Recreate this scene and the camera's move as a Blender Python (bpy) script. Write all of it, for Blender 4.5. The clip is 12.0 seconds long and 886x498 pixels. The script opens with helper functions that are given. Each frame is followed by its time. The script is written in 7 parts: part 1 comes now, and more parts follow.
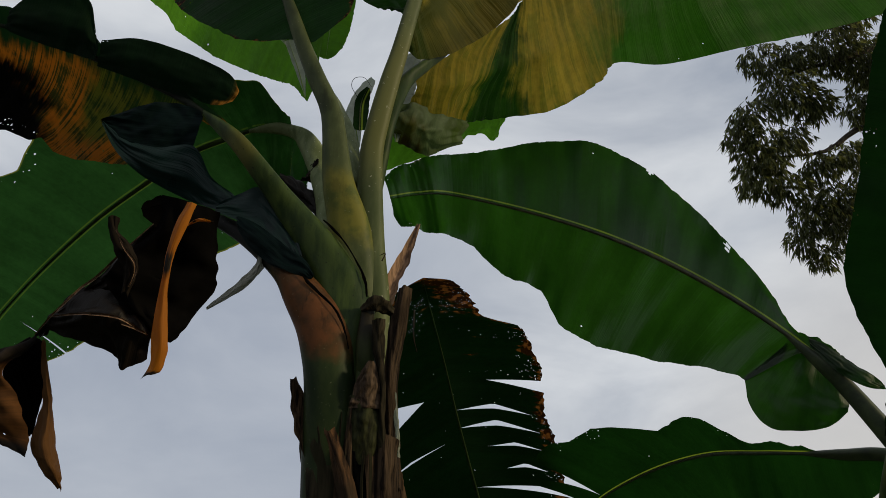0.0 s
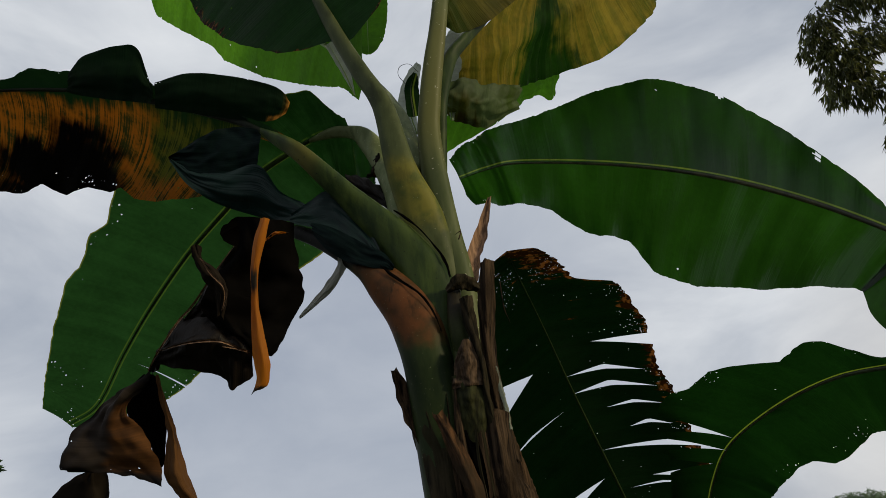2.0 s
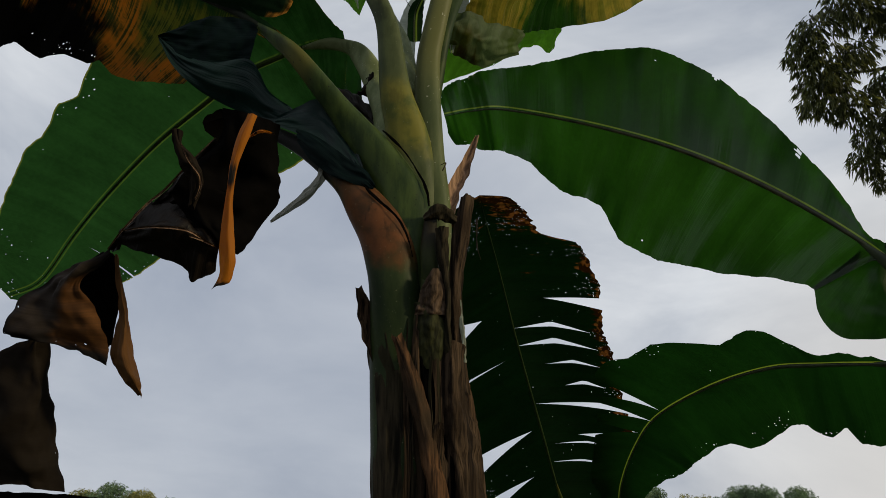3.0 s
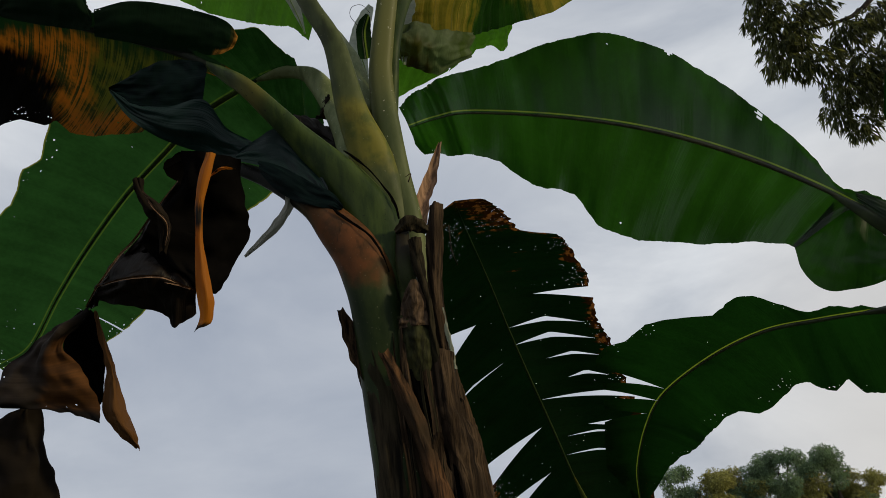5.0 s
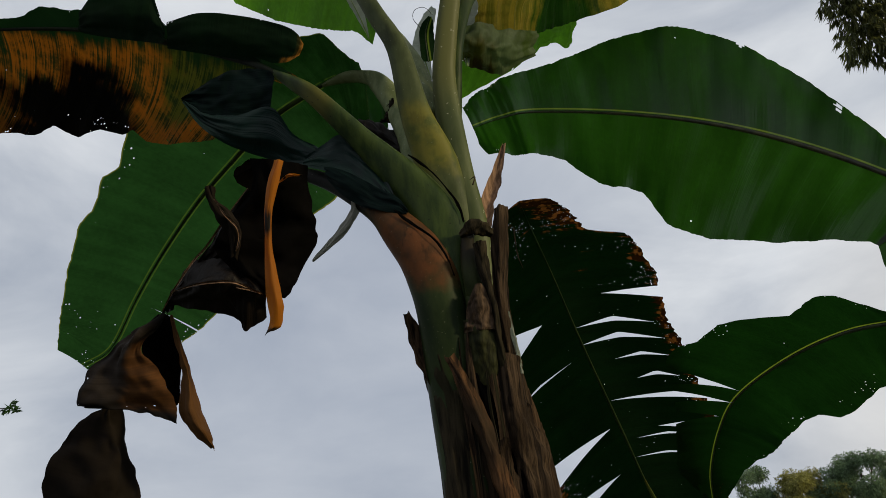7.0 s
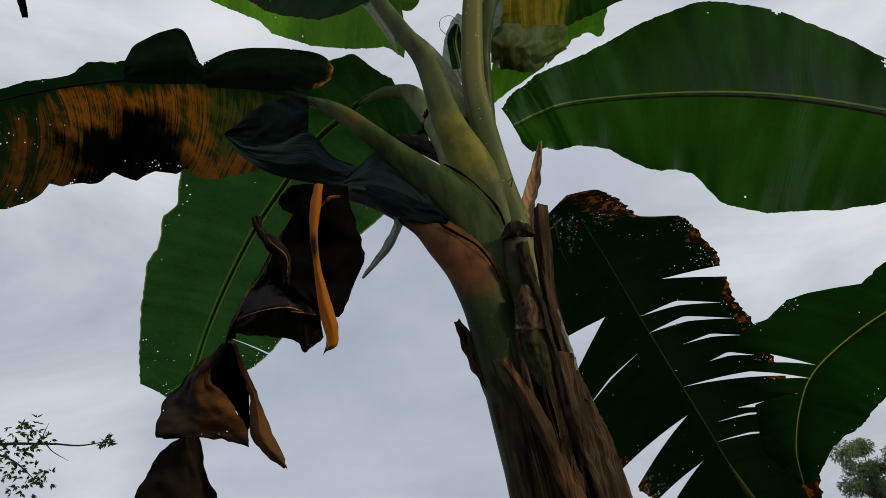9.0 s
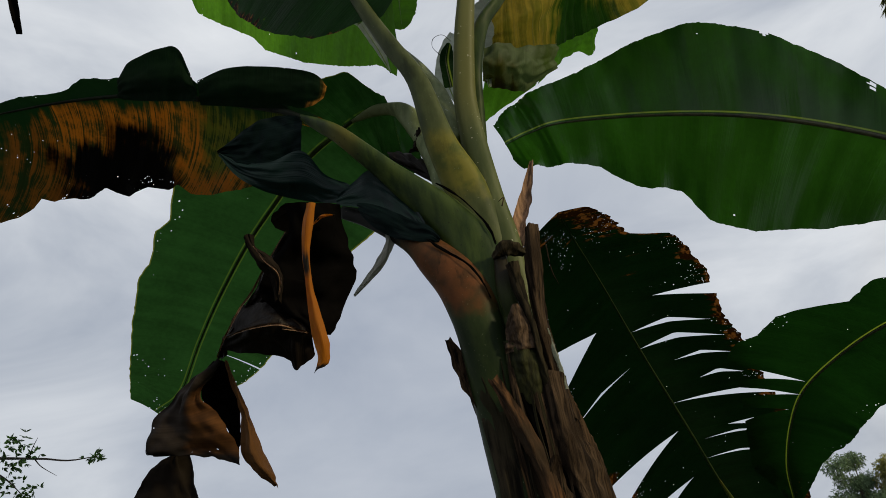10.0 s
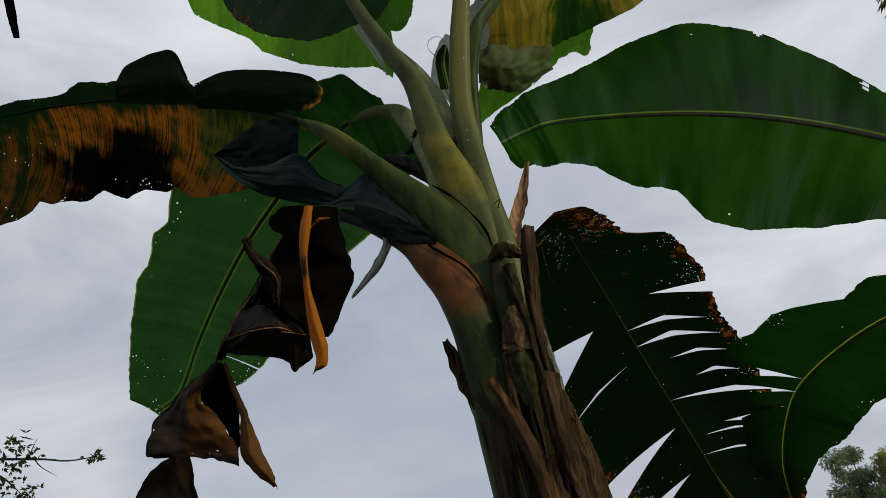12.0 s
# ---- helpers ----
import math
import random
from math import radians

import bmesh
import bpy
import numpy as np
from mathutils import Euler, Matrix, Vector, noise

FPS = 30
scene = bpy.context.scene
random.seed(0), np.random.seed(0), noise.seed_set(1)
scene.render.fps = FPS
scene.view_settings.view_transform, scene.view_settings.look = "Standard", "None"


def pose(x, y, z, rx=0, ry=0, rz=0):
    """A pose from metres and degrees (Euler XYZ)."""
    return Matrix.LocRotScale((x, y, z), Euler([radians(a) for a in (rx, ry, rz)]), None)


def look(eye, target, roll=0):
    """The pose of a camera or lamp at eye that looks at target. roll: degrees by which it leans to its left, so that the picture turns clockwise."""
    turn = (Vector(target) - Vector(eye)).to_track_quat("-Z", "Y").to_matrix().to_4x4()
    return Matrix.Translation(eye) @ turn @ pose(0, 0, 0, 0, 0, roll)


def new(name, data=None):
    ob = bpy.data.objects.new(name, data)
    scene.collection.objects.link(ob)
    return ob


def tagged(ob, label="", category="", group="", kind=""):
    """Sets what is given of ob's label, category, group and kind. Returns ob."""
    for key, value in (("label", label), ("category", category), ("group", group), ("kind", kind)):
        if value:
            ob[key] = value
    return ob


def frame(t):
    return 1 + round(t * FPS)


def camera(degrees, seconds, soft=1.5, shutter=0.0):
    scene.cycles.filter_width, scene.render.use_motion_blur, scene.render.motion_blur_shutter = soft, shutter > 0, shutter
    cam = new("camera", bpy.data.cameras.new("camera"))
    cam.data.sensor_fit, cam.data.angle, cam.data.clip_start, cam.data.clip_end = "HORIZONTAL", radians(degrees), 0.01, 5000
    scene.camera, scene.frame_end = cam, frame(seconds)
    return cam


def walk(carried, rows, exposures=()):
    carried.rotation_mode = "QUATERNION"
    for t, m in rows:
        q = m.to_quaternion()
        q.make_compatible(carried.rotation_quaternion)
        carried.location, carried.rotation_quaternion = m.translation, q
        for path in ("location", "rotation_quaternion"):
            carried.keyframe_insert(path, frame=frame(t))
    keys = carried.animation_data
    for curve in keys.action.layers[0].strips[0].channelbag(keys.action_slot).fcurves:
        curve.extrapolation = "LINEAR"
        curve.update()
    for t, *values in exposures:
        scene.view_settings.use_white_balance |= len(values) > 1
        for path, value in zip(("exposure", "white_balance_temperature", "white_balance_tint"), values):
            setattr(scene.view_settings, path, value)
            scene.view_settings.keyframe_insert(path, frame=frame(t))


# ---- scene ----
import functools

# ---- camera ----
cam = camera(61.1, 12.0, soft=0.3)
ROWS = [
    (0.0, 0.002, -0.000, 1.606, 0.01, 28.78, 0.32),
    (0.3, 0.010, 0.009, 1.603, 2.92, 31.46, -2.07),
    (0.5, 0.007, 0.002, 1.617, 2.36, 33.35, -3.95),
    (0.7, 0.006, -0.004, 1.615, 1.41, 35.07, -6.28),
    (1.0, 0.031, 0.005, 1.598, 1.04, 34.02, -8.41),
    (1.2, 0.053, 0.015, 1.591, 1.71, 31.74, -9.63),
    (1.5, 0.049, 0.034, 1.586, 4.04, 30.09, -11.43),
    (1.7, 0.043, 0.037, 1.583, 5.89, 29.45, -10.29),
    (2.0, 0.025, 0.028, 1.594, 7.70, 27.93, -7.07),
    (2.3, 0.005, 0.026, 1.593, 7.01, 28.89, -5.30),
    (2.5, -0.005, 0.019, 1.593, 7.07, 29.06, -4.42),
    (2.8, -0.035, 0.039, 1.580, 5.58, 25.21, -0.28),
    (3.0, -0.030, 0.037, 1.565, 4.00, 23.64, 0.97),
    (3.2, -0.028, 0.031, 1.575, 1.93, 22.52, 1.70),
    (4.8, -0.019, 0.037, 1.570, 2.85, 24.55, -5.21),
    (5.0, 0.008, 0.041, 1.561, 3.39, 24.35, -7.36),
    (5.5, 0.034, 0.041, 1.556, 2.54, 23.61, -9.24),
    (6.0, 0.023, 0.042, 1.571, 5.10, 25.82, -8.04),
    (6.5, 0.020, 0.036, 1.579, 6.06, 26.16, -7.63),
    (7.0, 0.010, 0.039, 1.577, 8.84, 24.62, -5.66),
    (7.2, 0.002, 0.037, 1.579, 9.36, 23.98, -5.47),
    (8.8, 0.064, 0.035, 1.565, 14.16, 25.07, -8.67),
    (9.0, 0.064, 0.032, 1.576, 14.44, 25.35, -9.16),
    (9.5, 0.063, 0.022, 1.581, 14.12, 26.15, -9.56),
    (10.0, 0.072, 0.018, 1.583, 13.64, 26.19, -9.33),
    (10.5, 0.073, 0.016, 1.583, 13.72, 25.78, -9.27),
    (11.0, 0.074, 0.014, 1.583, 13.75, 25.23, -9.05),
    (11.5, 0.080, 0.004, 1.586, 13.59, 25.80, -9.11),
    (12.0, 0.081, 0.003, 1.587, 13.53, 25.93, -9.70),
]
EXPOSURES = [(0.0, -0.07), (0.5, -0.1), (1.0, -0.03), (2.0, 0.0), (3.0, 0.01), (5.5, 0.0), (7.0, 0.04), (9.0, 0.06), (12.0, 0.06)]
walk(cam, [(t, pose(x, y, z, 90 + pitch, 0, yaw) @ pose(0, 0, 0, 0, 0, roll)) for t, x, y, z, yaw, pitch, roll in ROWS], EXPOSURES)

# ---- world and sun: bright overcast evening ----
world = bpy.data.worlds.new("overcast_sky")
scene.world = world
world.use_nodes = True
wt = world.node_tree
wt.nodes.clear()


def wnode(kind, **inputs):
    n = wt.nodes.new(kind)
    for key, value in inputs.items():
        n.inputs[key].default_value = value
    return n


SUN_EL, SUN_AZ = 14.0, 112.0
GLOW_AZ = 40.0
w_sky = wnode("ShaderNodeTexSky")
w_sky.sky_type, w_sky.sun_disc = "NISHITA", False
w_sky.sun_elevation, w_sky.sun_rotation = radians(SUN_EL), radians(SUN_AZ)
w_sky.dust_density = 4.0
w_co = wnode("ShaderNodeTexCoord")
w_map = wnode("ShaderNodeMapping")
w_map.inputs["Scale"].default_value = (1.0, 1.0, 2.2)
w_big = wnode("ShaderNodeTexNoise", Scale=2.3, Detail=6.0, Roughness=0.55, Distortion=0.5)
w_ramp = wt.nodes.new("ShaderNodeValToRGB")
w_ramp.color_ramp.elements[0].position, w_ramp.color_ramp.elements[1].position = 0.32, 0.68
w_ramp.color_ramp.elements[0].color = (0.36, 0.4, 0.47, 1)
w_ramp.color_ramp.elements[1].color = (0.72, 0.745, 0.775, 1)
w_dir = wnode("ShaderNodeVectorMath")
w_dir.operation = "DOT_PRODUCT"
w_dir.inputs[1].default_value = (math.sin(radians(GLOW_AZ)), math.cos(radians(GLOW_AZ)), 0.05)
w_glow = wt.nodes.new("ShaderNodeMapRange")
w_glow.inputs["From Min"].default_value, w_glow.inputs["From Max"].default_value = 0.88, 1.0
w_warm = wt.nodes.new("ShaderNodeMix")
w_warm.data_type, w_warm.blend_type = "RGBA", "MIX"
w_warm.inputs[7].default_value = (0.66, 0.635, 0.6, 1)
w_dim = wnode("ShaderNodeVectorMath")
w_dim.operation = "DOT_PRODUCT"
w_dim.inputs[1].default_value = (math.sin(radians(-17)) * 0.945, math.cos(radians(-17)) * 0.945, 0.325)
w_far = wt.nodes.new("ShaderNodeMapRange")
w_far.interpolation_type = "SMOOTHSTEP"
w_far.inputs["From Min"].default_value, w_far.inputs["From Max"].default_value, w_far.inputs["To Max"].default_value = 0.9, 1.0, 0.65
w_cloud = wt.nodes.new("ShaderNodeMix")
w_cloud.data_type = "RGBA"
w_cloud.inputs[7].default_value = (0.29, 0.335, 0.425, 1)
w_sum = wt.nodes.new("ShaderNodeMix")
w_sum.data_type, w_sum.blend_type = "RGBA", "ADD"
w_sum.inputs[0].default_value = 0.004
w_bg = wnode("ShaderNodeBackground", Strength=1.0)
w_out = wt.nodes.new("ShaderNodeOutputWorld")
for a, b in ((w_co.outputs["Generated"], w_map.inputs["Vector"]), (w_map.outputs[0], w_big.inputs["Vector"]), (w_big.outputs["Fac"], w_ramp.inputs[0]),
             (w_co.outputs["Generated"], w_dir.inputs[0]), (w_dir.outputs["Value"], w_glow.inputs[0]), (w_glow.outputs[0], w_warm.inputs[0]),
             (w_co.outputs["Generated"], w_dim.inputs[0]), (w_dim.outputs["Value"], w_far.inputs[0]), (w_far.outputs[0], w_cloud.inputs[0]), (w_ramp.outputs[0], w_cloud.inputs[6]), (w_cloud.outputs[2], w_warm.inputs[6]), (w_warm.outputs[2], w_sum.inputs[6]), (w_sky.outputs[0], w_sum.inputs[7]),
             (w_sum.outputs[2], w_bg.inputs["Color"]), (w_bg.outputs[0], w_out.inputs[0])):
    wt.links.new(a, b)
sun = new("sun", bpy.data.lights.new("sun", "SUN"))
sun.data.energy, sun.data.angle, sun.data.color = 2.2, radians(5), (1.0, 0.84, 0.5)
sun.matrix_world = look((40 * math.sin(radians(SUN_AZ)), 40 * math.cos(radians(SUN_AZ)), 40 * math.tan(radians(SUN_EL))), (0, 0, 0))


# ---- materials ----
class Nodes:
    """A small writer of node trees."""

    def __init__(self, name):
        self.mat = bpy.data.materials.new(name)
        self.mat.use_nodes = True
        self.tree = self.mat.node_tree
        self.tree.nodes.clear()
        self.out = self.tree.nodes.new("ShaderNodeOutputMaterial")

    def add(self, kind, **inputs):
        n = self.tree.nodes.new(kind)
        for key, value in inputs.items():
            key = int(key[1:]) if key[0] == "i" and key[1:].isdigit() else key.replace("_", " ")
            if isinstance(value, bpy.types.NodeSocket):
                self.tree.links.new(value, n.inputs[key])
            else:
                n.inputs[key].default_value = value
        return n

    def math(self, op, a, b=0.5, c=0.5, clamp=False):
        node = self.add("ShaderNodeMath", i0=a, i1=b, i2=c)
        node.operation, node.use_clamp = op, clamp
        return node.outputs[0]

    def mix(self, fac, a, b, blend="MIX"):
        a, b = [(*v, 1) if isinstance(v, tuple) and len(v) == 3 else v for v in (a, b)]
        node = self.add("ShaderNodeMix", i0=fac, i6=a, i7=b)
        node.data_type, node.blend_type = "RGBA", blend
        return node.outputs[2]

    def range(self, v, lo, hi, a=0.0, b=1.0):
        node = self.add("ShaderNodeMapRange", i0=v, i1=lo, i2=hi, i3=a, i4=b)
        node.interpolation_type = "SMOOTHSTEP"
        return node.outputs[0]

    def uv(self, layer):
        node = self.add("ShaderNodeUVMap")
        node.uv_map = layer
        return node.outputs[0]

    def noise(self, vec, scale, detail=4.0, rough=0.55):
        return self.add("ShaderNodeTexNoise", Vector=vec, Scale=scale, Detail=detail, Roughness=rough).outputs["Fac"]

    def scaled(self, vec, s):
        return self.add("ShaderNodeMapping", Vector=vec, Scale=s).outputs[0]

    def surface(self, shader):
        self.tree.links.new(shader, self.out.inputs["Surface"])
        return self.mat


def leaf_material(name, face, through_light, thin=0.5, rough=0.42, burn=0.0, burn_col=(0.16, 0.055, 0.012), char=0.0, yellow=0.0, yellow_col=(0.42, 0.30, 0.05), streak=0.35, spec=0.5, pins=0.05, line=0.0, patches=(), relief=0.35, soft=0.01, vein=1.0, fleck=(60.0, 22.0), pin_scale=70.0, stripe=0.3, rim=0.0, lengthwise=False, grain=0.35, twin=False, swell=1.1):
    """A banana blade: parallel side veins, mottling, scorched margins, pinholes, light that comes through it.
    patches: (colour, light, from s, to s, from v, to v) dead areas, or sun and shade painted on the blade, their
    borders drawn out along the veins."""
    n = Nodes(name)
    metric = n.uv("metric")
    share = n.uv("share")
    sep = n.add("ShaderNodeSeparateXYZ", Vector=share).outputs
    dist = n.add("ShaderNodeSeparateXYZ", Vector=metric).outputs
    place = n.add("ShaderNodeTexCoord").outputs["Object"]
    if lengthwise:
        metric = n.add("ShaderNodeCombineXYZ", i0=dist[1], i1=dist[0]).outputs[0]
    veins = n.noise(n.scaled(metric, (170.0, 3.0, 1.0)), 1.0, 3.0, 0.6)
    broad = n.noise(n.scaled(metric, (22.0, 1.2, 1.0)), 1.0, 2.0)
    folds = n.noise(n.scaled(metric, (4.5, 0.9, 1.0)), 1.0, 2.0)
    blotch = n.noise(place, 5.0, 5.0)
    fine = n.noise(place, 60.0, 3.0)
    worn = n.noise(place, 16.0, 6.0, 0.65)
    tone = n.math("ADD", n.math("MULTIPLY", veins, streak * 0.4), n.math("ADD", n.math("MULTIPLY", broad, 0.4), 0.3 * streak))
    tone = n.math("ADD", tone, n.math("ADD", n.math("MULTIPLY", blotch, 0.6), n.math("MULTIPLY", n.math("SUBTRACT", fine, 0.5), 0.3)))
    tone = n.range(tone, 0.35, 1.15, 0.55, 1.45)
    gray = n.add("ShaderNodeCombineColor", i0=tone, i1=tone, i2=tone).outputs[0]
    col = n.mix(1.0, face, gray, "MULTIPLY")
    tra = n.mix(1.0, through_light, gray, "MULTIPLY")
    if line:
        band = n.math("ABSOLUTE", n.math("SUBTRACT", n.math("ABSOLUTE", dist[1]) if twin else dist[1], line))
        band = n.range(band, 0.001, 0.0035, 0.42 if twin else 0.85, 0.0)
        col = n.mix(band, col, (0.16, 0.24, 0.03))
        tra = n.mix(band, tra, (0.24, 0.32, 0.03))
    if yellow:
        patch = n.noise(n.scaled(metric, (3.4, 2.0, 1.0)), 1.5, 3.0)
        patch = n.math("ADD", patch, n.math("MULTIPLY", n.math("SUBTRACT", veins, 0.5), 0.3))
        patch = n.math("SUBTRACT", patch, n.range(sep[0], 0.3, 0.6, 0.0, 0.4))
        mask = n.math("MULTIPLY", n.range(patch, 0.58 - yellow * 0.25, 0.74 - yellow * 0.25), 0.95)
        col = n.mix(mask, col, n.mix(1.0, yellow_col, gray, "MULTIPLY"))
        tra = n.mix(mask, tra, n.mix(1.0, yellow_col, gray, "MULTIPLY"))
    rays = n.math("SUBTRACT", n.noise(n.scaled(metric, (45.0, 4.0, 1.0)), 1.0, 4.0), 0.5)
    if burn:
        edge = n.math("ABSOLUTE", sep[1])
        edge = n.math("MAXIMUM", edge, n.math("MULTIPLY", sep[0], 0.97))
        edge = n.math("ADD", edge, n.math("MULTIPLY", rays, 0.5))
        edge = n.math("ADD", edge, n.math("MULTIPLY", n.math("SUBTRACT", blotch, 0.5), 0.6))
        scorch = n.range(edge, 1.0 - burn, 1.06 - burn)
        brown = n.mix(n.range(n.noise(n.scaled(metric, (*fleck, 1.0)), 1.0, 4.0), 0.5, 0.6), tuple(c * 0.12 for c in burn_col), burn_col)
        col = n.mix(scorch, col, brown)
        tra = n.mix(scorch, tra, n.mix(0.4, brown, (0.0, 0.0, 0.0)))
        if char:
            black = n.range(n.math("ADD", edge, n.math("MULTIPLY", n.math("SUBTRACT", fine, 0.5), 0.4)), 1.12 - char, 1.2 - char)
            col = n.mix(black, col, (0.012, 0.008, 0.006))
            tra = n.mix(black, tra, (0.0, 0.0, 0.0))
    for pcol, plight, s0, s1, v0, v1 in patches:
        along = n.math("ADD", sep[0], n.math("MULTIPLY", n.math("SUBTRACT", blotch, 0.5), 0.22))
        along = n.math("ADD", along, n.math("MULTIPLY", rays, 0.1))
        out = n.math("ADD", sep[1], n.math("MULTIPLY", rays, 0.45))
        out = n.math("ADD", out, n.math("MULTIPLY", n.math("SUBTRACT", blotch, 0.5), 0.5))
        m = n.math("MULTIPLY", n.range(along, s0 - soft, s0 + soft), n.range(along, s1 - soft, s1 + soft, 1.0, 0.0))
        m = n.math("MULTIPLY", m, n.math("MULTIPLY", n.range(out, v0 - 3 * soft, v0 + 3 * soft), n.range(out, v1 - 3 * soft, v1 + 3 * soft, 1.0, 0.0)))
        if max(plight) > 0:
            m = n.math("MULTIPLY", m, n.range(n.math("ADD", n.math("ADD", n.math("MULTIPLY", veins, grain), n.math("MULTIPLY", broad, 1.0 - grain)), n.math("MULTIPLY", n.math("SUBTRACT", worn, 0.5), 0.6)), 0.4, 0.58, stripe, 1.0))
        col = n.mix(m, col, n.mix(1.0, pcol, gray, "MULTIPLY"))
        tra = n.mix(m, tra, n.mix(1.0, plight, gray, "MULTIPLY"))
    # thin bright margin: light caught by the edge, painted in yellow
    if rim:
        lip = n.math("MULTIPLY", n.range(n.math("ABSOLUTE", sep[1]), 1.0 - rim, 1.0 - rim * 0.5), 0.8)
        col = n.mix(lip, col, (0.3, 0.3, 0.06))
        tra = n.mix(lip, tra, (0.3, 0.3, 0.04))
    height = n.math("ADD", n.math("MULTIPLY", veins, vein), n.math("ADD", n.math("MULTIPLY", broad, swell), n.math("MULTIPLY", folds, 22.0)))
    bump = n.add("ShaderNodeBump", Strength=relief, Distance=0.005, Height=height).outputs[0]
    body = n.add("ShaderNodeBsdfPrincipled", Base_Color=col, Roughness=n.range(blotch, 0.3, 0.7, rough - 0.07, rough + 0.1), Normal=bump, Specular_IOR_Level=spec).outputs[0]
    glow = n.add("ShaderNodeBsdfTranslucent", Color=tra, Normal=bump).outputs[0]
    whole = n.add("ShaderNodeMixShader", i0=thin, i1=body, i2=glow).outputs[0]
    if pins:
        cell = n.add("ShaderNodeTexVoronoi", Vector=metric, Scale=pin_scale)
        lot = n.add("ShaderNodeSeparateColor", i0=cell.outputs["Color"]).outputs
        crowd = n.range(n.noise(place, 7.0, 2.0), 0.46, 0.62)
        crowd = n.math("MULTIPLY", crowd, n.range(n.math("MAXIMUM", n.math("ABSOLUTE", sep[1]), n.math("SUBTRACT", sep[0], 0.05)), 0.7, 1.0, 0.012, 1.0))
        chance = n.math("MULTIPLY", crowd, pins)
        near = n.math("LESS_THAN", cell.outputs["Distance"], n.math("MULTIPLY", lot[1], 0.26))
        gone = n.math("MULTIPLY", near, n.math("LESS_THAN", lot[0], chance))
        whole = n.add("ShaderNodeMixShader", i0=gone, i1=whole, i2=n.add("ShaderNodeBsdfTransparent").outputs[0]).outputs[0]
    return n.surface(whole)


def solid_material(name, low, high, scale=8.0, stretch=(1.0, 1.0, 1.0), rough=0.6, bump=0.4, spots=None, spec=0.4, third=None, depth=0.004):
    """Opaque stuff with grain at two scales."""
    n = Nodes(name)
    co = n.add("ShaderNodeTexCoord").outputs["Object"]
    grain = n.noise(n.scaled(co, stretch), scale * 6, 5.0, 0.62)
    big = n.noise(n.scaled(co, stretch), scale, 4.0)
    col = n.mix(n.range(n.math("ADD", n.math("MULTIPLY", grain, 0.6), n.math("MULTIPLY", big, 0.4)), 0.4, 0.6), low, high)
    if third:
        col = n.mix(n.range(n.noise(co, scale * 0.7, 2.0), 0.5, 0.7), col, third)
    if spots:
        col = n.mix(n.range(n.noise(co, scale * 36, 2.0), 0.68, 0.74), col, spots)
    b = n.add("ShaderNodeBump", Strength=bump, Distance=depth, Height=n.math("ADD", grain, big)).outputs[0]
    return n.surface(n.add("ShaderNodeBsdfPrincipled", Base_Color=col, Roughness=rough, Normal=b, Specular_IOR_Level=spec).outputs[0])


leaf_green = leaf_material("leaf_green", (0.014, 0.04, 0.008), (0.021, 0.098, 0.004), 0.5, 0.4, line=0.009, relief=1.0, spec=0.75, pins=0.3, vein=0.25, swell=0.35, streak=0.1)
leaf_green_plain = leaf_material("leaf_green_plain", (0.014, 0.04, 0.008), (0.021, 0.098, 0.004), 0.5, 0.42, relief=0.8, spec=0.4, pins=0.1, vein=0.25, swell=0.35, streak=0.1)
leaf_deep = leaf_material("leaf_deep", (0.009, 0.028, 0.006), (0.0055, 0.032, 0.003), 0.5, 0.55, pins=1.1, line=0.007, spec=0.1, pin_scale=100.0)
leaf_old = leaf_material("leaf_old", (0.012, 0.04, 0.008), (0.009, 0.06, 0.004), 0.5, 0.55, pins=0.4, line=0.007, spec=0.1, burn=0.03, burn_col=(0.2, 0.08, 0.02), fleck=(70.0, 50.0))
# darker base: shade of the leaf above, put into the colour
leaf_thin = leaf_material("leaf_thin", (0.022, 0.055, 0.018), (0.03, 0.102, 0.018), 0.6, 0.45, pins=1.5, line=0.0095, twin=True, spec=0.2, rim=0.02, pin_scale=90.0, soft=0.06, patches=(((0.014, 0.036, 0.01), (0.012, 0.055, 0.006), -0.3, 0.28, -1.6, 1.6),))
leaf_root = leaf_material("leaf_root", (0.016, 0.04, 0.012), (0.015, 0.062, 0.008), 0.6, 0.45, pins=1.0, spec=0.15, pin_scale=90.0)
leaf_bright = leaf_material("leaf_bright", (0.03, 0.075, 0.012), (0.1, 0.28, 0.014), 0.68, 0.5, pins=0.3, pin_scale=60.0, spec=0.06)
leaf_pale = leaf_material("leaf_pale", (0.14, 0.18, 0.09), (0.14, 0.2, 0.06), 0.55, 0.55, relief=0.4, streak=0.3, spec=0.15, soft=0.06, grain=0.15, patches=(((0.075, 0.08, 0.016), (0.08, 0.09, 0.01), -0.3, 0.5, -1.7, 0.25), ((0.035, 0.026, 0.008), (0.03, 0.022, 0.004), 0.16, 0.44, -1.3, -0.45), ((0.05, 0.075, 0.014), (0.07, 0.12, 0.01), 0.72, 1.3, -0.4, 1.7)))
# low warm sun on the blades, put into their colour as gold and olive
SUN_GOLD, OLIVE, UMBER = (0.25, 0.19, 0.02), (0.12, 0.125, 0.016), (0.1, 0.085, 0.014)
# the dark patches next to it are shade put into the colour
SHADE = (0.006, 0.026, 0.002)
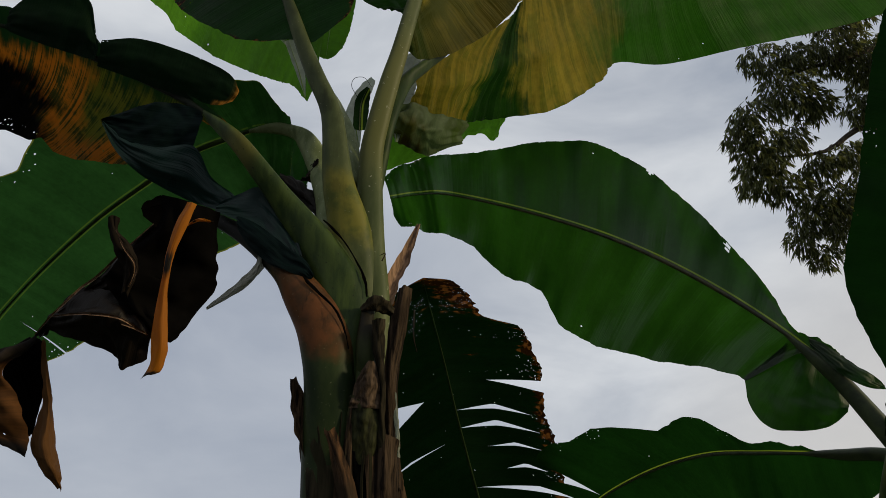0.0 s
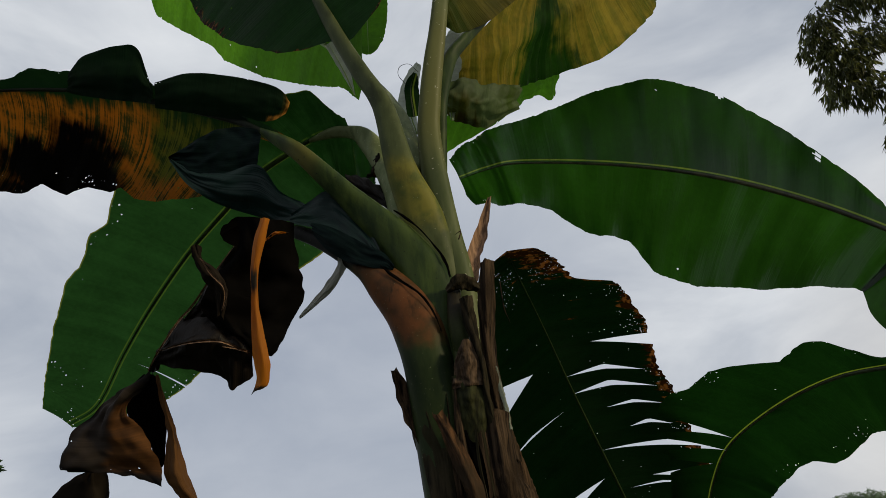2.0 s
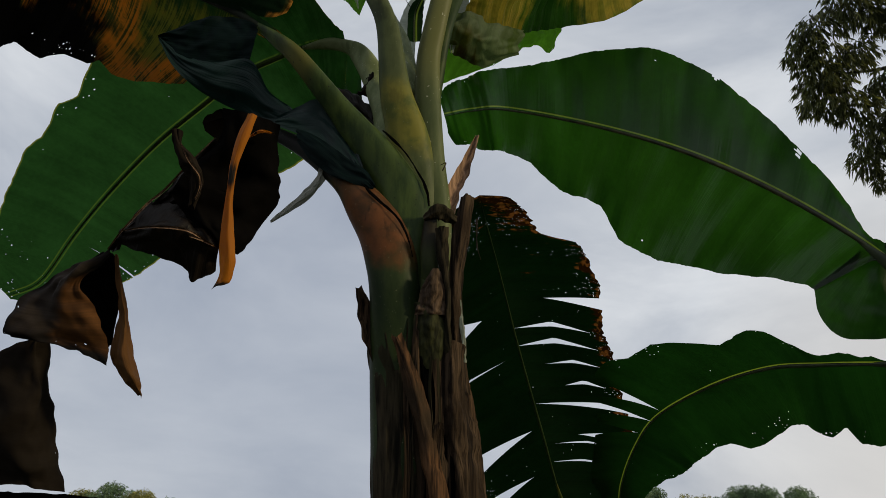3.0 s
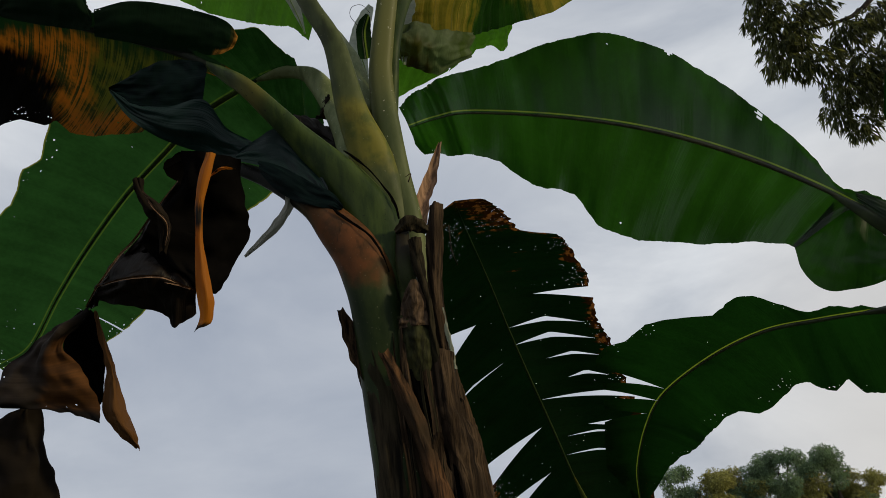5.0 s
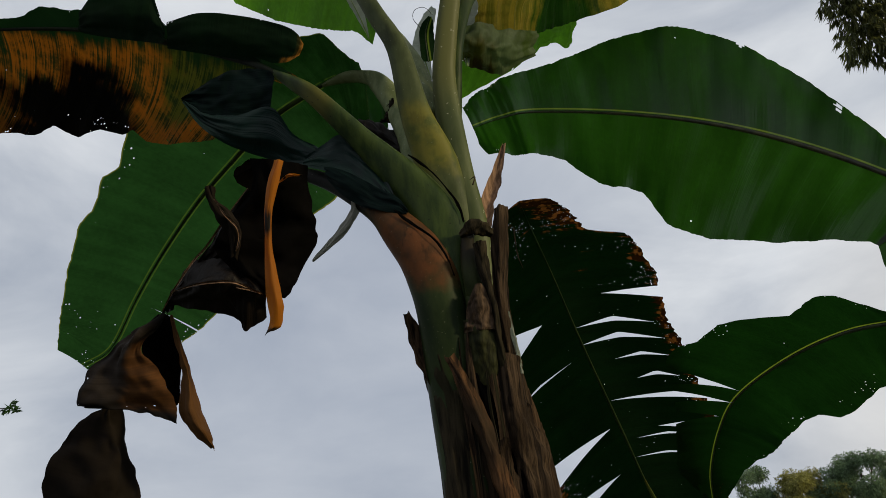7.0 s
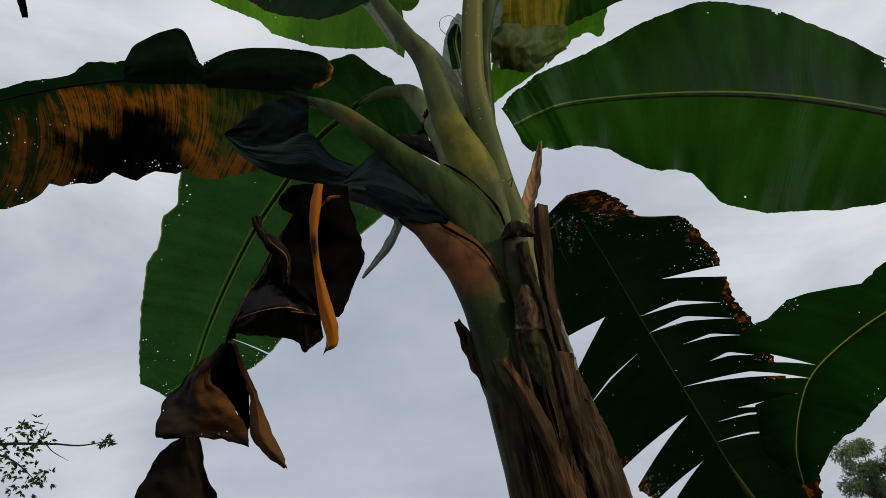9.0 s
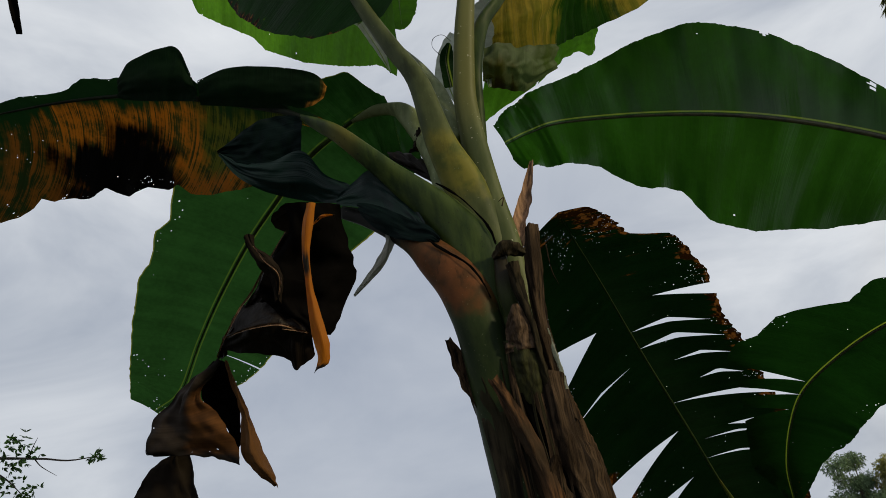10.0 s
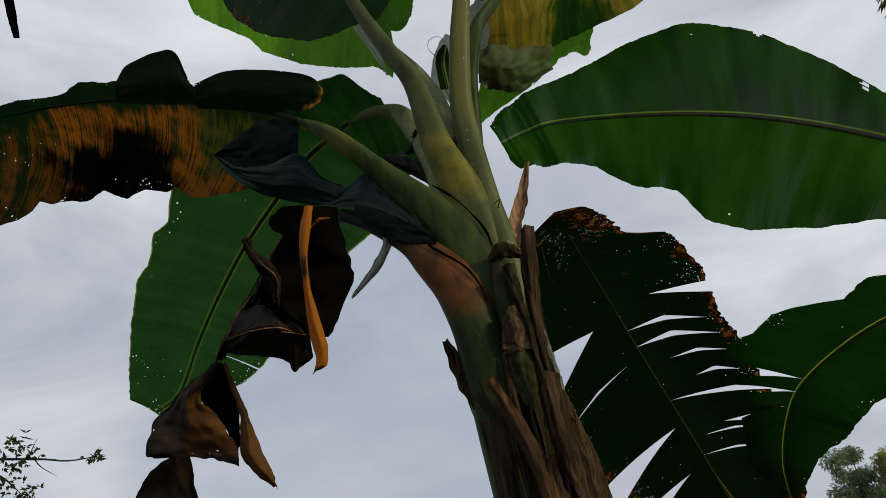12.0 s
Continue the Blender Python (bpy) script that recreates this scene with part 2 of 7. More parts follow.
leaf_part_sunlit = leaf_material("leaf_part_sunlit", (0.02, 0.06, 0.012), (0.02, 0.085, 0.005), 0.6, 0.42, pins=0.03, streak=0.7, spec=0.3, soft=0.06, stripe=0.5, rim=0.012, patches=(
    (SUN_GOLD, SUN_GOLD, -0.3, 0.22, 0.05, 1.6), (UMBER, UMBER, 0.34, 0.6, -0.1, 1.6), (SUN_GOLD, SUN_GOLD, 0.33, 0.48, 0.0, 0.6),
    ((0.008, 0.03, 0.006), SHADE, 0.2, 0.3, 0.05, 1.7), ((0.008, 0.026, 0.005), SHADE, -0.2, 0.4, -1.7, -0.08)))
leaf_sun_gold = leaf_material("leaf_sun_gold", (0.05, 0.055, 0.012), (0.06, 0.06, 0.008), 0.6, 0.5, pins=0.03, streak=1.2, spec=0.1, soft=0.06, relief=0.9, patches=(
    (SUN_GOLD, SUN_GOLD, 0.3, 1.3, -1.7, -0.35), (SUN_GOLD, SUN_GOLD, 0.6, 1.3, 0.0, 1.7), (UMBER, UMBER, 0.2, 0.7, 0.2, 1.7), ((0.03, 0.045, 0.008), (0.03, 0.045, 0.004), -0.3, 0.22, -1.7, 1.7)))
# gold here is painted sunlight, the dark wedge painted shadow
leaf_fan = leaf_material("leaf_fan", (0.02, 0.06, 0.01), (0.03, 0.115, 0.005), 0.65, 0.5, pins=0.05, streak=0.5, spec=0.08, soft=0.03, stripe=0.62, relief=0.8, patches=(
    (SUN_GOLD, SUN_GOLD, -0.3, 0.25, -1.7, 1.7), (OLIVE, OLIVE, 0.5, 0.64, -1.7, 1.2), (SUN_GOLD, SUN_GOLD, 0.37, 0.56, -1.7, 1.0), ((0.01, 0.032, 0.006), (0.008, 0.034, 0.002), 0.265, 0.385, -1.7, 1.7)))
leaf_sun_olive = leaf_material("leaf_sun_olive", (0.014, 0.04, 0.008), (0.01, 0.045, 0.003), 0.6, 0.42, pins=0.03, streak=0.9, spec=0.3, soft=0.05, patches=((OLIVE, OLIVE, 0.45, 0.95, -0.5, 1.2),))
leaf_lobe = leaf_material("leaf_lobe", (0.007, 0.017, 0.008), (0.005, 0.022, 0.005), 0.45, 0.75, spec=0.02, pins=1.2, pin_scale=95.0, soft=0.03, patches=(((0.07, 0.06, 0.014), (0.05, 0.04, 0.006), 0.86, 1.4, -1.7, 1.7), ((0.4, 0.17, 0.03), (0.3, 0.11, 0.012), 0.93, 1.4, -1.7, 1.7), ((0.4, 0.17, 0.03), (0.3, 0.11, 0.012), 0.7, 1.4, 0.72, 1.7)))
leaf_lobe_dark = leaf_material("leaf_lobe_dark", (0.008, 0.019, 0.009), (0.005, 0.022, 0.005), 0.45, 0.75, spec=0.03, pins=1.6, pin_scale=95.0)
leaf_torn = leaf_material("leaf_torn", (0.0045, 0.012, 0.005), (0.0026, 0.0145, 0.002), 0.5, 0.6, burn=0.12, burn_col=(0.32, 0.11, 0.02), spec=0.1, pins=3.4, pin_scale=120.0, fleck=(28.0, 34.0))
OCHRE, OCHRE_LIT = (0.16, 0.062, 0.012), (0.09, 0.032, 0.004)
ORANGE, ORANGE_LIT, COAL, NONE_LIT = (0.3, 0.1, 0.012), (0.2, 0.062, 0.004), (0.006, 0.005, 0.004), (0.0, 0.0, 0.0)
leaf_burnt = leaf_material("leaf_burnt", (0.008, 0.02, 0.009), (0.004, 0.017, 0.004), 0.5, 0.65, spec=0.06, streak=1.2, soft=0.03, stripe=0.06, grain=0.7, pins=1.6, pin_scale=95.0, patches=(
    ((0.055, 0.06, 0.012), (0.05, 0.056, 0.006), 0.14, 0.52, -1.3, -0.12), (ORANGE, ORANGE_LIT, 0.42, 0.8, -1.4, -0.1), (OCHRE, OCHRE_LIT, 0.76, 0.88, -1.4, -0.15), (OCHRE, OCHRE_LIT, 0.95, 1.3, -1.4, -0.2), (ORANGE, ORANGE_LIT, 0.1, 0.5, -1.6, -0.85),
    (COAL, NONE_LIT, 0.49, 0.77, -1.7, -0.52), (COAL, NONE_LIT, 0.54, 0.63, -1.7, -0.3), (ORANGE, ORANGE_LIT, 0.0, 0.09, 0.84, 1.6)))
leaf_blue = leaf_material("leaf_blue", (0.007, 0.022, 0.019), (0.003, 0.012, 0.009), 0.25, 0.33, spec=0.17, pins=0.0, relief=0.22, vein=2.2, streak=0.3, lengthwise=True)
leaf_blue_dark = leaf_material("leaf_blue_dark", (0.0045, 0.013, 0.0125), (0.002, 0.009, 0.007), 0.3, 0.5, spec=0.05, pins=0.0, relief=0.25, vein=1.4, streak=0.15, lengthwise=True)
leaf_white = leaf_material("leaf_white", (0.36, 0.4, 0.32), (0.5, 0.54, 0.45), 0.6, 0.6, pins=0.0)
dead_grey = leaf_material("dead_grey", (0.022, 0.017, 0.013), (0.002, 0.0012, 0.0008), 0.35, 0.8, spec=0.03, streak=0.4, pins=0.1, relief=0.3, vein=0.2)
dead_black = leaf_material("dead_black", (0.006, 0.0054, 0.0051), (0.0008, 0.0005, 0.0004), 0.3, 0.8, spec=0.0, streak=0.25, relief=0.3, vein=0.1, pins=0.05)
dead_sheen = leaf_material("dead_sheen", (0.012, 0.0085, 0.0065), (0.002, 0.0012, 0.0008), 0.3, 0.5, spec=0.16, streak=0.4, relief=0.9, vein=0.5, pins=1.2, pin_scale=90.0)
dead_brown = leaf_material("dead_brown", (0.012, 0.0095, 0.008), (0.004, 0.002, 0.0013), 0.35, 0.75, spec=0.1, streak=0.4, pins=1.5, relief=0.3, vein=0.2, soft=0.06, stripe=0.7, patches=(((0.125, 0.052, 0.016), (0.04, 0.016, 0.004), 0.28, 0.9, 0.0, 1.7), ((0.05, 0.038, 0.03), (0.01, 0.006, 0.004), 0.1, 0.75, -0.9, 0.1),))
dead_tan = leaf_material("dead_tan", (0.1, 0.046, 0.016), (0.04, 0.016, 0.005), 0.35, 0.75, spec=0.1, streak=1.0, pins=0.2, relief=0.4, lengthwise=True)
strip_orange = leaf_material("strip_orange", (0.36, 0.12, 0.007), (0.36, 0.11, 0.004), 0.5, 0.6, burn=0.09, burn_col=(0.05, 0.022, 0.007), pins=0.0, streak=1.2, lengthwise=True, soft=0.03, stripe=1.0, patches=(((0.012, 0.008, 0.005), (0.004, 0.002, 0.001), 0.28, 0.4, -0.7, 0.5), ((0.02, 0.013, 0.008), (0.004, 0.002, 0.001), 0.9, 1.4, -1.7, 1.7)))
grey_dry = leaf_material("grey_dry", (0.22, 0.22, 0.19), (0.2, 0.2, 0.17), 0.5, 0.7, streak=1.4, lengthwise=True)
# third: yellow patches standing in for warm sun on the stalks
petiole_green = solid_material("petiole_green", (0.014, 0.028, 0.006), (0.04, 0.061, 0.012), 4.0, (1.4, 1.4, 0.3), 0.5, 0.35, third=(0.1, 0.088, 0.015), spec=0.12, spots=(0.012, 0.015, 0.006))
petiole_pale = solid_material("petiole_pale", (0.1, 0.125, 0.05), (0.18, 0.21, 0.1), 6.0, (1, 1, 0.3), 0.55, 0.2, spots=(0.45, 0.46, 0.4), spec=0.15)
rib_light = solid_material("rib_light", (0.16, 0.26, 0.05), (0.24, 0.34, 0.08), 6.0, (1, 1, 1), 0.45, 0.1)
petiole_gold = solid_material("petiole_gold", (0.05, 0.066, 0.022), (0.1, 0.115, 0.045), 3.0, (1, 1, 0.3), 0.5, 0.2, third=(0.095, 0.1, 0.03), spec=0.15, spots=(0.3, 0.3, 0.22))
rib_tan = solid_material("rib_tan", (0.16, 0.15, 0.04), (0.3, 0.17, 0.06), 3.0, (1, 1, 1), 0.5, 0.1)
# the shadow under the broad leaf's midrib, carried by the rib colour
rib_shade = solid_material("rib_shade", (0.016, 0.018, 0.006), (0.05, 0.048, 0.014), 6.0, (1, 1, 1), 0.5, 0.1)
rib_black = solid_material("rib_black", (0.006, 0.009, 0.004), (0.014, 0.018, 0.007), 6.0, (1, 1, 1), 0.6, 0.2, spec=0.1)
rib_soft = solid_material("rib_soft", (0.012, 0.024, 0.007), (0.022, 0.038, 0.01), 6.0, (1, 1, 1), 0.6, 0.1, spec=0.1)
rib_dark = solid_material("rib_dark", (0.015, 0.025, 0.008), (0.035, 0.05, 0.015), 6.0, (1, 1, 1), 0.5, 0.1)
stem_green = solid_material("stem_green", (0.012, 0.018, 0.006), (0.035, 0.046, 0.014), 5.0, (1, 1, 0.25), 0.55, 0.5, third=(0.014, 0.011, 0.006), spec=0.1, spots=(0.006, 0.006, 0.004))


def sheath_material(name, lo, hi, warm=(0.11, 0.04, 0.012), dull=(0.06, 0.027, 0.009), low=(0.01, 0.019, 0.0055), high=(0.026, 0.039, 0.012), above=None, marks=0.75):
    """Green sheath with a coloured patch between two heights, dark scars and fine specks."""
    n = Nodes(name)
    co = n.add("ShaderNodeTexCoord").outputs["Object"]
    z = n.add("ShaderNodeSeparateXYZ", Vector=co).outputs[2]
    grain = n.noise(n.scaled(co, (1, 1, 0.25)), 30.0, 5.0, 0.62)
    big = n.noise(co, 9.0, 4.0)
    zz = n.math("ADD", z, n.math("MULTIPLY", n.math("SUBTRACT", big, 0.5), 0.2))
    green = n.mix(n.range(n.math("ADD", n.math("MULTIPLY", grain, 0.5), n.math("MULTIPLY", big, 0.5)), 0.38, 0.62), low, high)
    rust = n.mix(n.range(n.noise(co, 22.0, 4.0), 0.4, 0.65), warm, dull)
    m = n.math("MULTIPLY", n.range(zz, lo - 0.03, lo + 0.03), n.range(zz, hi - 0.05, hi + 0.05, 1.0, 0.0))
    col = n.mix(m, green, rust)
    # over the patch the sheath's shade is painted in, nearly black
    if above:
        col = n.mix(n.range(zz, hi - 0.01, hi + 0.03), col, above)
    scars = n.range(n.noise(n.scaled(co, (1, 1, 0.35)), 16.0, 5.0, 0.65), 0.56, 0.66)
    col = n.mix(n.math("MULTIPLY", scars, marks), col, (0.008, 0.008, 0.004))
    specks = n.range(n.noise(co, 230.0, 2.0), 0.7, 0.75)
    col = n.mix(n.math("MULTIPLY", specks, 0.6), col, (0.22, 0.22, 0.14))
    b = n.add("ShaderNodeBump", Strength=0.25, Distance=0.004, Height=grain).outputs[0]
    return n.surface(n.add("ShaderNodeBsdfPrincipled", Base_Color=col, Roughness=0.5, Normal=b, Specular_IOR_Level=0.1).outputs[0])


# the yellow band between these heights is sunlight put into the colour
petiole_sunlit = sheath_material("petiole_sunlit", 2.46, 2.62, (0.14, 0.13, 0.024), (0.075, 0.088, 0.02), (0.04, 0.052, 0.02), (0.075, 0.09, 0.036), marks=0.3)
sheath_dry = solid_material("sheath_dry", (0.006, 0.004, 0.003), (0.075, 0.046, 0.026), 10.0, (2.2, 2.2, 0.09), 0.8, 1.0, third=(0.012, 0.008, 0.005), depth=0.008, spec=0.05)
sheath_tan = solid_material("sheath_tan", (0.11, 0.065, 0.04), (0.3, 0.18, 0.11), 7.0, (2.2, 2.2, 0.2), 0.75, 0.8, depth=0.006, spec=0.1)
sheath_mid = solid_material("sheath_mid", (0.008, 0.0055, 0.004), (0.07, 0.046, 0.028), 9.0, (2.2, 2.2, 0.06), 0.8, 1.0, third=(0.02, 0.013, 0.008), depth=0.008, spec=0.05)
sheath_paper = solid_material("sheath_paper", (0.03, 0.02, 0.013), (0.12, 0.078, 0.05), 8.0, (2.2, 2.2, 0.15), 0.75, 0.8, third=(0.05, 0.045, 0.02), depth=0.005, spec=0.08)
sheath_warm = solid_material("sheath_warm", (0.014, 0.008, 0.005), (0.1, 0.05, 0.023), 8.0, (2.2, 2.2, 0.09), 0.75, 0.9, third=(0.03, 0.02, 0.012), depth=0.006, spec=0.06)
sheath_young = solid_material("sheath_young", (0.01, 0.011, 0.005), (0.036, 0.038, 0.014), 8.0, (2, 2, 0.3), 0.65, 0.6, third=(0.03, 0.018, 0.01), spec=0.06)
sheath_dark = solid_material("sheath_dark", (0.005, 0.0045, 0.003), (0.038, 0.029, 0.017), 7.0, (2.2, 2.2, 0.2), 0.75, 0.8, third=(0.022, 0.02, 0.01), depth=0.006, spec=0.05)
bark = solid_material("bark", (0.035, 0.028, 0.022), (0.09, 0.07, 0.055), 6.0, (1, 1, 0.3), 0.9, 0.8)
soil = solid_material("grassy_soil", (0.02, 0.035, 0.012), (0.06, 0.075, 0.03), 2.0, (1, 1, 1), 0.95, 1.0, third=(0.07, 0.05, 0.035), depth=0.03)


def foliage(name, face, light, thin=0.35):
    n = Nodes(name)
    r = n.add("ShaderNodeNewGeometry").outputs["Random Per Island"]
    v = n.range(r, 0.0, 1.0, 0.55, 1.5)
    g = n.add("ShaderNodeCombineColor", i0=v, i1=v, i2=v).outputs[0]
    body = n.add("ShaderNodeBsdfPrincipled", Base_Color=n.mix(1.0, face, g, "MULTIPLY"), Roughness=0.5).outputs[0]
    glow = n.add("ShaderNodeBsdfTranslucent", Color=n.mix(1.0, light, g, "MULTIPLY")).outputs[0]
    return n.surface(n.add("ShaderNodeMixShader", i0=thin, i1=body, i2=glow).outputs[0])


far_leaf_dark = foliage("unseen_hedge_leaf", (0.03, 0.05, 0.02), (0.03, 0.05, 0.01), 0.3)
tree_leaf = foliage("tree_leaf", (0.06, 0.075, 0.025), (0.13, 0.14, 0.035), 0.5)
# distant leaves are paler: haze put into their base colour
far_leaf = foliage("far_leaf", (0.15, 0.23, 0.12), (0.14, 0.2, 0.09), 0.45)
far_leaf_warm = foliage("far_leaf_warm", (0.3, 0.29, 0.08), (0.24, 0.23, 0.05), 0.45)
twig_leaf = foliage("twig_leaf", (0.05, 0.1, 0.03), (0.06, 0.14, 0.02), 0.4)


# ---- builders ----
def part(name, bm, material, parent=None, label="", smooth=True):
    """Links a bmesh as one mesh object under a thing or a part."""
    me = bpy.data.meshes.new(name)
    bm.to_mesh(me)
    bm.free()
    me.materials.append(material)
    for p in me.polygons:
        p.use_smooth = smooth
    ob = new(name, me)
    if parent is not None:
        ob.parent = parent
        ob.matrix_parent_inverse = parent.matrix_world.inverted()
    if label:
        tagged(ob, label)
    return ob


def thing(name, x, y, z, label, category, group="", kind=""):
    ob = new(name)
    ob.location = (x, y, z)
    ob.matrix_world = Matrix.Translation((x, y, z))
    return tagged(ob, label, category, group, kind)


def glide(pts, s):
    """A point on the smooth curve through pts, s from 0 to 1."""
    n = len(pts) - 1
    x = min(max(s, 0.0), 1.0) * n
    i = min(int(x), n - 1)
    u = x - i
    p1, p2 = np.array(pts[i], float), np.array(pts[i + 1], float)
    p0 = np.array(pts[i - 1], float) if i > 0 else 2 * p1 - p2
    p3 = np.array(pts[i + 2], float) if i + 2 <= n else 2 * p2 - p1
    return 0.5 * (2 * p1 + (p2 - p0) * u + (2 * p0 - 5 * p1 + 4 * p2 - p3) * u * u + (3 * p1 - p0 - 3 * p2 + p3) * u ** 3)


def unit(v):
    return v / max(np.linalg.norm(v), 1e-9)


def tube_mesh(pts, radii, steps=24, sides=12, flat=1.0, side=(0, 0, 1), groove=0.0, lump=0.0):
    """A tapered tube along a smooth curve. flat squashes it, groove cuts a channel on the side away from `side`."""
    bm = bmesh.new()
    rings = []
    for k in range(steps + 1):
        s = k / steps
        c = glide(pts, s)
        t = unit(glide(pts, min(s + 0.01, 1)) - glide(pts, max(s - 0.01, 0)))
        a = unit(np.cross(t, np.array(side, float)))
        b = np.cross(t, a)
        r = float(glide([(q,) for q in radii], s)[0])
        ring = []
        for j in range(sides):
            w = 2 * math.pi * j / sides
            rr = r * (1 - groove * max(0.0, -math.sin(w)) ** 3)
            if lump:
                rr *= 1 + lump * noise.noise((4 * c[0] + 3 * math.cos(w), 4 * c[1] + 3 * math.sin(w), 7 * c[2]))
            ring.append(bm.verts.new(c + a * math.cos(w) * rr + b * math.sin(w) * rr * flat))
        rings.append(ring)
    for r0, r1 in zip(rings, rings[1:]):
        for j in range(sides):
            bm.faces.new((r0[j], r0[(j + 1) % sides], r1[(j + 1) % sides], r1[j]))
    bm.faces.new(rings[0][::-1])
    bm.faces.new(rings[-1])
    bmesh.ops.recalc_face_normals(bm, faces=bm.faces)
    return bm


@functools.lru_cache(maxsize=None)
def stations(n):
    return [0.5 * (0.5 - 0.5 * math.cos(math.pi * k / (n - 1))) + 0.5 * k / (n - 1) for k in range(n)]


def width_at(widths, s):
    return max(float(np.interp(s, stations(len(widths)), widths)), 0.0)


def slit(v, v0, gap, share):
    """Half the gap of a tear at v: a wedge open at the margin, or for a negative gap a bent slit closed at both ends."""
    if gap >= 0:
        return gap * max(0.0, (v - v0) / max(1 - v0, 0.05))
    u = (v - v0) / max(0.84 - v0, 0.05)
    return -gap * share * max(0.0, 1 - abs(2 * u - 1)) if u < 1 else 0.0


def blade_mesh(mid, facing, right, left, sweep=(0.12, 0.12), fold=(0.0, 0.0), tears=(), bites=(), holes=0.2, wave=0.01, rag=0.004, bulge=0.06, seed=1, step=0.011, across=20, lean=0.0):
    """A banana blade: a midrib curve, half widths at even stations on each side, tears (station, side, from, gap),
    insect holes, wavy and ragged margins. Two UV maps: metres along and across, and shares."""
    rnd = random.Random(seed)
    length = sum(np.linalg.norm(glide(mid, (k + 1) / 40) - glide(mid, k / 40)) for k in range(40))
    count = max(10, int(length / step))
    nrm = unit(np.array(facing, float))
    bm = bmesh.new()
    uv1, uv2 = bm.loops.layers.uv.new("metric"), bm.loops.layers.uv.new("share")
    spots = [(rnd.random(), rnd.choice((-1, 1)), rnd.uniform(0.3, 1.0) ** 0.4) for _ in range(int(holes * 40))] + list(bites)
    data = {}
    for sign, widths, sw, tilt in ((1, right, sweep[0], fold[0]), (-1, left, sweep[1], fold[1])):
        cuts = sorted((s, v0, gap) for s, sd, v0, gap in tears if sd == sign)
        bounds = [(0.0, 1.0, 0.0)] + cuts + [(1.0, 1.0, 0.0)]
        for (sa, va, ga), (sb, vb, gb) in zip(bounds, bounds[1:]):
            n = max(1, round((sb - sa) * count))
            grid = []
            for i in range(n + 1):
                s0 = sa + (sb - sa) * i / n
                row = []
                for j in range(across + 1):
                    v = j / across
                    open_a, open_b = slit(v, va, ga, 1.6) / length * 0.5, slit(v, vb, gb, -0.6) / length * 0.5
                    s = s0 + open_a * (1 - i / n) - open_b * (i / n)
                    c = glide(mid, s)
                    t = unit(glide(mid, min(s + 1e-3, 1)) - glide(mid, max(s - 1e-3, 0)))
                    across_dir = unit(unit(np.cross(t, nrm)) * sign + t * sw + nrm * tilt)
                    w = width_at(widths, s)
                    w *= 1 + (rag / max(w, 0.03)) * (noise.noise((s * length * 45, sign * 3.1, seed)) + 0.6 * noise.noise((s * length * 120, sign * 3.1, seed))) * (v > 0.9)
                    up = bulge * w * 4 * v * (1 - v) + wave * v * v * (noise.noise((s * length * 7, sign * 5.0, seed)) + 0.4 * noise.noise((s * length * 19, v * 2, seed + sign)))
                    vert = bm.verts.new(c + across_dir * w * v - nrm * up)
                    data[vert] = (s * length - lean * w * v * v, sign * w * v, s - 0.5 * lean * w * v * v / length, sign * v)
                    row.append(vert)
                grid.append(row)
            for i in range(n):
                for j in range(across):
                    s, v = sa + (sb - sa) * (i + 0.5) / n, (j + 0.5) / across
                    if any(sd == sign and math.hypot((s - hs) * length, (v - hv) * width_at(widths, s)) < 0.0085 * (0.75 + noise.noise((s * 90, v * 22, seed))) for hs, sd, hv in spots):
                        continue
                    if holes and v > 0.75 and rnd.random() < 0.05 * holes * (v - 0.75) / 0.25 and noise.noise((s * 9, sign, seed)) > 0.05:
                        continue
                    quad = (grid[i][j], grid[i + 1][j], grid[i + 1][j + 1], grid[i][j + 1])
                    bm.faces.new(quad if sign > 0 else quad[::-1])
    for f in bm.faces:
        for lp in f.loops:
            d = data[lp.vert]
            lp[uv1].uv, lp[uv2].uv = d[:2], d[2:]
    bmesh.ops.remove_doubles(bm, verts=bm.verts, dist=1e-5)
    bmesh.ops.delete(bm, geom=[v for v in bm.verts if not v.link_faces], context="VERTS")
    return bm


def banana_leaf(parent, mid, facing, right, left, mat, label="", petiole=(), stalk=petiole_green, rib=0.012, ribmat=rib_light, thick=(0.03, 0.018), **more):
    """Blade, with the midrib and the leaf stalk as its parts."""
    blade = part("leaf", blade_mesh(mid, facing, right, left, **more), mat, parent, label)
    near = [tuple(np.array(p) + 0.3 * rib * unit(np.array(facing, float))) for p in mid]
    if rib >= 0.001:
        part("midrib", tube_mesh(near, [rib * (0.2 if petiole else 0.8), rib * 0.85, rib * 0.65, rib * 0.4, rib * 0.12], 40, 10, 0.85, facing), ribmat, blade)
    if petiole:
        thick = list(thick) if len(thick) > 2 else [thick[0], (thick[0] + thick[1]) / 2, thick[1]]
        if len(thick) != len(petiole):
            thick = [float(np.interp(q / (len(petiole) - 1), np.linspace(0, 1, len(thick)), thick)) for q in range(len(petiole))]
        petiole = list(petiole) + [tuple(glide(near, 0.07)), tuple(glide(near, 0.16))]
        thick = thick + [max(rib * 0.95, thick[-1] * 0.85), rib * 0.5]
        part("leaf_stalk", tube_mesh(petiole, thick, 48, 18, 0.85, facing, 0.25), stalk, blade)
    return blade


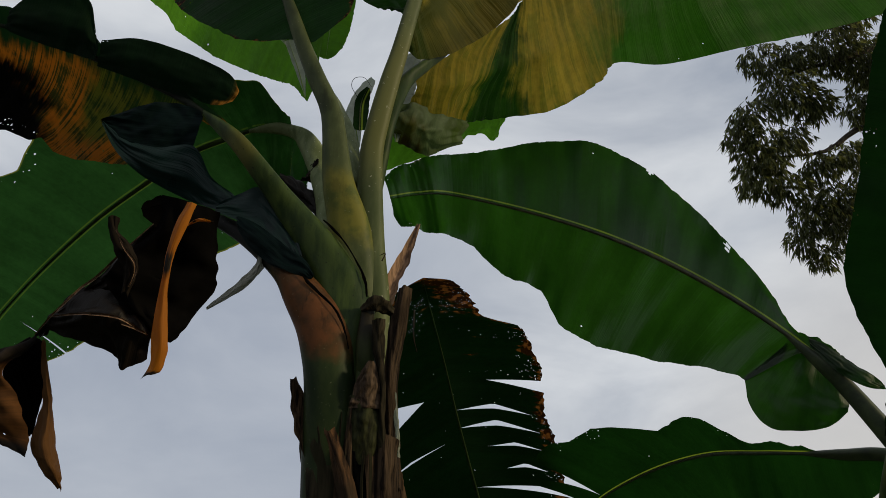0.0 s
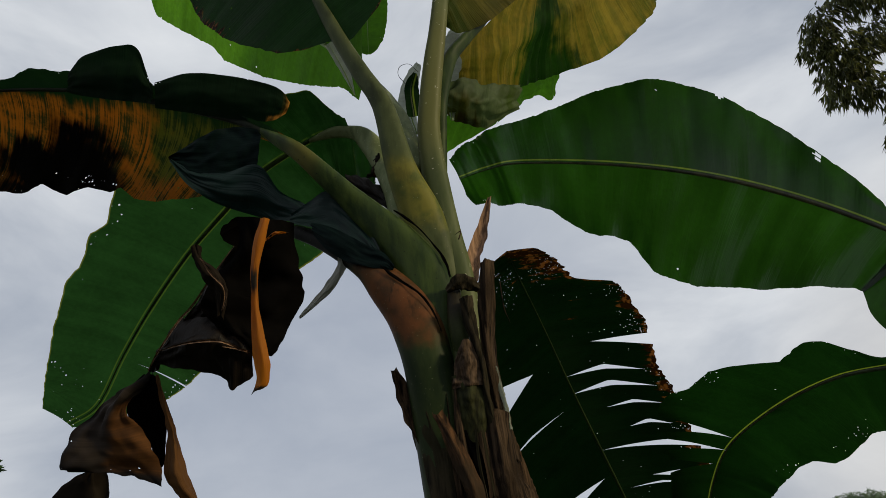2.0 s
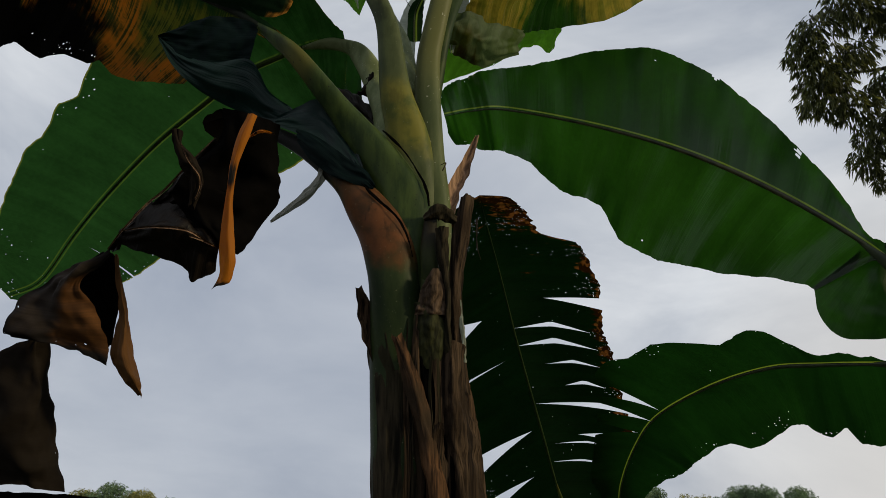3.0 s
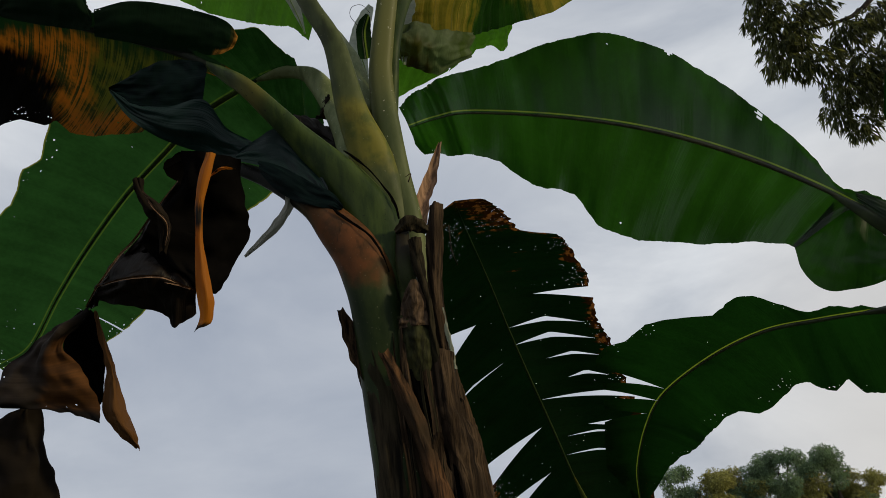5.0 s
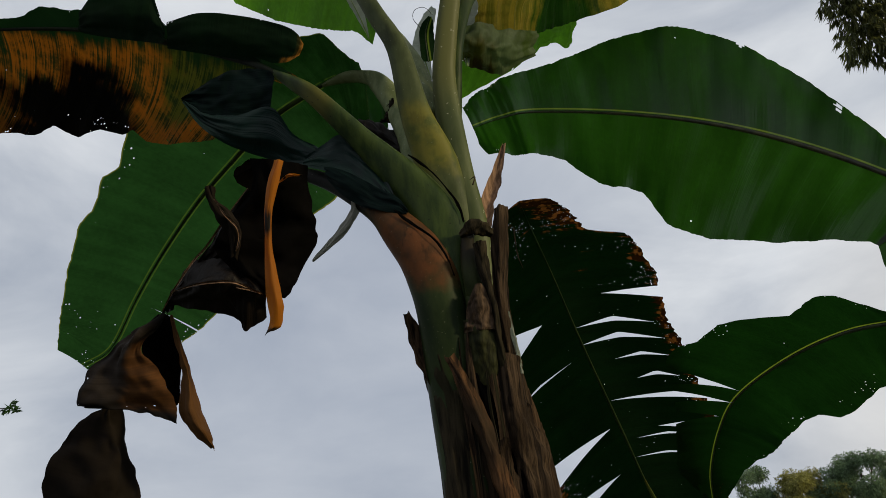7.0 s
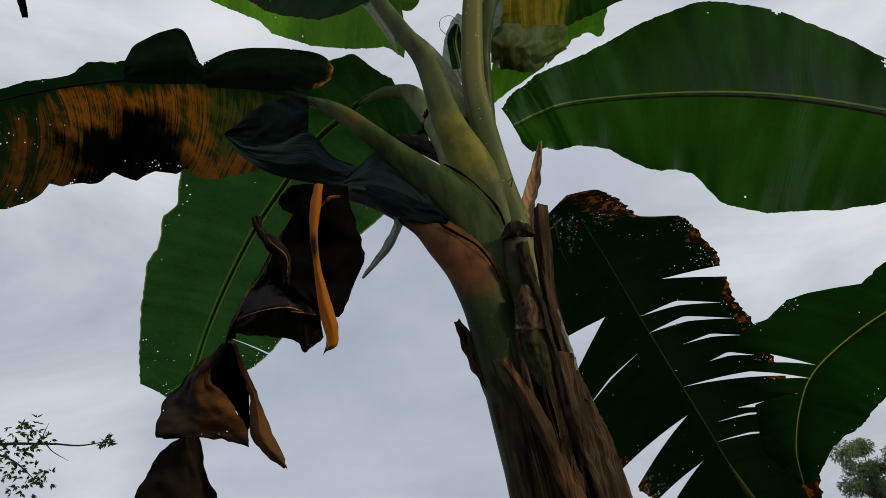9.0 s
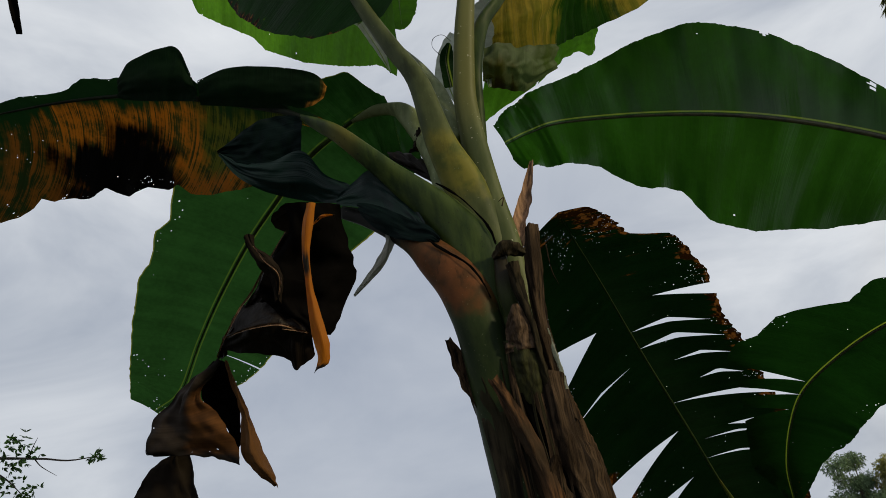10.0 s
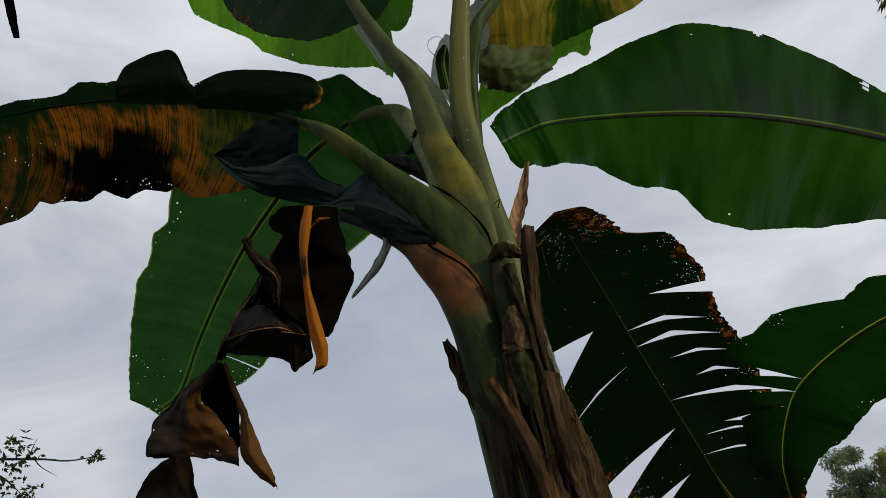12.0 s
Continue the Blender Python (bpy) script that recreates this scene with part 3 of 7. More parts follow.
def ribbon_mesh(pts, widths, facing, steps=40, across=8, curl=0.5, crinkle=0.01, seed=1, pleat=0.0):
    """A dry strip: a curled, crinkled ribbon along a curve."""
    bm = bmesh.new()
    uv1, uv2 = bm.loops.layers.uv.new("metric"), bm.loops.layers.uv.new("share")
    nrm = unit(np.array(facing, float))
    grid, data = [], {}
    for i in range(steps + 1):
        s = i / steps
        c = glide(pts, s)
        t = unit(glide(pts, min(s + 0.01, 1)) - glide(pts, max(s - 0.01, 0)))
        a = unit(np.cross(t, nrm))
        b = np.cross(a, t)
        w = float(glide([(q,) for q in widths], s)[0]) / 2
        row = []
        for j in range(across + 1):
            v = 2 * j / across - 1
            k = crinkle * (noise.noise((s * 2.5, v * 1.5, seed)) + 0.7 * noise.noise((s * 2, v * w * 90, seed + 5))) + pleat * noise.noise((v * 9 + s, s * 1.5, seed + 9))
            rough = 1 + 0.25 * noise.noise((s * 8, 3.0 * (v > 0), seed + 7)) * abs(v)
            vert = bm.verts.new(c + a * w * v * rough + b * (curl * w * v * v + k))
            data[vert] = (s * 0.4, v * w, s, v)
            row.append(vert)
        grid.append(row)
    for i in range(steps):
        for j in range(across):
            f = bm.faces.new((grid[i][j], grid[i + 1][j], grid[i + 1][j + 1], grid[i][j + 1]))
            for lp in f.loops:
                d = data[lp.vert]
                lp[uv1].uv, lp[uv2].uv = d[:2], d[2:]
    return bm


def sheet_mesh(rows, steps=40, across=24, crinkle=0.006, pleat=0.0, rag=0.03, fine=14.0, seed=1):
    """A bent, creased piece of blade, lofted through a few cross curves: rows from its root to its tip, each from margin to margin."""
    bm = bmesh.new()
    uv1, uv2 = bm.loops.layers.uv.new("metric"), bm.loops.layers.uv.new("share")
    count = len(rows[0])
    length = sum(np.linalg.norm(np.array(b[count // 2]) - np.array(a[count // 2])) for a, b in zip(rows, rows[1:]))
    grid, data = [], {}
    for i in range(steps + 1):
        s = i / steps
        line = [tuple(glide([r[j] for r in rows], s)) for j in range(count)]
        ahead = [tuple(glide([r[j] for r in rows], min(s + 0.02, 1.0))) for j in range(count)]
        behind = [tuple(glide([r[j] for r in rows], max(s - 0.02, 0.0))) for j in range(count)]
        wide = sum(np.linalg.norm(np.array(b) - np.array(a)) for a, b in zip(line, line[1:]))
        row = []
        for j in range(across + 1):
            v = j / across
            worn = rag * (0.5 + 0.5 * noise.noise((s * fine, 7.0 * (v > 0.5), seed))) * abs(2 * v - 1) ** 6
            q = v + (worn if v < 0.5 else -worn)
            p = glide(line, q)
            along = glide(ahead, q) - glide(behind, q)
            over = glide(line, min(q + 0.05, 1)) - glide(line, max(q - 0.05, 0))
            n = unit(np.cross(along, over))
            k = crinkle * (noise.noise((s * 3.0, q * 3.0, seed)) + 0.5 * noise.noise((s * 9.0, q * 7.0, seed + 5)))
            k += pleat * noise.noise((s * length * 38.0, q * 0.8, seed + 9))
            vert = bm.verts.new(p + n * k)
            data[vert] = (s * length, (q - 0.5) * wide, s, 2 * q - 1)
            row.append(vert)
        grid.append(row)
    for i in range(steps):
        for j in range(across):
            f = bm.faces.new((grid[i][j], grid[i + 1][j], grid[i + 1][j + 1], grid[i][j + 1]))
            for lp in f.loops:
                d = data[lp.vert]
                lp[uv1].uv, lp[uv2].uv = d[:2], d[2:]
    return bm


def shell_mesh(axis, radii, a0, a1, lift=0.006, steps=50, across=44, flare=0.0, tip=0.4, seed=1, rough=0.006, thick=0.004):
    """A leaf sheath that wraps part of the stem, from angle a0 to a1 (degrees about the axis), pointed towards its upper end."""
    bm = bmesh.new()
    rows = []
    for k in range(steps + 1):
        s = k / steps
        c = glide(axis, s)
        r = float(glide([(q,) for q in radii], s)[0])
        narrow = 1.0 if s < 1 - tip else max(0.05, 1 - ((s - 1 + tip) / tip) ** 1.4)
        row = []
        for j in range(across + 1):
            v = 2 * j / across - 1
            w = radians((a0 + a1) / 2 + v * (a1 - a0) / 2 * narrow * (1 + 0.12 * noise.noise((s * 7, v > 0, seed))))
            fold = rough * (noise.noise((w * 9, s * 2.0, seed)) + 0.5 * noise.noise((w * 25, s * 3, seed)))
            rr = r + lift + flare * s * s + fold + 0.004 * abs(v) * (noise.noise((s * 5, v * 2, seed + 3)) + 0.4)
            row.append(bm.verts.new(c + rr * np.array((math.cos(w), math.sin(w), 0))))
        rows.append(row)
    faces = [bm.faces.new((rows[i][j], rows[i][j + 1], rows[i + 1][j + 1], rows[i + 1][j])) for i in range(steps) for j in range(across)]
    bmesh.ops.recalc_face_normals(bm, faces=faces)
    bmesh.ops.solidify(bm, geom=faces, thickness=thick)
    return bm


def spray(bm, at, way, size, wide, rnd, droop=0.3):
    """One small pointed leaf of four triangles, folded along its middle."""
    way = unit(np.array(way) + np.array((0, 0, -droop)))
    a = unit(np.cross(way, np.array((rnd.gauss(0, 1), rnd.gauss(0, 1), rnd.gauss(0, 1)))))
    up = np.cross(a, way)
    at = np.array(at)
    p0, p3 = bm.verts.new(at), bm.verts.new(at + way * size - up * size * 0.1)
    m = bm.verts.new(at + way * size * 0.5 - up * wide * 0.25)
    p1, p2 = bm.verts.new(at + way * size * 0.45 + a * wide / 2), bm.verts.new(at + way * size * 0.45 - a * wide / 2)
    for f in ((p0, p1, m), (p1, p3, m), (p3, p2, m), (p2, p0, m)):
        bm.faces.new(f)


def crown_mesh(clumps, per, size, wide, droop, seed, spread):
    """A crown: many small folded pointed leaves, five from each twig end, in clumps (x, y, z, radius)."""
    rs = np.random.RandomState(seed)
    base, out = [], []
    for cx, cy, cz, r in clumps:
        r *= rs.uniform(0.8, 1.15)
        k = max(6, int(per * r * r))
        d = rs.normal(size=(k, 3))
        d /= np.linalg.norm(d, axis=1)[:, None]
        q = np.array((cx, cy, cz)) + d * r * (rs.rand(k, 1) ** spread) * np.array((1, 1, 0.8))
        base.append(np.repeat(q, 5, 0))
        out.append(np.repeat(d, 5, 0))
    base, out = np.concatenate(base), np.concatenate(out)
    k = len(base)
    way = out + rs.normal(size=(k, 3)) * np.array((0.7, 0.7, 0.5)) - np.array((0, 0, droop))
    way /= np.linalg.norm(way, axis=1)[:, None]
    a = np.cross(way, rs.normal(size=(k, 3)))
    a /= np.linalg.norm(a, axis=1)[:, None]
    up = np.cross(a, way)
    ln, wd = size * rs.uniform(0.6, 1.3, (k, 1)), wide * rs.uniform(0.7, 1.2, (k, 1))
    verts = np.stack([base, base + way * ln * 0.45 + a * wd / 2, base + way * ln * 0.5 - up * wd * 0.25, base + way * ln * 0.45 - a * wd / 2, base + way * ln - up * ln * 0.1], 1).reshape(-1, 3)
    first = np.arange(k) * 5
    faces = np.stack([np.stack([first + i for i in f], 1) for f in ((0, 1, 2), (1, 4, 2), (4, 3, 2), (3, 0, 2))], 1).reshape(-1, 3)
    me = bpy.data.meshes.new("crown")
    me.from_pydata(verts.tolist(), [], faces.tolist())
    return me


# ---- ground ----
bm = bmesh.new()
rim = []
centre = bm.verts.new((0, 0, 0))
for r in (1, 2, 4, 8, 16, 40, 120, 700, 4000):
    rim.append([bm.verts.new((r * math.cos(k * math.pi / 24), r * math.sin(k * math.pi / 24), 0)) for k in range(48)])
for k in range(48):
    bm.faces.new((centre, rim[0][k], rim[0][(k + 1) % 48]))
    for r0, r1 in zip(rim, rim[1:]):
        bm.faces.new((r0[k], r1[k], r1[(k + 1) % 48], r0[(k + 1) % 48]))
tagged(part("ground", bm, soil), "dark grassy garden soil", "ground", kind="structure")

# unseen dense hedge, added behind the view to block light from there
bm = bmesh.new()
rnd = random.Random(9)
rows = []
for i in range(41):
    w = radians(190 + 160 * i / 40)
    rows.append([bm.verts.new(((5.5 + 0.5 * noise.noise((i * 0.7, j, 2))) * math.cos(w), 1.0 + (5.5 + 0.5 * noise.noise((i * 0.7, j, 5))) * math.sin(w), -0.1 + j * 0.27 + 0.2 * noise.noise((i * 0.9, j, 8)) * (j > 0))) for j in range(9)])
for r0, r1 in zip(rows, rows[1:]):
    for j in range(8):
        bm.faces.new((r0[j], r1[j], r1[j + 1], r0[j + 1]))
for _ in range(5000):
    w, z = radians(rnd.uniform(190, 350)), rnd.uniform(0.1, 2.1)
    spray(bm, (5.3 * math.cos(w), 1.0 + 5.3 * math.sin(w), z), (-math.cos(w), -math.sin(w), 0.2), rnd.uniform(0.15, 0.4), 0.15, rnd, 0.5)
tagged(part("backdrop", bm, far_leaf_dark, smooth=False), "unseen dark green hedge, added behind to block light", "hedge", kind="structure")

# ---- the three banana plants ----
plant_a = thing("banana_plant", -0.13, 1.6, 0, "tall banana plant with green stem, dry sheaths and scorched old leaves", "banana plant")
plant_b = thing("banana_plant", 1.34, 2.02, 0, "neighbouring banana plant with broad dark green leaves", "banana plant")
plant_c = thing("banana_plant", 0.34, 3.72, 0, "banana sucker with one torn leaf scorched along its margin", "banana plant")
AXIS = [(-0.13, 1.62, 0.0), (-0.135, 1.62, 0.6), (-0.145, 1.62, 1.2), (-0.16, 1.612, 1.7), (-0.182, 1.585, 1.95), (-0.19, 1.56, 2.2)]
GIRTH = [0.15, 0.13, 0.115, 0.104, 0.094, 0.055]
part("stem", tube_mesh(AXIS, GIRTH, 60, 28, 1.0, (0, 1, 0), lump=0.03), stem_green, plant_a)
part("stem", tube_mesh([(1.34, 2.02, 0), (1.33, 2.0, 0.9), (1.3, 1.95, 1.8)], [0.12, 0.1, 0.075], 30, 20, 1.0, (0, 1, 0), lump=0.04), stem_green, plant_b)
part("stem", tube_mesh([(0.34, 3.72, 0), (0.34, 3.7, 0.6), (0.33, 3.62, 1.25)], [0.08, 0.065, 0.04], 24, 16, 1.0, (0, 1, 0), lump=0.04), stem_green, plant_c)


# ---- banana leaves ----
banana_leaf(
    plant_b,
    [(1.039, 1.851, 2.221), (0.93, 1.863, 2.365), (0.756, 1.927, 2.557), (0.547, 2.002, 2.733), (0.305, 2.089, 2.885), (0.03, 2.202, 3.031), (-0.091, 2.269, 3.075), (-0.193, 2.327, 3.095)],
    (-0.13, -0.63, -0.76),
    [0.058, 0.058, 0.057, 0.056, 0.054, 0.053, 0.051, 0.048, 0.037, 0.026, 0.031, 0.056, 0.079, 0.101, 0.118, 0.138, 0.158, 0.18, 0.199, 0.218, 0.24, 0.253, 0.267, 0.279, 0.276, 0.263, 0.251, 0.235, 0.21, 0.188, 0.168, 0.153, 0.144, 0.139, 0.136, 0.135, 0.131, 0.128, 0.124, 0.12, 0.118, 0.114, 0.112, 0.108, 0.102, 0.097, 0.091, 0.088, 0.086],
    [0.015, 0.015, 0.015, 0.015, 0.015, 0.015, 0.015, 0.015, 0.015, 0.18, 0.185, 0.202, 0.221, 0.25, 0.275, 0.299, 0.32, 0.338, 0.354, 0.37, 0.384, 0.385, 0.383, 0.379, 0.325, 0.275, 0.265, 0.272, 0.259, 0.222, 0.179, 0.167, 0.166, 0.165, 0.164, 0.162, 0.16, 0.154, 0.149, 0.144, 0.141, 0.138, 0.134, 0.131, 0.127, 0.123, 0.119, 0.091, 0.064],
    mat=leaf_green, holes=0.0, wave=0.035, step=0.006, across=40, sweep=(0.12, 0.12), seed=3, fold=(-0.45, -0.1),
    bites=[(0.266, 1, 0.86), (0.266, 1, 0.93), (0.397, 1, 1.0)],
    petiole=[(1.293, 1.882, 1.814), (1.151, 1.845, 2.025), (1.039, 1.851, 2.221)],
    label="broad glossy green leaf with a yellow midrib",
    thick=(0.034, 0.022),
    rib=0.008,
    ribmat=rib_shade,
    stalk=rib_dark,
)
part("leaf", sheet_mesh(
    [[(0.937, 1.87, 2.367), (0.904, 1.916, 2.343), (0.874, 1.962, 2.323), (0.844, 2.009, 2.304)],
     [(0.954, 1.881, 2.349), (0.915, 1.927, 2.306), (0.878, 1.969, 2.262), (0.846, 2.009, 2.221)],
     [(0.971, 1.887, 2.328), (0.934, 1.923, 2.27), (0.904, 1.961, 2.215), (0.881, 1.997, 2.16)],
     [(0.988, 1.89, 2.306), (0.965, 1.912, 2.245), (0.949, 1.935, 2.193), (0.94, 1.964, 2.142)],
     [(1.009, 1.893, 2.273), (0.997, 1.904, 2.221), (0.992, 1.916, 2.176), (0.989, 1.935, 2.14)],
     [(1.032, 1.892, 2.235), (1.027, 1.895, 2.202), (1.021, 1.902, 2.171), (1.021, 1.915, 2.151)],
     [(1.056, 1.892, 2.198), (1.05, 1.887, 2.187), (1.046, 1.886, 2.18), (1.045, 1.889, 2.173)]], seed=104, crinkle=0.004, rag=0.015, steps=70, across=40), leaf_green_plain, plant_b, "curled basal lobe of the broad leaf")
part("leaf", sheet_mesh(
    [[(0.965, 1.843, 2.361), (0.964, 1.84, 2.347), (0.964, 1.841, 2.332)],
     [(1.011, 1.832, 2.325), (1.004, 1.827, 2.295), (1.003, 1.831, 2.269)],
     [(1.049, 1.823, 2.288), (1.039, 1.815, 2.259), (1.039, 1.824, 2.234)],
     [(1.083, 1.812, 2.248), (1.074, 1.806, 2.227), (1.073, 1.812, 2.211)],
     [(1.109, 1.807, 2.215), (1.107, 1.804, 2.21), (1.108, 1.805, 2.205)]], seed=103, crinkle=0.006, rag=0.02), leaf_green_plain, plant_b, "rolled base of the broad leaf")
banana_leaf(
    plant_b,
    [(1.201, 2.027, 2.094), (1.091, 2.219, 2.146), (0.991, 2.363, 2.182), (0.868, 2.51, 2.209), (0.751, 2.777, 2.211), (0.619, 3.064, 2.162), (0.549, 3.211, 2.065), (0.509, 3.373, 1.936), (0.507, 3.477, 1.818)],
    (-0.23, -0.76, -0.6),
    [0.0, 0.0, 0.001, 0.001, 0.002, 0.002, 0.003, 0.008, 0.016, 0.029, 0.026, 0.042, 0.046, 0.04, 0.036, 0.052, 0.088, 0.144, 0.156, 0.15, 0.142, 0.19, 0.242, 0.274, 0.274, 0.276, 0.324, 0.322, 0.276, 0.228, 0.208, 0.193, 0.183, 0.174, 0.166, 0.159, 0.153, 0.149, 0.146, 0.126, 0.105, 0.088, 0.074, 0.062, 0.052, 0.043, 0.034, 0.026, 0.019],
    [0.104, 0.104, 0.104, 0.121, 0.139, 0.159, 0.179, 0.208, 0.242, 0.252, 0.27, 0.288, 0.284, 0.278, 0.22, 0.258, 0.238, 0.216, 0.22, 0.228, 0.234, 0.244, 0.264, 0.282, 0.298, 0.298, 0.246, 0.232, 0.24, 0.242, 0.24, 0.234, 0.228, 0.22, 0.212, 0.196, 0.164, 0.145, 0.126, 0.116, 0.107, 0.099, 0.089, 0.079, 0.069, 0.058, 0.047, 0.037, 0.029],
    mat=leaf_deep, holes=0.0, wave=0.02, sweep=(0.5, 0.12), seed=4,
    tears=[(0.608, 1, 0.07, 0.05), (0.648, 1, 0.03, 0.045), (0.698, 1, 0.14, 0.06)],
    petiole=[(1.392, 1.869, 1.841), (1.276, 1.904, 2.006), (1.201, 2.027, 2.094)],
    label="dark green leaf with a wavy margin",
    ribmat=rib_dark,
    rib=0.0075,
    thick=(0.03, 0.02),
    stalk=rib_dark,
)
part("knot", tube_mesh([(0.934, 2.751, 2.255), (0.947, 2.735, 2.259), (0.964, 2.717, 2.263), (0.98, 2.711, 2.266)], [0.004, 0.013, 0.012, 0.004], 16, 10), rib_black, plant_b, "dark knot on the rib of the leaf")
banana_leaf(
    plant_b,
    [(1.109, 1.819, 2.086), (1.11, 1.665, 2.304), (1.125, 1.513, 2.52), (1.165, 1.364, 2.734), (1.219, 1.215, 2.945), (1.298, 1.07, 3.154)],
    (-0.4, -0.5, -0.77),
    [0.047, 0.047, 0.047, 0.047, 0.085, 0.116, 0.126, 0.136, 0.147, 0.156, 0.164, 0.169, 0.172, 0.174, 0.172, 0.168, 0.163, 0.158, 0.147, 0.128, 0.109, 0.091, 0.069, 0.034, 0.005],
    [0.028, 0.028, 0.028, 0.028, 0.028, 0.061, 0.098, 0.129, 0.147, 0.145, 0.143, 0.144, 0.152, 0.161, 0.169, 0.177, 0.178, 0.177, 0.176, 0.178, 0.163, 0.138, 0.116, 0.084, 0.016],
    mat=leaf_deep, holes=0.0, sweep=(0.12, 0.12), seed=5,
    petiole=[(1.135, 2.034, 1.695), (1.086, 1.901, 1.918), (1.109, 1.819, 2.086)],
    label="dark green leaf",
)
banana_leaf(
    plant_b,
    [(1.043, 2.368, 1.342), (1.03, 2.293, 1.512), (1.028, 2.213, 1.695), (1.027, 2.192, 1.743)],
    (-0.36, -0.79, -0.49),
    [0.056, 0.056, 0.057, 0.058, 0.059, 0.06, 0.062, 0.063, 0.065, 0.064, 0.061, 0.058, 0.054, 0.051, 0.048, 0.044, 0.038, 0.034, 0.032, 0.03, 0.029, 0.028, 0.022, 0.016, 0.009],
    [0.05, 0.05, 0.05, 0.05, 0.05, 0.051, 0.051, 0.052, 0.052, 0.052, 0.05, 0.048, 0.045, 0.043, 0.041, 0.04, 0.039, 0.038, 0.038, 0.037, 0.033, 0.027, 0.021, 0.014, 0.008],
    mat=dead_sheen, holes=0.0, rib=0.004, sweep=(0.12, 0.12), seed=6,
)
banana_leaf(
    plant_c,
    [(0.357, 3.743, 1.673), (0.253, 3.531, 1.934), (0.182, 3.324, 2.133), (0.114, 3.104, 2.312), (0.057, 2.9, 2.465), (0.006, 2.681, 2.604), (-0.042, 2.457, 2.711), (-0.067, 2.302, 2.757)],
    (-0.01, -0.77, -0.64),
    [0.215, 0.224, 0.235, 0.246, 0.259, 0.272, 0.286, 0.301, 0.315, 0.322, 0.33, 0.336, 0.342, 0.351, 0.362, 0.372, 0.39, 0.4, 0.396, 0.39, 0.383, 0.382, 0.38, 0.379, 0.382, 0.383, 0.37, 0.36, 0.365, 0.37, 0.368, 0.374, 0.38, 0.366, 0.355, 0.349, 0.335, 0.312, 0.183, 0.174, 0.167, 0.161, 0.156, 0.15, 0.14, 0.131, 0.123, 0.115, 0.097],
    [0.291, 0.291, 0.291, 0.291, 0.291, 0.291, 0.303, 0.315, 0.328, 0.342, 0.356, 0.37, 0.385, 0.4, 0.414, 0.429, 0.445, 0.481, 0.517, 0.54, 0.542, 0.543, 0.544, 0.546, 0.53, 0.509, 0.488, 0.466, 0.445, 0.434, 0.424, 0.416, 0.403, 0.384, 0.364, 0.344, 0.322, 0.296, 0.273, 0.252, 0.234, 0.215, 0.193, 0.175, 0.16, 0.147, 0.135, 0.124, 0.114],
    mat=leaf_torn, holes=0.03, rag=0.014, sweep=(-0.35, -0.5), seed=7,
    tears=[(0.663, 1, 0.41, 0.055), (0.578, 1, 0.03, -0.05), (0.528, 1, 0.0, -0.06), (0.477, 1, 0.28, -0.035), (0.417, 1, 0.41, -0.04), (0.367, 1, 0.03, 0.04), (0.286, 1, 0.41, 0.06), (0.261, 1, 0.14, -0.02), (0.211, 1, 0.03, -0.02), (0.638, -1, 0.31, 0.22), (0.307, -1, 0.1, 0.11), (0.196, -1, 0.28, 0.07), (0.508, -1, 0.17, -0.02)],
    petiole=[(0.435, 4.096, 1.0), (0.42, 3.888, 1.434), (0.357, 3.743, 1.673)],
    label="torn dark leaf with scorched brown margin",
    ribmat=rib_soft,
    rib=0.007,
)
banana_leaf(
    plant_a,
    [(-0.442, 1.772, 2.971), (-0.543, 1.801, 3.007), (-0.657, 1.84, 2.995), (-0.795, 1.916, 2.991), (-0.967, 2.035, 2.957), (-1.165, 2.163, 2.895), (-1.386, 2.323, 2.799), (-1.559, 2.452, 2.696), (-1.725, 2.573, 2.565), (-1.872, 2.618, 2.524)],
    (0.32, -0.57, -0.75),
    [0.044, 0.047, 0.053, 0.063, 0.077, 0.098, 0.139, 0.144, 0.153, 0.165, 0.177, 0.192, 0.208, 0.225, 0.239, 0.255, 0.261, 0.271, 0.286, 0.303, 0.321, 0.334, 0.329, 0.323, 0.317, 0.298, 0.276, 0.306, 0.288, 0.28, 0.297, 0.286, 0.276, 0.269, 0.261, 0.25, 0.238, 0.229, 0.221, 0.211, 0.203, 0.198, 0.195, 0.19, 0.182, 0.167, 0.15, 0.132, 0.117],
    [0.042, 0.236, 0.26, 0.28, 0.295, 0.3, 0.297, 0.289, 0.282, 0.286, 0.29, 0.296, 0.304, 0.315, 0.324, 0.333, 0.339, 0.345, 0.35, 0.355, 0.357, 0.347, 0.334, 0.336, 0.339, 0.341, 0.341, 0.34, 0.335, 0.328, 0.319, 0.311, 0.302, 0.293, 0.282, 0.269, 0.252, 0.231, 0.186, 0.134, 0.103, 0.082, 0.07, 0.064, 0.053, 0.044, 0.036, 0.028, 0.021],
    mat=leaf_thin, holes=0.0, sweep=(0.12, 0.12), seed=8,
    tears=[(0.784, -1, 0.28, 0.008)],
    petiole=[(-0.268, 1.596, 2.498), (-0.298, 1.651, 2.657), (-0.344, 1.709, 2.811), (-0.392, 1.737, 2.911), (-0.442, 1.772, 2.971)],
    label="light green hanging leaf with a margin painted as sunlit",
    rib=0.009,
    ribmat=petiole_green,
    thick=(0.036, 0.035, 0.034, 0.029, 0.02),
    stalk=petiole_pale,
)
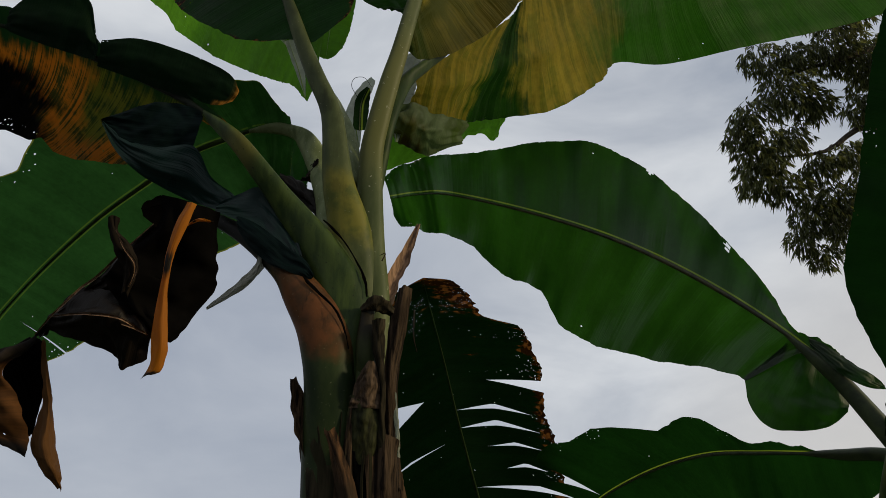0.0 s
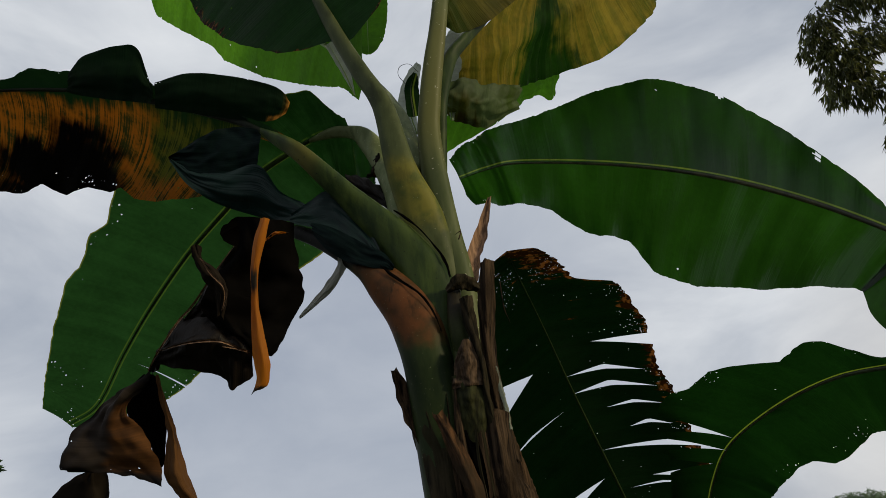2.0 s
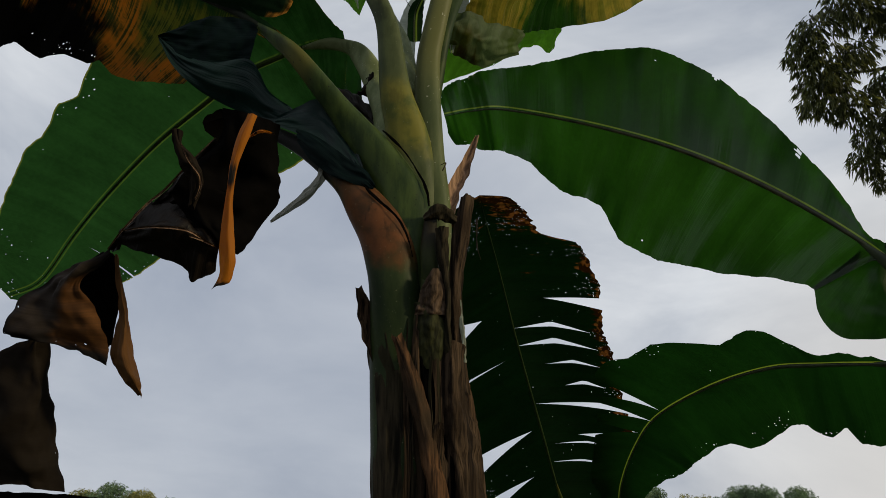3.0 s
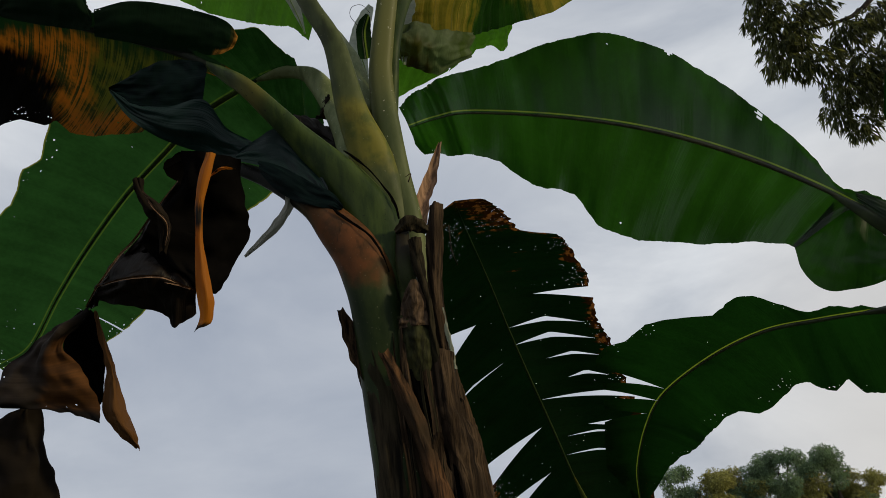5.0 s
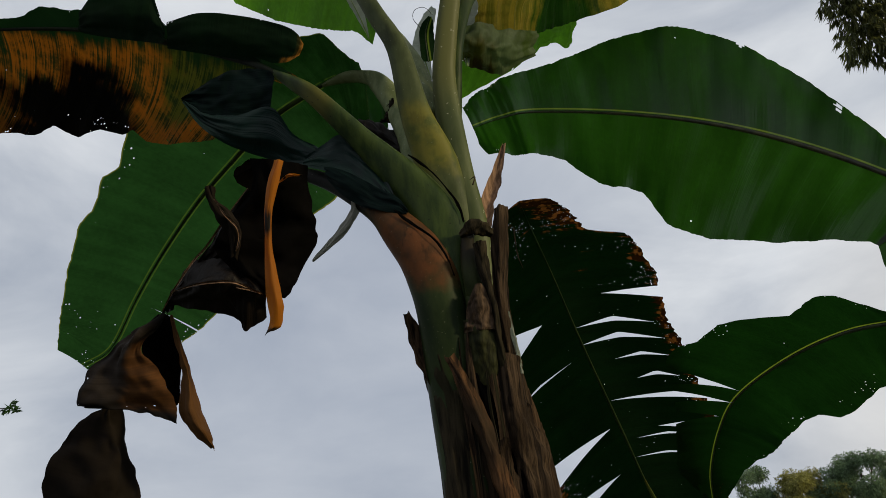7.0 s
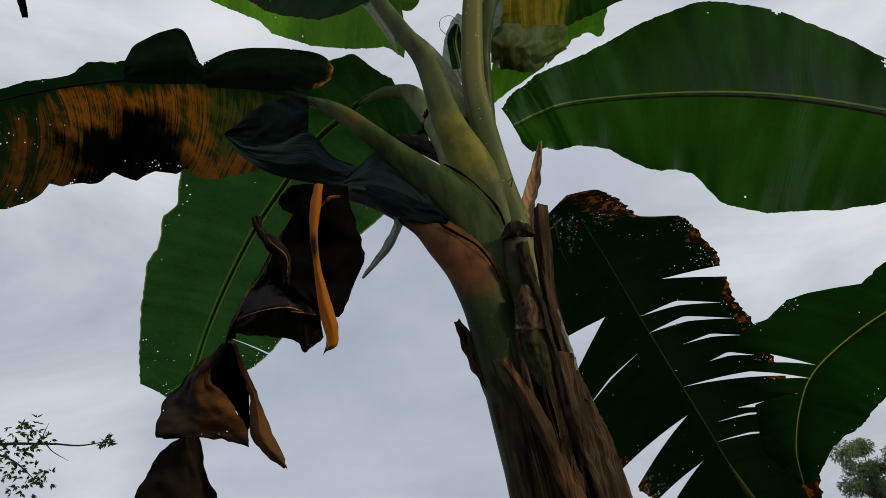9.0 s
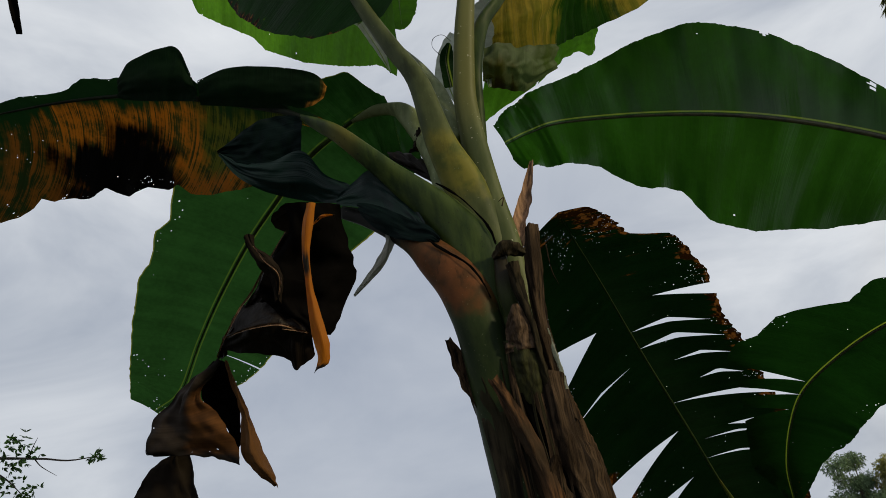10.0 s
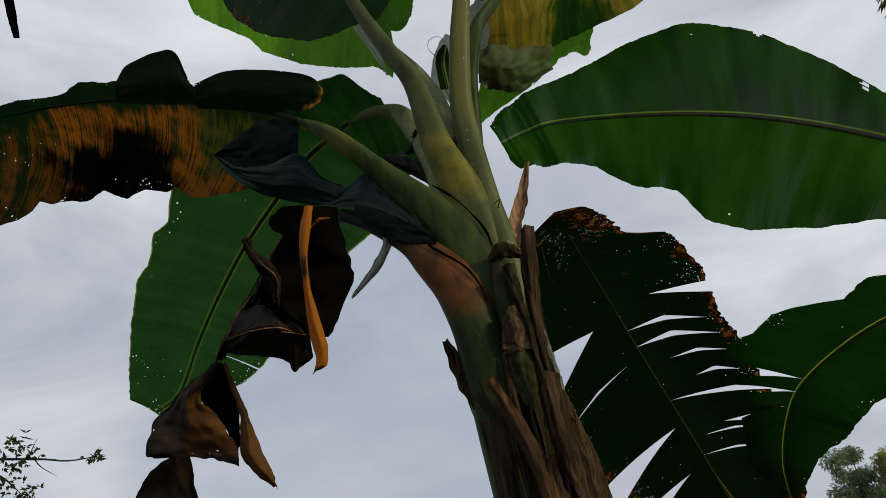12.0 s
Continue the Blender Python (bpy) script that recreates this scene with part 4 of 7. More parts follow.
part("leaf", sheet_mesh(
    [[(-0.512, 1.982, 3.124), (-0.533, 2.039, 3.04), (-0.558, 2.092, 2.915)],
     [(-0.471, 1.985, 3.103), (-0.49, 2.023, 3.01), (-0.514, 2.071, 2.911)],
     [(-0.444, 2.003, 3.054), (-0.452, 2.024, 2.987), (-0.457, 2.056, 2.92)],
     [(-0.439, 2.028, 2.986), (-0.439, 2.034, 2.96), (-0.439, 2.041, 2.93)]], seed=108, crinkle=0.008, rag=0.02), leaf_root, plant_a, "green root of the hanging leaf")
part("leaf", sheet_mesh(
    [[(-0.424, 1.618, 2.719), (-0.419, 1.608, 2.7), (-0.418, 1.615, 2.691)],
     [(-0.393, 1.639, 2.72), (-0.378, 1.616, 2.669), (-0.372, 1.623, 2.643)],
     [(-0.354, 1.66, 2.705), (-0.337, 1.622, 2.64), (-0.334, 1.632, 2.607)],
     [(-0.321, 1.685, 2.68), (-0.307, 1.635, 2.612), (-0.307, 1.643, 2.581)],
     [(-0.305, 1.685, 2.629), (-0.295, 1.644, 2.583), (-0.296, 1.645, 2.561)]], seed=408, crinkle=0.012, rag=0.06), dead_sheen, plant_a, "black dry blade end behind the stalks")
part("leaf", sheet_mesh(
    [[(-0.349, 1.679, 2.797), (-0.339, 1.668, 2.798), (-0.339, 1.684, 2.793)],
     [(-0.376, 1.694, 2.767), (-0.359, 1.68, 2.756), (-0.347, 1.704, 2.763)],
     [(-0.391, 1.701, 2.75), (-0.369, 1.699, 2.745), (-0.345, 1.714, 2.749)]], seed=409, crinkle=0.01, rag=0.1), dead_brown, plant_a)
banana_leaf(
    plant_a,
    [(-0.474, 1.412, 2.659), (-0.576, 1.431, 2.764), (-0.685, 1.449, 2.846), (-0.908, 1.468, 2.974), (-1.139, 1.487, 3.086), (-1.372, 1.487, 3.152), (-1.619, 1.487, 3.198), (-1.938, 1.468, 3.231)],
    (0.35, -0.44, -0.83),
    [0.019, 0.019, 0.019, 0.019, 0.019, 0.019, 0.019, 0.019, 0.019, 0.019, 0.019, 0.019, 0.019, 0.019, 0.019, 0.019, 0.019, 0.019, 0.019, 0.019, 0.019, 0.056, 0.056, 0.056, 0.056, 0.056, 0.056, 0.057, 0.054, 0.061, 0.062, 0.046, 0.031, 0.032, 0.034, 0.036, 0.039, 0.036, 0.033, 0.031, 0.03, 0.028, 0.027, 0.026, 0.024, 0.024, 0.023, 0.022, 0.022],
    [0.003, 0.003, 0.003, 0.003, 0.006, 0.009, 0.012, 0.016, 0.019, 0.022, 0.026, 0.04, 0.053, 0.066, 0.081, 0.111, 0.15, 0.199, 0.255, 0.274, 0.29, 0.305, 0.319, 0.325, 0.329, 0.3, 0.325, 0.32, 0.315, 0.328, 0.346, 0.331, 0.308, 0.322, 0.339, 0.345, 0.333, 0.331, 0.335, 0.315, 0.344, 0.358, 0.367, 0.371, 0.376, 0.372, 0.368, 0.366, 0.363],
    mat=leaf_burnt, holes=0.0, rag=0.003, sweep=(0.12, 0.12), seed=9, lean=0.5,
    petiole=[(-0.154, 1.57, 1.814), (-0.165, 1.55, 1.949), (-0.176, 1.52, 2.086), (-0.19, 1.5, 2.207), (-0.218, 1.49, 2.31), (-0.266, 1.485, 2.401), (-0.333, 1.47, 2.489), (-0.372, 1.451, 2.537), (-0.421, 1.427, 2.595), (-0.474, 1.412, 2.659)],
    label="withered leaf scorched orange and black",
    rib=0.011,
    thick=(0.05, 0.056, 0.057, 0.055, 0.053, 0.048, 0.037, 0.029, 0.025, 0.0215),
    ribmat=rib_black,
)
part("leaf", sheet_mesh(
    [[(-0.858, 1.403, 2.971), (-0.859, 1.41, 2.932), (-0.867, 1.428, 2.907)],
     [(-0.764, 1.391, 2.965), (-0.767, 1.399, 2.908), (-0.781, 1.427, 2.87)],
     [(-0.648, 1.39, 2.926), (-0.656, 1.399, 2.865), (-0.674, 1.427, 2.824)],
     [(-0.558, 1.399, 2.886), (-0.562, 1.406, 2.829), (-0.581, 1.43, 2.792)],
     [(-0.513, 1.406, 2.853), (-0.518, 1.408, 2.809), (-0.542, 1.423, 2.78)],
     [(-0.498, 1.418, 2.823), (-0.497, 1.413, 2.805), (-0.51, 1.421, 2.79)]], seed=109, crinkle=0.006, rag=0.01, steps=50), leaf_lobe, plant_a, "rolled dark lobe of the withered leaf with an orange edge")
part("leaf", sheet_mesh(
    [[(-0.868, 1.416, 2.95), (-0.869, 1.415, 2.935), (-0.877, 1.421, 2.923)],
     [(-0.881, 1.393, 3.012), (-0.886, 1.403, 2.967), (-0.9, 1.427, 2.932)],
     [(-0.903, 1.371, 3.079), (-0.917, 1.394, 3.002), (-0.94, 1.43, 2.949)],
     [(-0.973, 1.375, 3.103), (-0.987, 1.4, 3.024), (-1.008, 1.432, 2.976)],
     [(-1.076, 1.396, 3.117), (-1.083, 1.412, 3.05), (-1.098, 1.435, 3.016)],
     [(-1.135, 1.422, 3.094), (-1.134, 1.426, 3.06), (-1.141, 1.438, 3.042)]], seed=110, crinkle=0.008, rag=0.01, steps=40), leaf_lobe_dark, plant_a, "dark upstanding lobe of the withered leaf")
part("leaf", sheet_mesh(
    [[(-0.817, 1.429, 2.74), (-0.818, 1.43, 2.738), (-0.819, 1.431, 2.736)],
     [(-0.725, 1.415, 2.772), (-0.74, 1.431, 2.726), (-0.762, 1.448, 2.689)],
     [(-0.654, 1.425, 2.789), (-0.663, 1.435, 2.72), (-0.684, 1.454, 2.665)],
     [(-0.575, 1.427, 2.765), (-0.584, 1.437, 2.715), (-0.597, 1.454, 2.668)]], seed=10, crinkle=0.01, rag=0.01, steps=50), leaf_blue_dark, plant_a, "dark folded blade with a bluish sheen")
part("leaf", sheet_mesh(
    [[(-0.814, 1.43, 2.737), (-0.815, 1.43, 2.733), (-0.814, 1.432, 2.731)],
     [(-0.758, 1.442, 2.696), (-0.766, 1.447, 2.678), (-0.778, 1.449, 2.666)],
     [(-0.68, 1.447, 2.673), (-0.688, 1.455, 2.633), (-0.707, 1.478, 2.607)],
     [(-0.591, 1.445, 2.674), (-0.601, 1.462, 2.61), (-0.617, 1.499, 2.563)],
     [(-0.547, 1.474, 2.607), (-0.551, 1.485, 2.571), (-0.556, 1.498, 2.539)],
     [(-0.5, 1.49, 2.575), (-0.508, 1.49, 2.55), (-0.519, 1.487, 2.521)],
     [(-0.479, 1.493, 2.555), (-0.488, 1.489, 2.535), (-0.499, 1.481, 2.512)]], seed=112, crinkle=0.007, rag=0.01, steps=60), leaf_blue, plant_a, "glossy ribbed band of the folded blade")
part("leaf", sheet_mesh(
    [[(-0.519, 1.473, 2.532), (-0.52, 1.469, 2.519), (-0.523, 1.467, 2.505)],
     [(-0.473, 1.472, 2.556), (-0.47, 1.468, 2.521), (-0.469, 1.472, 2.485)],
     [(-0.425, 1.466, 2.575), (-0.422, 1.467, 2.52), (-0.417, 1.464, 2.458)],
     [(-0.379, 1.467, 2.525), (-0.38, 1.464, 2.478), (-0.379, 1.46, 2.425)],
     [(-0.338, 1.468, 2.462), (-0.34, 1.468, 2.432), (-0.34, 1.46, 2.392)],
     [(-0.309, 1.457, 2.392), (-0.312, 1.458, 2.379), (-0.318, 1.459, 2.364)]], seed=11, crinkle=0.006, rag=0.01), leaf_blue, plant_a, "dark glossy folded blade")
# darker material here stands for shade where the blade curves under
part("leaf", sheet_mesh(
    [[(-0.472, 1.473, 2.502), (-0.468, 1.47, 2.48), (-0.467, 1.477, 2.468)],
     [(-0.42, 1.463, 2.473), (-0.424, 1.459, 2.442), (-0.433, 1.471, 2.417)],
     [(-0.377, 1.457, 2.438), (-0.38, 1.454, 2.405), (-0.387, 1.46, 2.373)],
     [(-0.337, 1.455, 2.404), (-0.34, 1.453, 2.374), (-0.345, 1.447, 2.346)],
     [(-0.299, 1.452, 2.375), (-0.299, 1.446, 2.353), (-0.301, 1.444, 2.331)],
     [(-0.277, 1.448, 2.338), (-0.278, 1.446, 2.33), (-0.281, 1.445, 2.324)]], seed=111, crinkle=0.006, rag=0.03), leaf_blue_dark, plant_a, "withered foot of the folded blade, its shade painted blackish")
banana_leaf(
    plant_a,
    [(-0.364, 1.46, 3.008), (-0.496, 1.42, 3.372), (-0.626, 1.4, 3.672), (-0.767, 1.36, 3.99), (-0.998, 1.3, 4.465)],
    (0.17, -0.36, -0.92),
    [0.035, 0.144, 0.172, 0.199, 0.23, 0.259, 0.287, 0.32, 0.341, 0.363, 0.372, 0.379, 0.384, 0.389, 0.394, 0.388, 0.37, 0.351, 0.334, 0.318, 0.3, 0.21, 0.131, 0.064, 0.008],
    [0.019, 0.019, 0.106, 0.171, 0.213, 0.259, 0.294, 0.318, 0.341, 0.363, 0.369, 0.359, 0.38, 0.403, 0.415, 0.427, 0.44, 0.453, 0.465, 0.475, 0.479, 0.48, 0.48, 0.476, 0.472],
    mat=leaf_old, holes=0.0, sweep=(-0.06, -0.06), seed=12,
    petiole=[(-0.171, 1.59, 2.049), (-0.188, 1.595, 2.234), (-0.201, 1.574, 2.367), (-0.221, 1.544, 2.501), (-0.252, 1.51, 2.62), (-0.277, 1.48, 2.796), (-0.324, 1.47, 2.91), (-0.364, 1.46, 3.008)],
    label="dark green upright leaf",
    thick=(0.03, 0.046, 0.053, 0.051, 0.038, 0.027, 0.024, 0.021),
    stalk=petiole_sunlit,
    ribmat=petiole_green,
    rib=0.018,
)
banana_leaf(
    plant_a,
    [(-0.378, 1.74, 3.137), (-0.541, 1.8, 3.395), (-0.838, 1.85, 3.762), (-1.245, 1.9, 4.21), (-1.686, 1.9, 4.624), (-2.164, 1.9, 4.963)],
    (0.24, -0.39, -0.89),
    [0.015, 0.015, 0.065, 0.136, 0.17, 0.207, 0.228, 0.249, 0.272, 0.289, 0.291, 0.294, 0.298, 0.301, 0.306, 0.311, 0.318, 0.325, 0.334, 0.337, 0.333, 0.33, 0.327, 0.323, 0.319, 0.315, 0.312, 0.308, 0.304, 0.287, 0.268, 0.249, 0.23, 0.212, 0.194, 0.179, 0.165, 0.153, 0.142, 0.133, 0.125, 0.117, 0.11, 0.103, 0.097, 0.091, 0.085, 0.08, 0.08],
    [0.08, 0.08, 0.08, 0.081, 0.082, 0.084, 0.091, 0.101, 0.112, 0.124, 0.137, 0.152, 0.168, 0.185, 0.201, 0.218, 0.236, 0.253, 0.264, 0.275, 0.286, 0.294, 0.272, 0.277, 0.281, 0.285, 0.287, 0.286, 0.174, 0.188, 0.202, 0.216, 0.214, 0.206, 0.197, 0.108, 0.105, 0.109, 0.112, 0.113, 0.101, 0.088, 0.075, 0.063, 0.051, 0.04, 0.03, 0.021, 0.014],
    mat=leaf_bright, holes=0.0, sweep=(0.12, 0.12), seed=13,
    petiole=[(-0.224, 1.58, 2.652), (-0.257, 1.62, 2.831), (-0.307, 1.68, 2.986), (-0.378, 1.74, 3.137)],
    label="light green leaf",
    stalk=petiole_pale,
    thick=(0.03, 0.02),
)
banana_leaf(
    plant_a,
    [(-0.381, 1.82, 3.776), (-0.37, 1.8, 3.491), (-0.37, 1.78, 3.263)],
    (0.1, -0.47, -0.88),
    [0.086, 0.085, 0.085, 0.084, 0.084, 0.083, 0.083, 0.082, 0.081, 0.08, 0.079, 0.078, 0.077, 0.076, 0.074, 0.072, 0.068, 0.062, 0.057, 0.052, 0.045, 0.039, 0.033, 0.023, 0.007],
    [0.087, 0.086, 0.085, 0.084, 0.083, 0.082, 0.081, 0.08, 0.078, 0.077, 0.076, 0.074, 0.071, 0.068, 0.066, 0.063, 0.059, 0.055, 0.051, 0.047, 0.039, 0.032, 0.026, 0.017, 0.005],
    mat=leaf_bright, holes=0.0, rib=0.003, sweep=(0.12, 0.12), seed=14,
    label="green leaf end",
)
gold_leaf = part("leaf", sheet_mesh(
    [[(-0.111, 1.528, 3.082), (-0.105, 1.526, 3.07), (-0.097, 1.539, 3.072)],
     [(-0.091, 1.501, 3.154), (-0.079, 1.517, 3.112), (-0.065, 1.587, 3.082)],
     [(-0.073, 1.493, 3.233), (-0.034, 1.524, 3.19), (0.022, 1.642, 3.157)],
     [(-0.051, 1.482, 3.337), (0.018, 1.532, 3.32), (0.148, 1.694, 3.298)],
     [(-0.03, 1.472, 3.436), (0.082, 1.533, 3.45), (0.242, 1.682, 3.425)],
     [(-0.01, 1.466, 3.531), (0.102, 1.507, 3.548), (0.226, 1.625, 3.519)],
     [(0.027, 1.439, 3.7), (0.103, 1.476, 3.708), (0.171, 1.583, 3.662)],
     [(0.076, 1.41, 3.896), (0.105, 1.434, 3.893), (0.13, 1.493, 3.852)]], seed=15, crinkle=0.01, pleat=0.012, rag=0.01, steps=70, across=40), leaf_sun_gold, plant_a, "leaf half painted sunlit gold, brown-green between golden veins")
part("leaf", sheet_mesh(
    [[(-0.096, 1.491, 3.149), (-0.112, 1.494, 3.159), (-0.126, 1.495, 3.171)],
     [(-0.082, 1.489, 3.208), (-0.133, 1.508, 3.213), (-0.187, 1.534, 3.225)],
     [(-0.067, 1.483, 3.281), (-0.158, 1.511, 3.304), (-0.247, 1.556, 3.308)],
     [(-0.047, 1.47, 3.386), (-0.145, 1.465, 3.424), (-0.248, 1.501, 3.448)],
     [(-0.019, 1.459, 3.511), (-0.128, 1.444, 3.568), (-0.236, 1.438, 3.611)],
     [(0.02, 1.426, 3.684), (-0.096, 1.408, 3.742), (-0.185, 1.404, 3.786)],
     [(0.079, 1.401, 3.913), (0.018, 1.406, 3.935), (-0.031, 1.426, 3.946)]], seed=115, crinkle=0.01, pleat=0.008, rag=0.01, steps=60, across=30), leaf_sun_olive, plant_a, "dark green leaf half, painted sunlit towards its end")
part("leaf_stalk", tube_mesh([(-0.151, 1.6, 2.168), (-0.162, 1.585, 2.33), (-0.174, 1.57, 2.487), (-0.181, 1.55, 2.711), (-0.165, 1.53, 2.821), (-0.139, 1.51, 2.936), (-0.115, 1.5, 3.036), (-0.071, 1.48, 3.242), (-0.025, 1.46, 3.433), (0.018, 1.44, 3.617), (0.092, 1.4, 3.943), (0.159, 1.35, 4.232)], [0.03, 0.042, 0.036, 0.03, 0.028, 0.026, 0.023, 0.02, 0.018, 0.015, 0.011, 0.005], 70, 18, 0.85, (0, -0.39, -0.92), 0.25), petiole_gold, gold_leaf, "golden green leaf stalk")
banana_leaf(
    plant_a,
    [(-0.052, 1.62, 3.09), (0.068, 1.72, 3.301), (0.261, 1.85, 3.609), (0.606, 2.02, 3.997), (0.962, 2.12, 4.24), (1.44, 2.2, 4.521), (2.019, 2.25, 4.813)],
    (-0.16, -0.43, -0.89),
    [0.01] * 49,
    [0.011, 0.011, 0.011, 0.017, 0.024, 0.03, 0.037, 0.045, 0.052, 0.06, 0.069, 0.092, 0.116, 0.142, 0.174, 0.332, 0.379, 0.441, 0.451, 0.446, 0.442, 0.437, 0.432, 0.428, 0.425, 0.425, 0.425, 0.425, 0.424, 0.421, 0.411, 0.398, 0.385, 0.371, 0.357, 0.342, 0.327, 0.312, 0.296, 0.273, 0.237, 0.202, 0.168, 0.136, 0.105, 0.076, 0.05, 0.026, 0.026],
    mat=leaf_part_sunlit, holes=0.0, sweep=(0.12, 0.12), seed=16,
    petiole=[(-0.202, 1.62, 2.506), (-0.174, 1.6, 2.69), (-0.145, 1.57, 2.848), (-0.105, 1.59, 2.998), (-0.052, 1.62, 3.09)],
    label="green upper half of the leaf, with shade painted on",
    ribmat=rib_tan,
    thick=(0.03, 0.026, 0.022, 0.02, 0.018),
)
part("leaf", sheet_mesh(
    [[(-0.07, 1.639, 3.076), (-0.085, 1.658, 3.038), (-0.102, 1.709, 3.023)],
     [(0.029, 1.714, 3.233), (0.006, 1.736, 3.119), (-0.013, 1.844, 3.083)],
     [(0.136, 1.786, 3.384), (0.074, 1.814, 3.211), (0.036, 1.929, 3.136)],
     [(0.235, 1.85, 3.536), (0.148, 1.868, 3.296), (0.079, 1.994, 3.182)],
     [(0.265, 1.854, 3.598), (0.228, 1.919, 3.381), (0.201, 2.073, 3.266)],
     [(0.328, 1.887, 3.682), (0.35, 1.981, 3.487), (0.401, 2.147, 3.364)],
     [(0.462, 1.956, 3.84), (0.51, 2.055, 3.666), (0.6, 2.208, 3.552)],
     [(0.631, 2.025, 4.009), (0.65, 2.121, 3.821), (0.69, 2.26, 3.696)],
     [(0.833, 2.092, 4.161), (0.838, 2.179, 3.918), (0.905, 2.337, 3.76)],
     [(1.035, 2.124, 4.277), (1.102, 2.208, 4.025), (1.239, 2.325, 3.841)],
     [(1.418, 2.195, 4.51), (1.501, 2.284, 4.226), (1.69, 2.4, 4.028)],
     [(1.737, 2.215, 4.665), (1.846, 2.305, 4.387), (2.035, 2.405, 4.161)]], seed=16, crinkle=0.012, pleat=0.016, rag=0.008, steps=130, across=44), leaf_fan, plant_a, "pleated lower half of the leaf, painted sunlit gold, green towards the tip")
part("leaf", sheet_mesh(
    [[(-0.196, 1.842, 2.867), (-0.179, 1.812, 2.914), (-0.152, 1.785, 2.97)],
     [(-0.162, 1.869, 2.904), (-0.129, 1.841, 2.948), (-0.1, 1.835, 2.992)],
     [(-0.11, 1.901, 2.952), (-0.079, 1.882, 2.98), (-0.05, 1.876, 3.008)],
     [(-0.019, 1.958, 3.032), (-0.016, 1.955, 3.036), (-0.014, 1.952, 3.04)]], seed=17, crinkle=0.004, rag=0.01), leaf_bright, plant_a, "bright green young leaf")
part("leaf", sheet_mesh(
    [[(-0.02, 2.088, 3.125), (-0.005, 2.047, 3.147), (-0.015, 1.991, 3.203)],
     [(0.076, 2.121, 3.214), (0.083, 2.087, 3.225), (0.084, 2.025, 3.239)],
     [(0.137, 2.156, 3.262), (0.148, 2.125, 3.27), (0.147, 2.084, 3.289)],
     [(0.174, 2.202, 3.265), (0.186, 2.172, 3.287), (0.205, 2.136, 3.33)],
     [(0.19, 2.216, 3.279), (0.209, 2.189, 3.311), (0.228, 2.155, 3.352)]], seed=18, crinkle=0.008, pleat=0.012, rag=0.02), leaf_bright, plant_a, "bright green leaf end")
part("leaf", sheet_mesh(
    [[(-0.153, 1.761, 2.952), (-0.134, 1.701, 2.966), (-0.12, 1.69, 3.012)],
     [(-0.116, 1.796, 2.943), (-0.093, 1.712, 2.956), (-0.074, 1.706, 3.028)],
     [(-0.068, 1.84, 2.937), (-0.046, 1.751, 2.957), (-0.027, 1.768, 3.049)],
     [(-0.018, 1.871, 2.964), (0.003, 1.805, 2.986), (0.031, 1.81, 3.061)],
     [(0.057, 1.909, 3.03), (0.066, 1.876, 3.041), (0.08, 1.878, 3.102)]], seed=19, crinkle=0.02, rag=0.04, steps=50), leaf_pale, plant_a, "pale blotched leaf end")
part("leaf", sheet_mesh(
    [[(-0.16, 1.841, 3.141), (-0.143, 1.836, 3.118), (-0.135, 1.861, 3.119)],
     [(-0.141, 1.821, 3.228), (-0.114, 1.816, 3.19), (-0.1, 1.856, 3.191)],
     [(-0.117, 1.821, 3.319), (-0.09, 1.819, 3.279), (-0.069, 1.865, 3.274)],
     [(-0.074, 1.847, 3.353), (-0.062, 1.842, 3.329), (-0.05, 1.871, 3.327)]], seed=119, crinkle=0.008), leaf_white, plant_a, "pale grey furled blade")
banana_leaf(
    plant_a,
    [(-0.136, 1.75, 2.919), (-0.13, 1.75, 3.035), (-0.112, 1.75, 3.145), (-0.085, 1.75, 3.239)],
    (0.04, -0.53, -0.85),
    [0.006, 0.006, 0.009, 0.013, 0.018, 0.022, 0.028, 0.033, 0.035, 0.036, 0.036, 0.036, 0.036, 0.035, 0.034, 0.033, 0.032, 0.031, 0.03, 0.03, 0.029, 0.028, 0.027, 0.027, 0.026],
    [0.003, 0.003, 0.005, 0.007, 0.01, 0.013, 0.016, 0.02, 0.025, 0.029, 0.032, 0.037, 0.038, 0.038, 0.039, 0.041, 0.043, 0.043, 0.042, 0.042, 0.036, 0.028, 0.021, 0.015, 0.01],
    mat=leaf_white, holes=0.0, rib=0.002, sweep=(0.12, 0.12), seed=20,
    label="pale furled blade",
)
banana_leaf(
    plant_a,
    [(-0.249, 1.8, 2.935), (-0.267, 1.8, 3.053), (-0.257, 1.8, 3.123), (-0.22, 1.8, 3.2)],
    (0.08, -0.54, -0.84),
    [0.004, 0.005, 0.007, 0.01, 0.013, 0.016, 0.019, 0.022, 0.024, 0.027, 0.029, 0.03, 0.03, 0.031, 0.03, 0.029, 0.028, 0.026, 0.024, 0.022, 0.019, 0.017, 0.015, 0.013, 0.009],
    [0.004, 0.004, 0.006, 0.009, 0.011, 0.014, 0.017, 0.021, 0.026, 0.031, 0.028, 0.025, 0.024, 0.024, 0.022, 0.02, 0.019, 0.018, 0.017, 0.017, 0.016, 0.013, 0.011, 0.009, 0.007],
    mat=leaf_white, holes=0.0, rib=0.002, sweep=(0.12, 0.12), seed=21,
    label="pale blade",
)
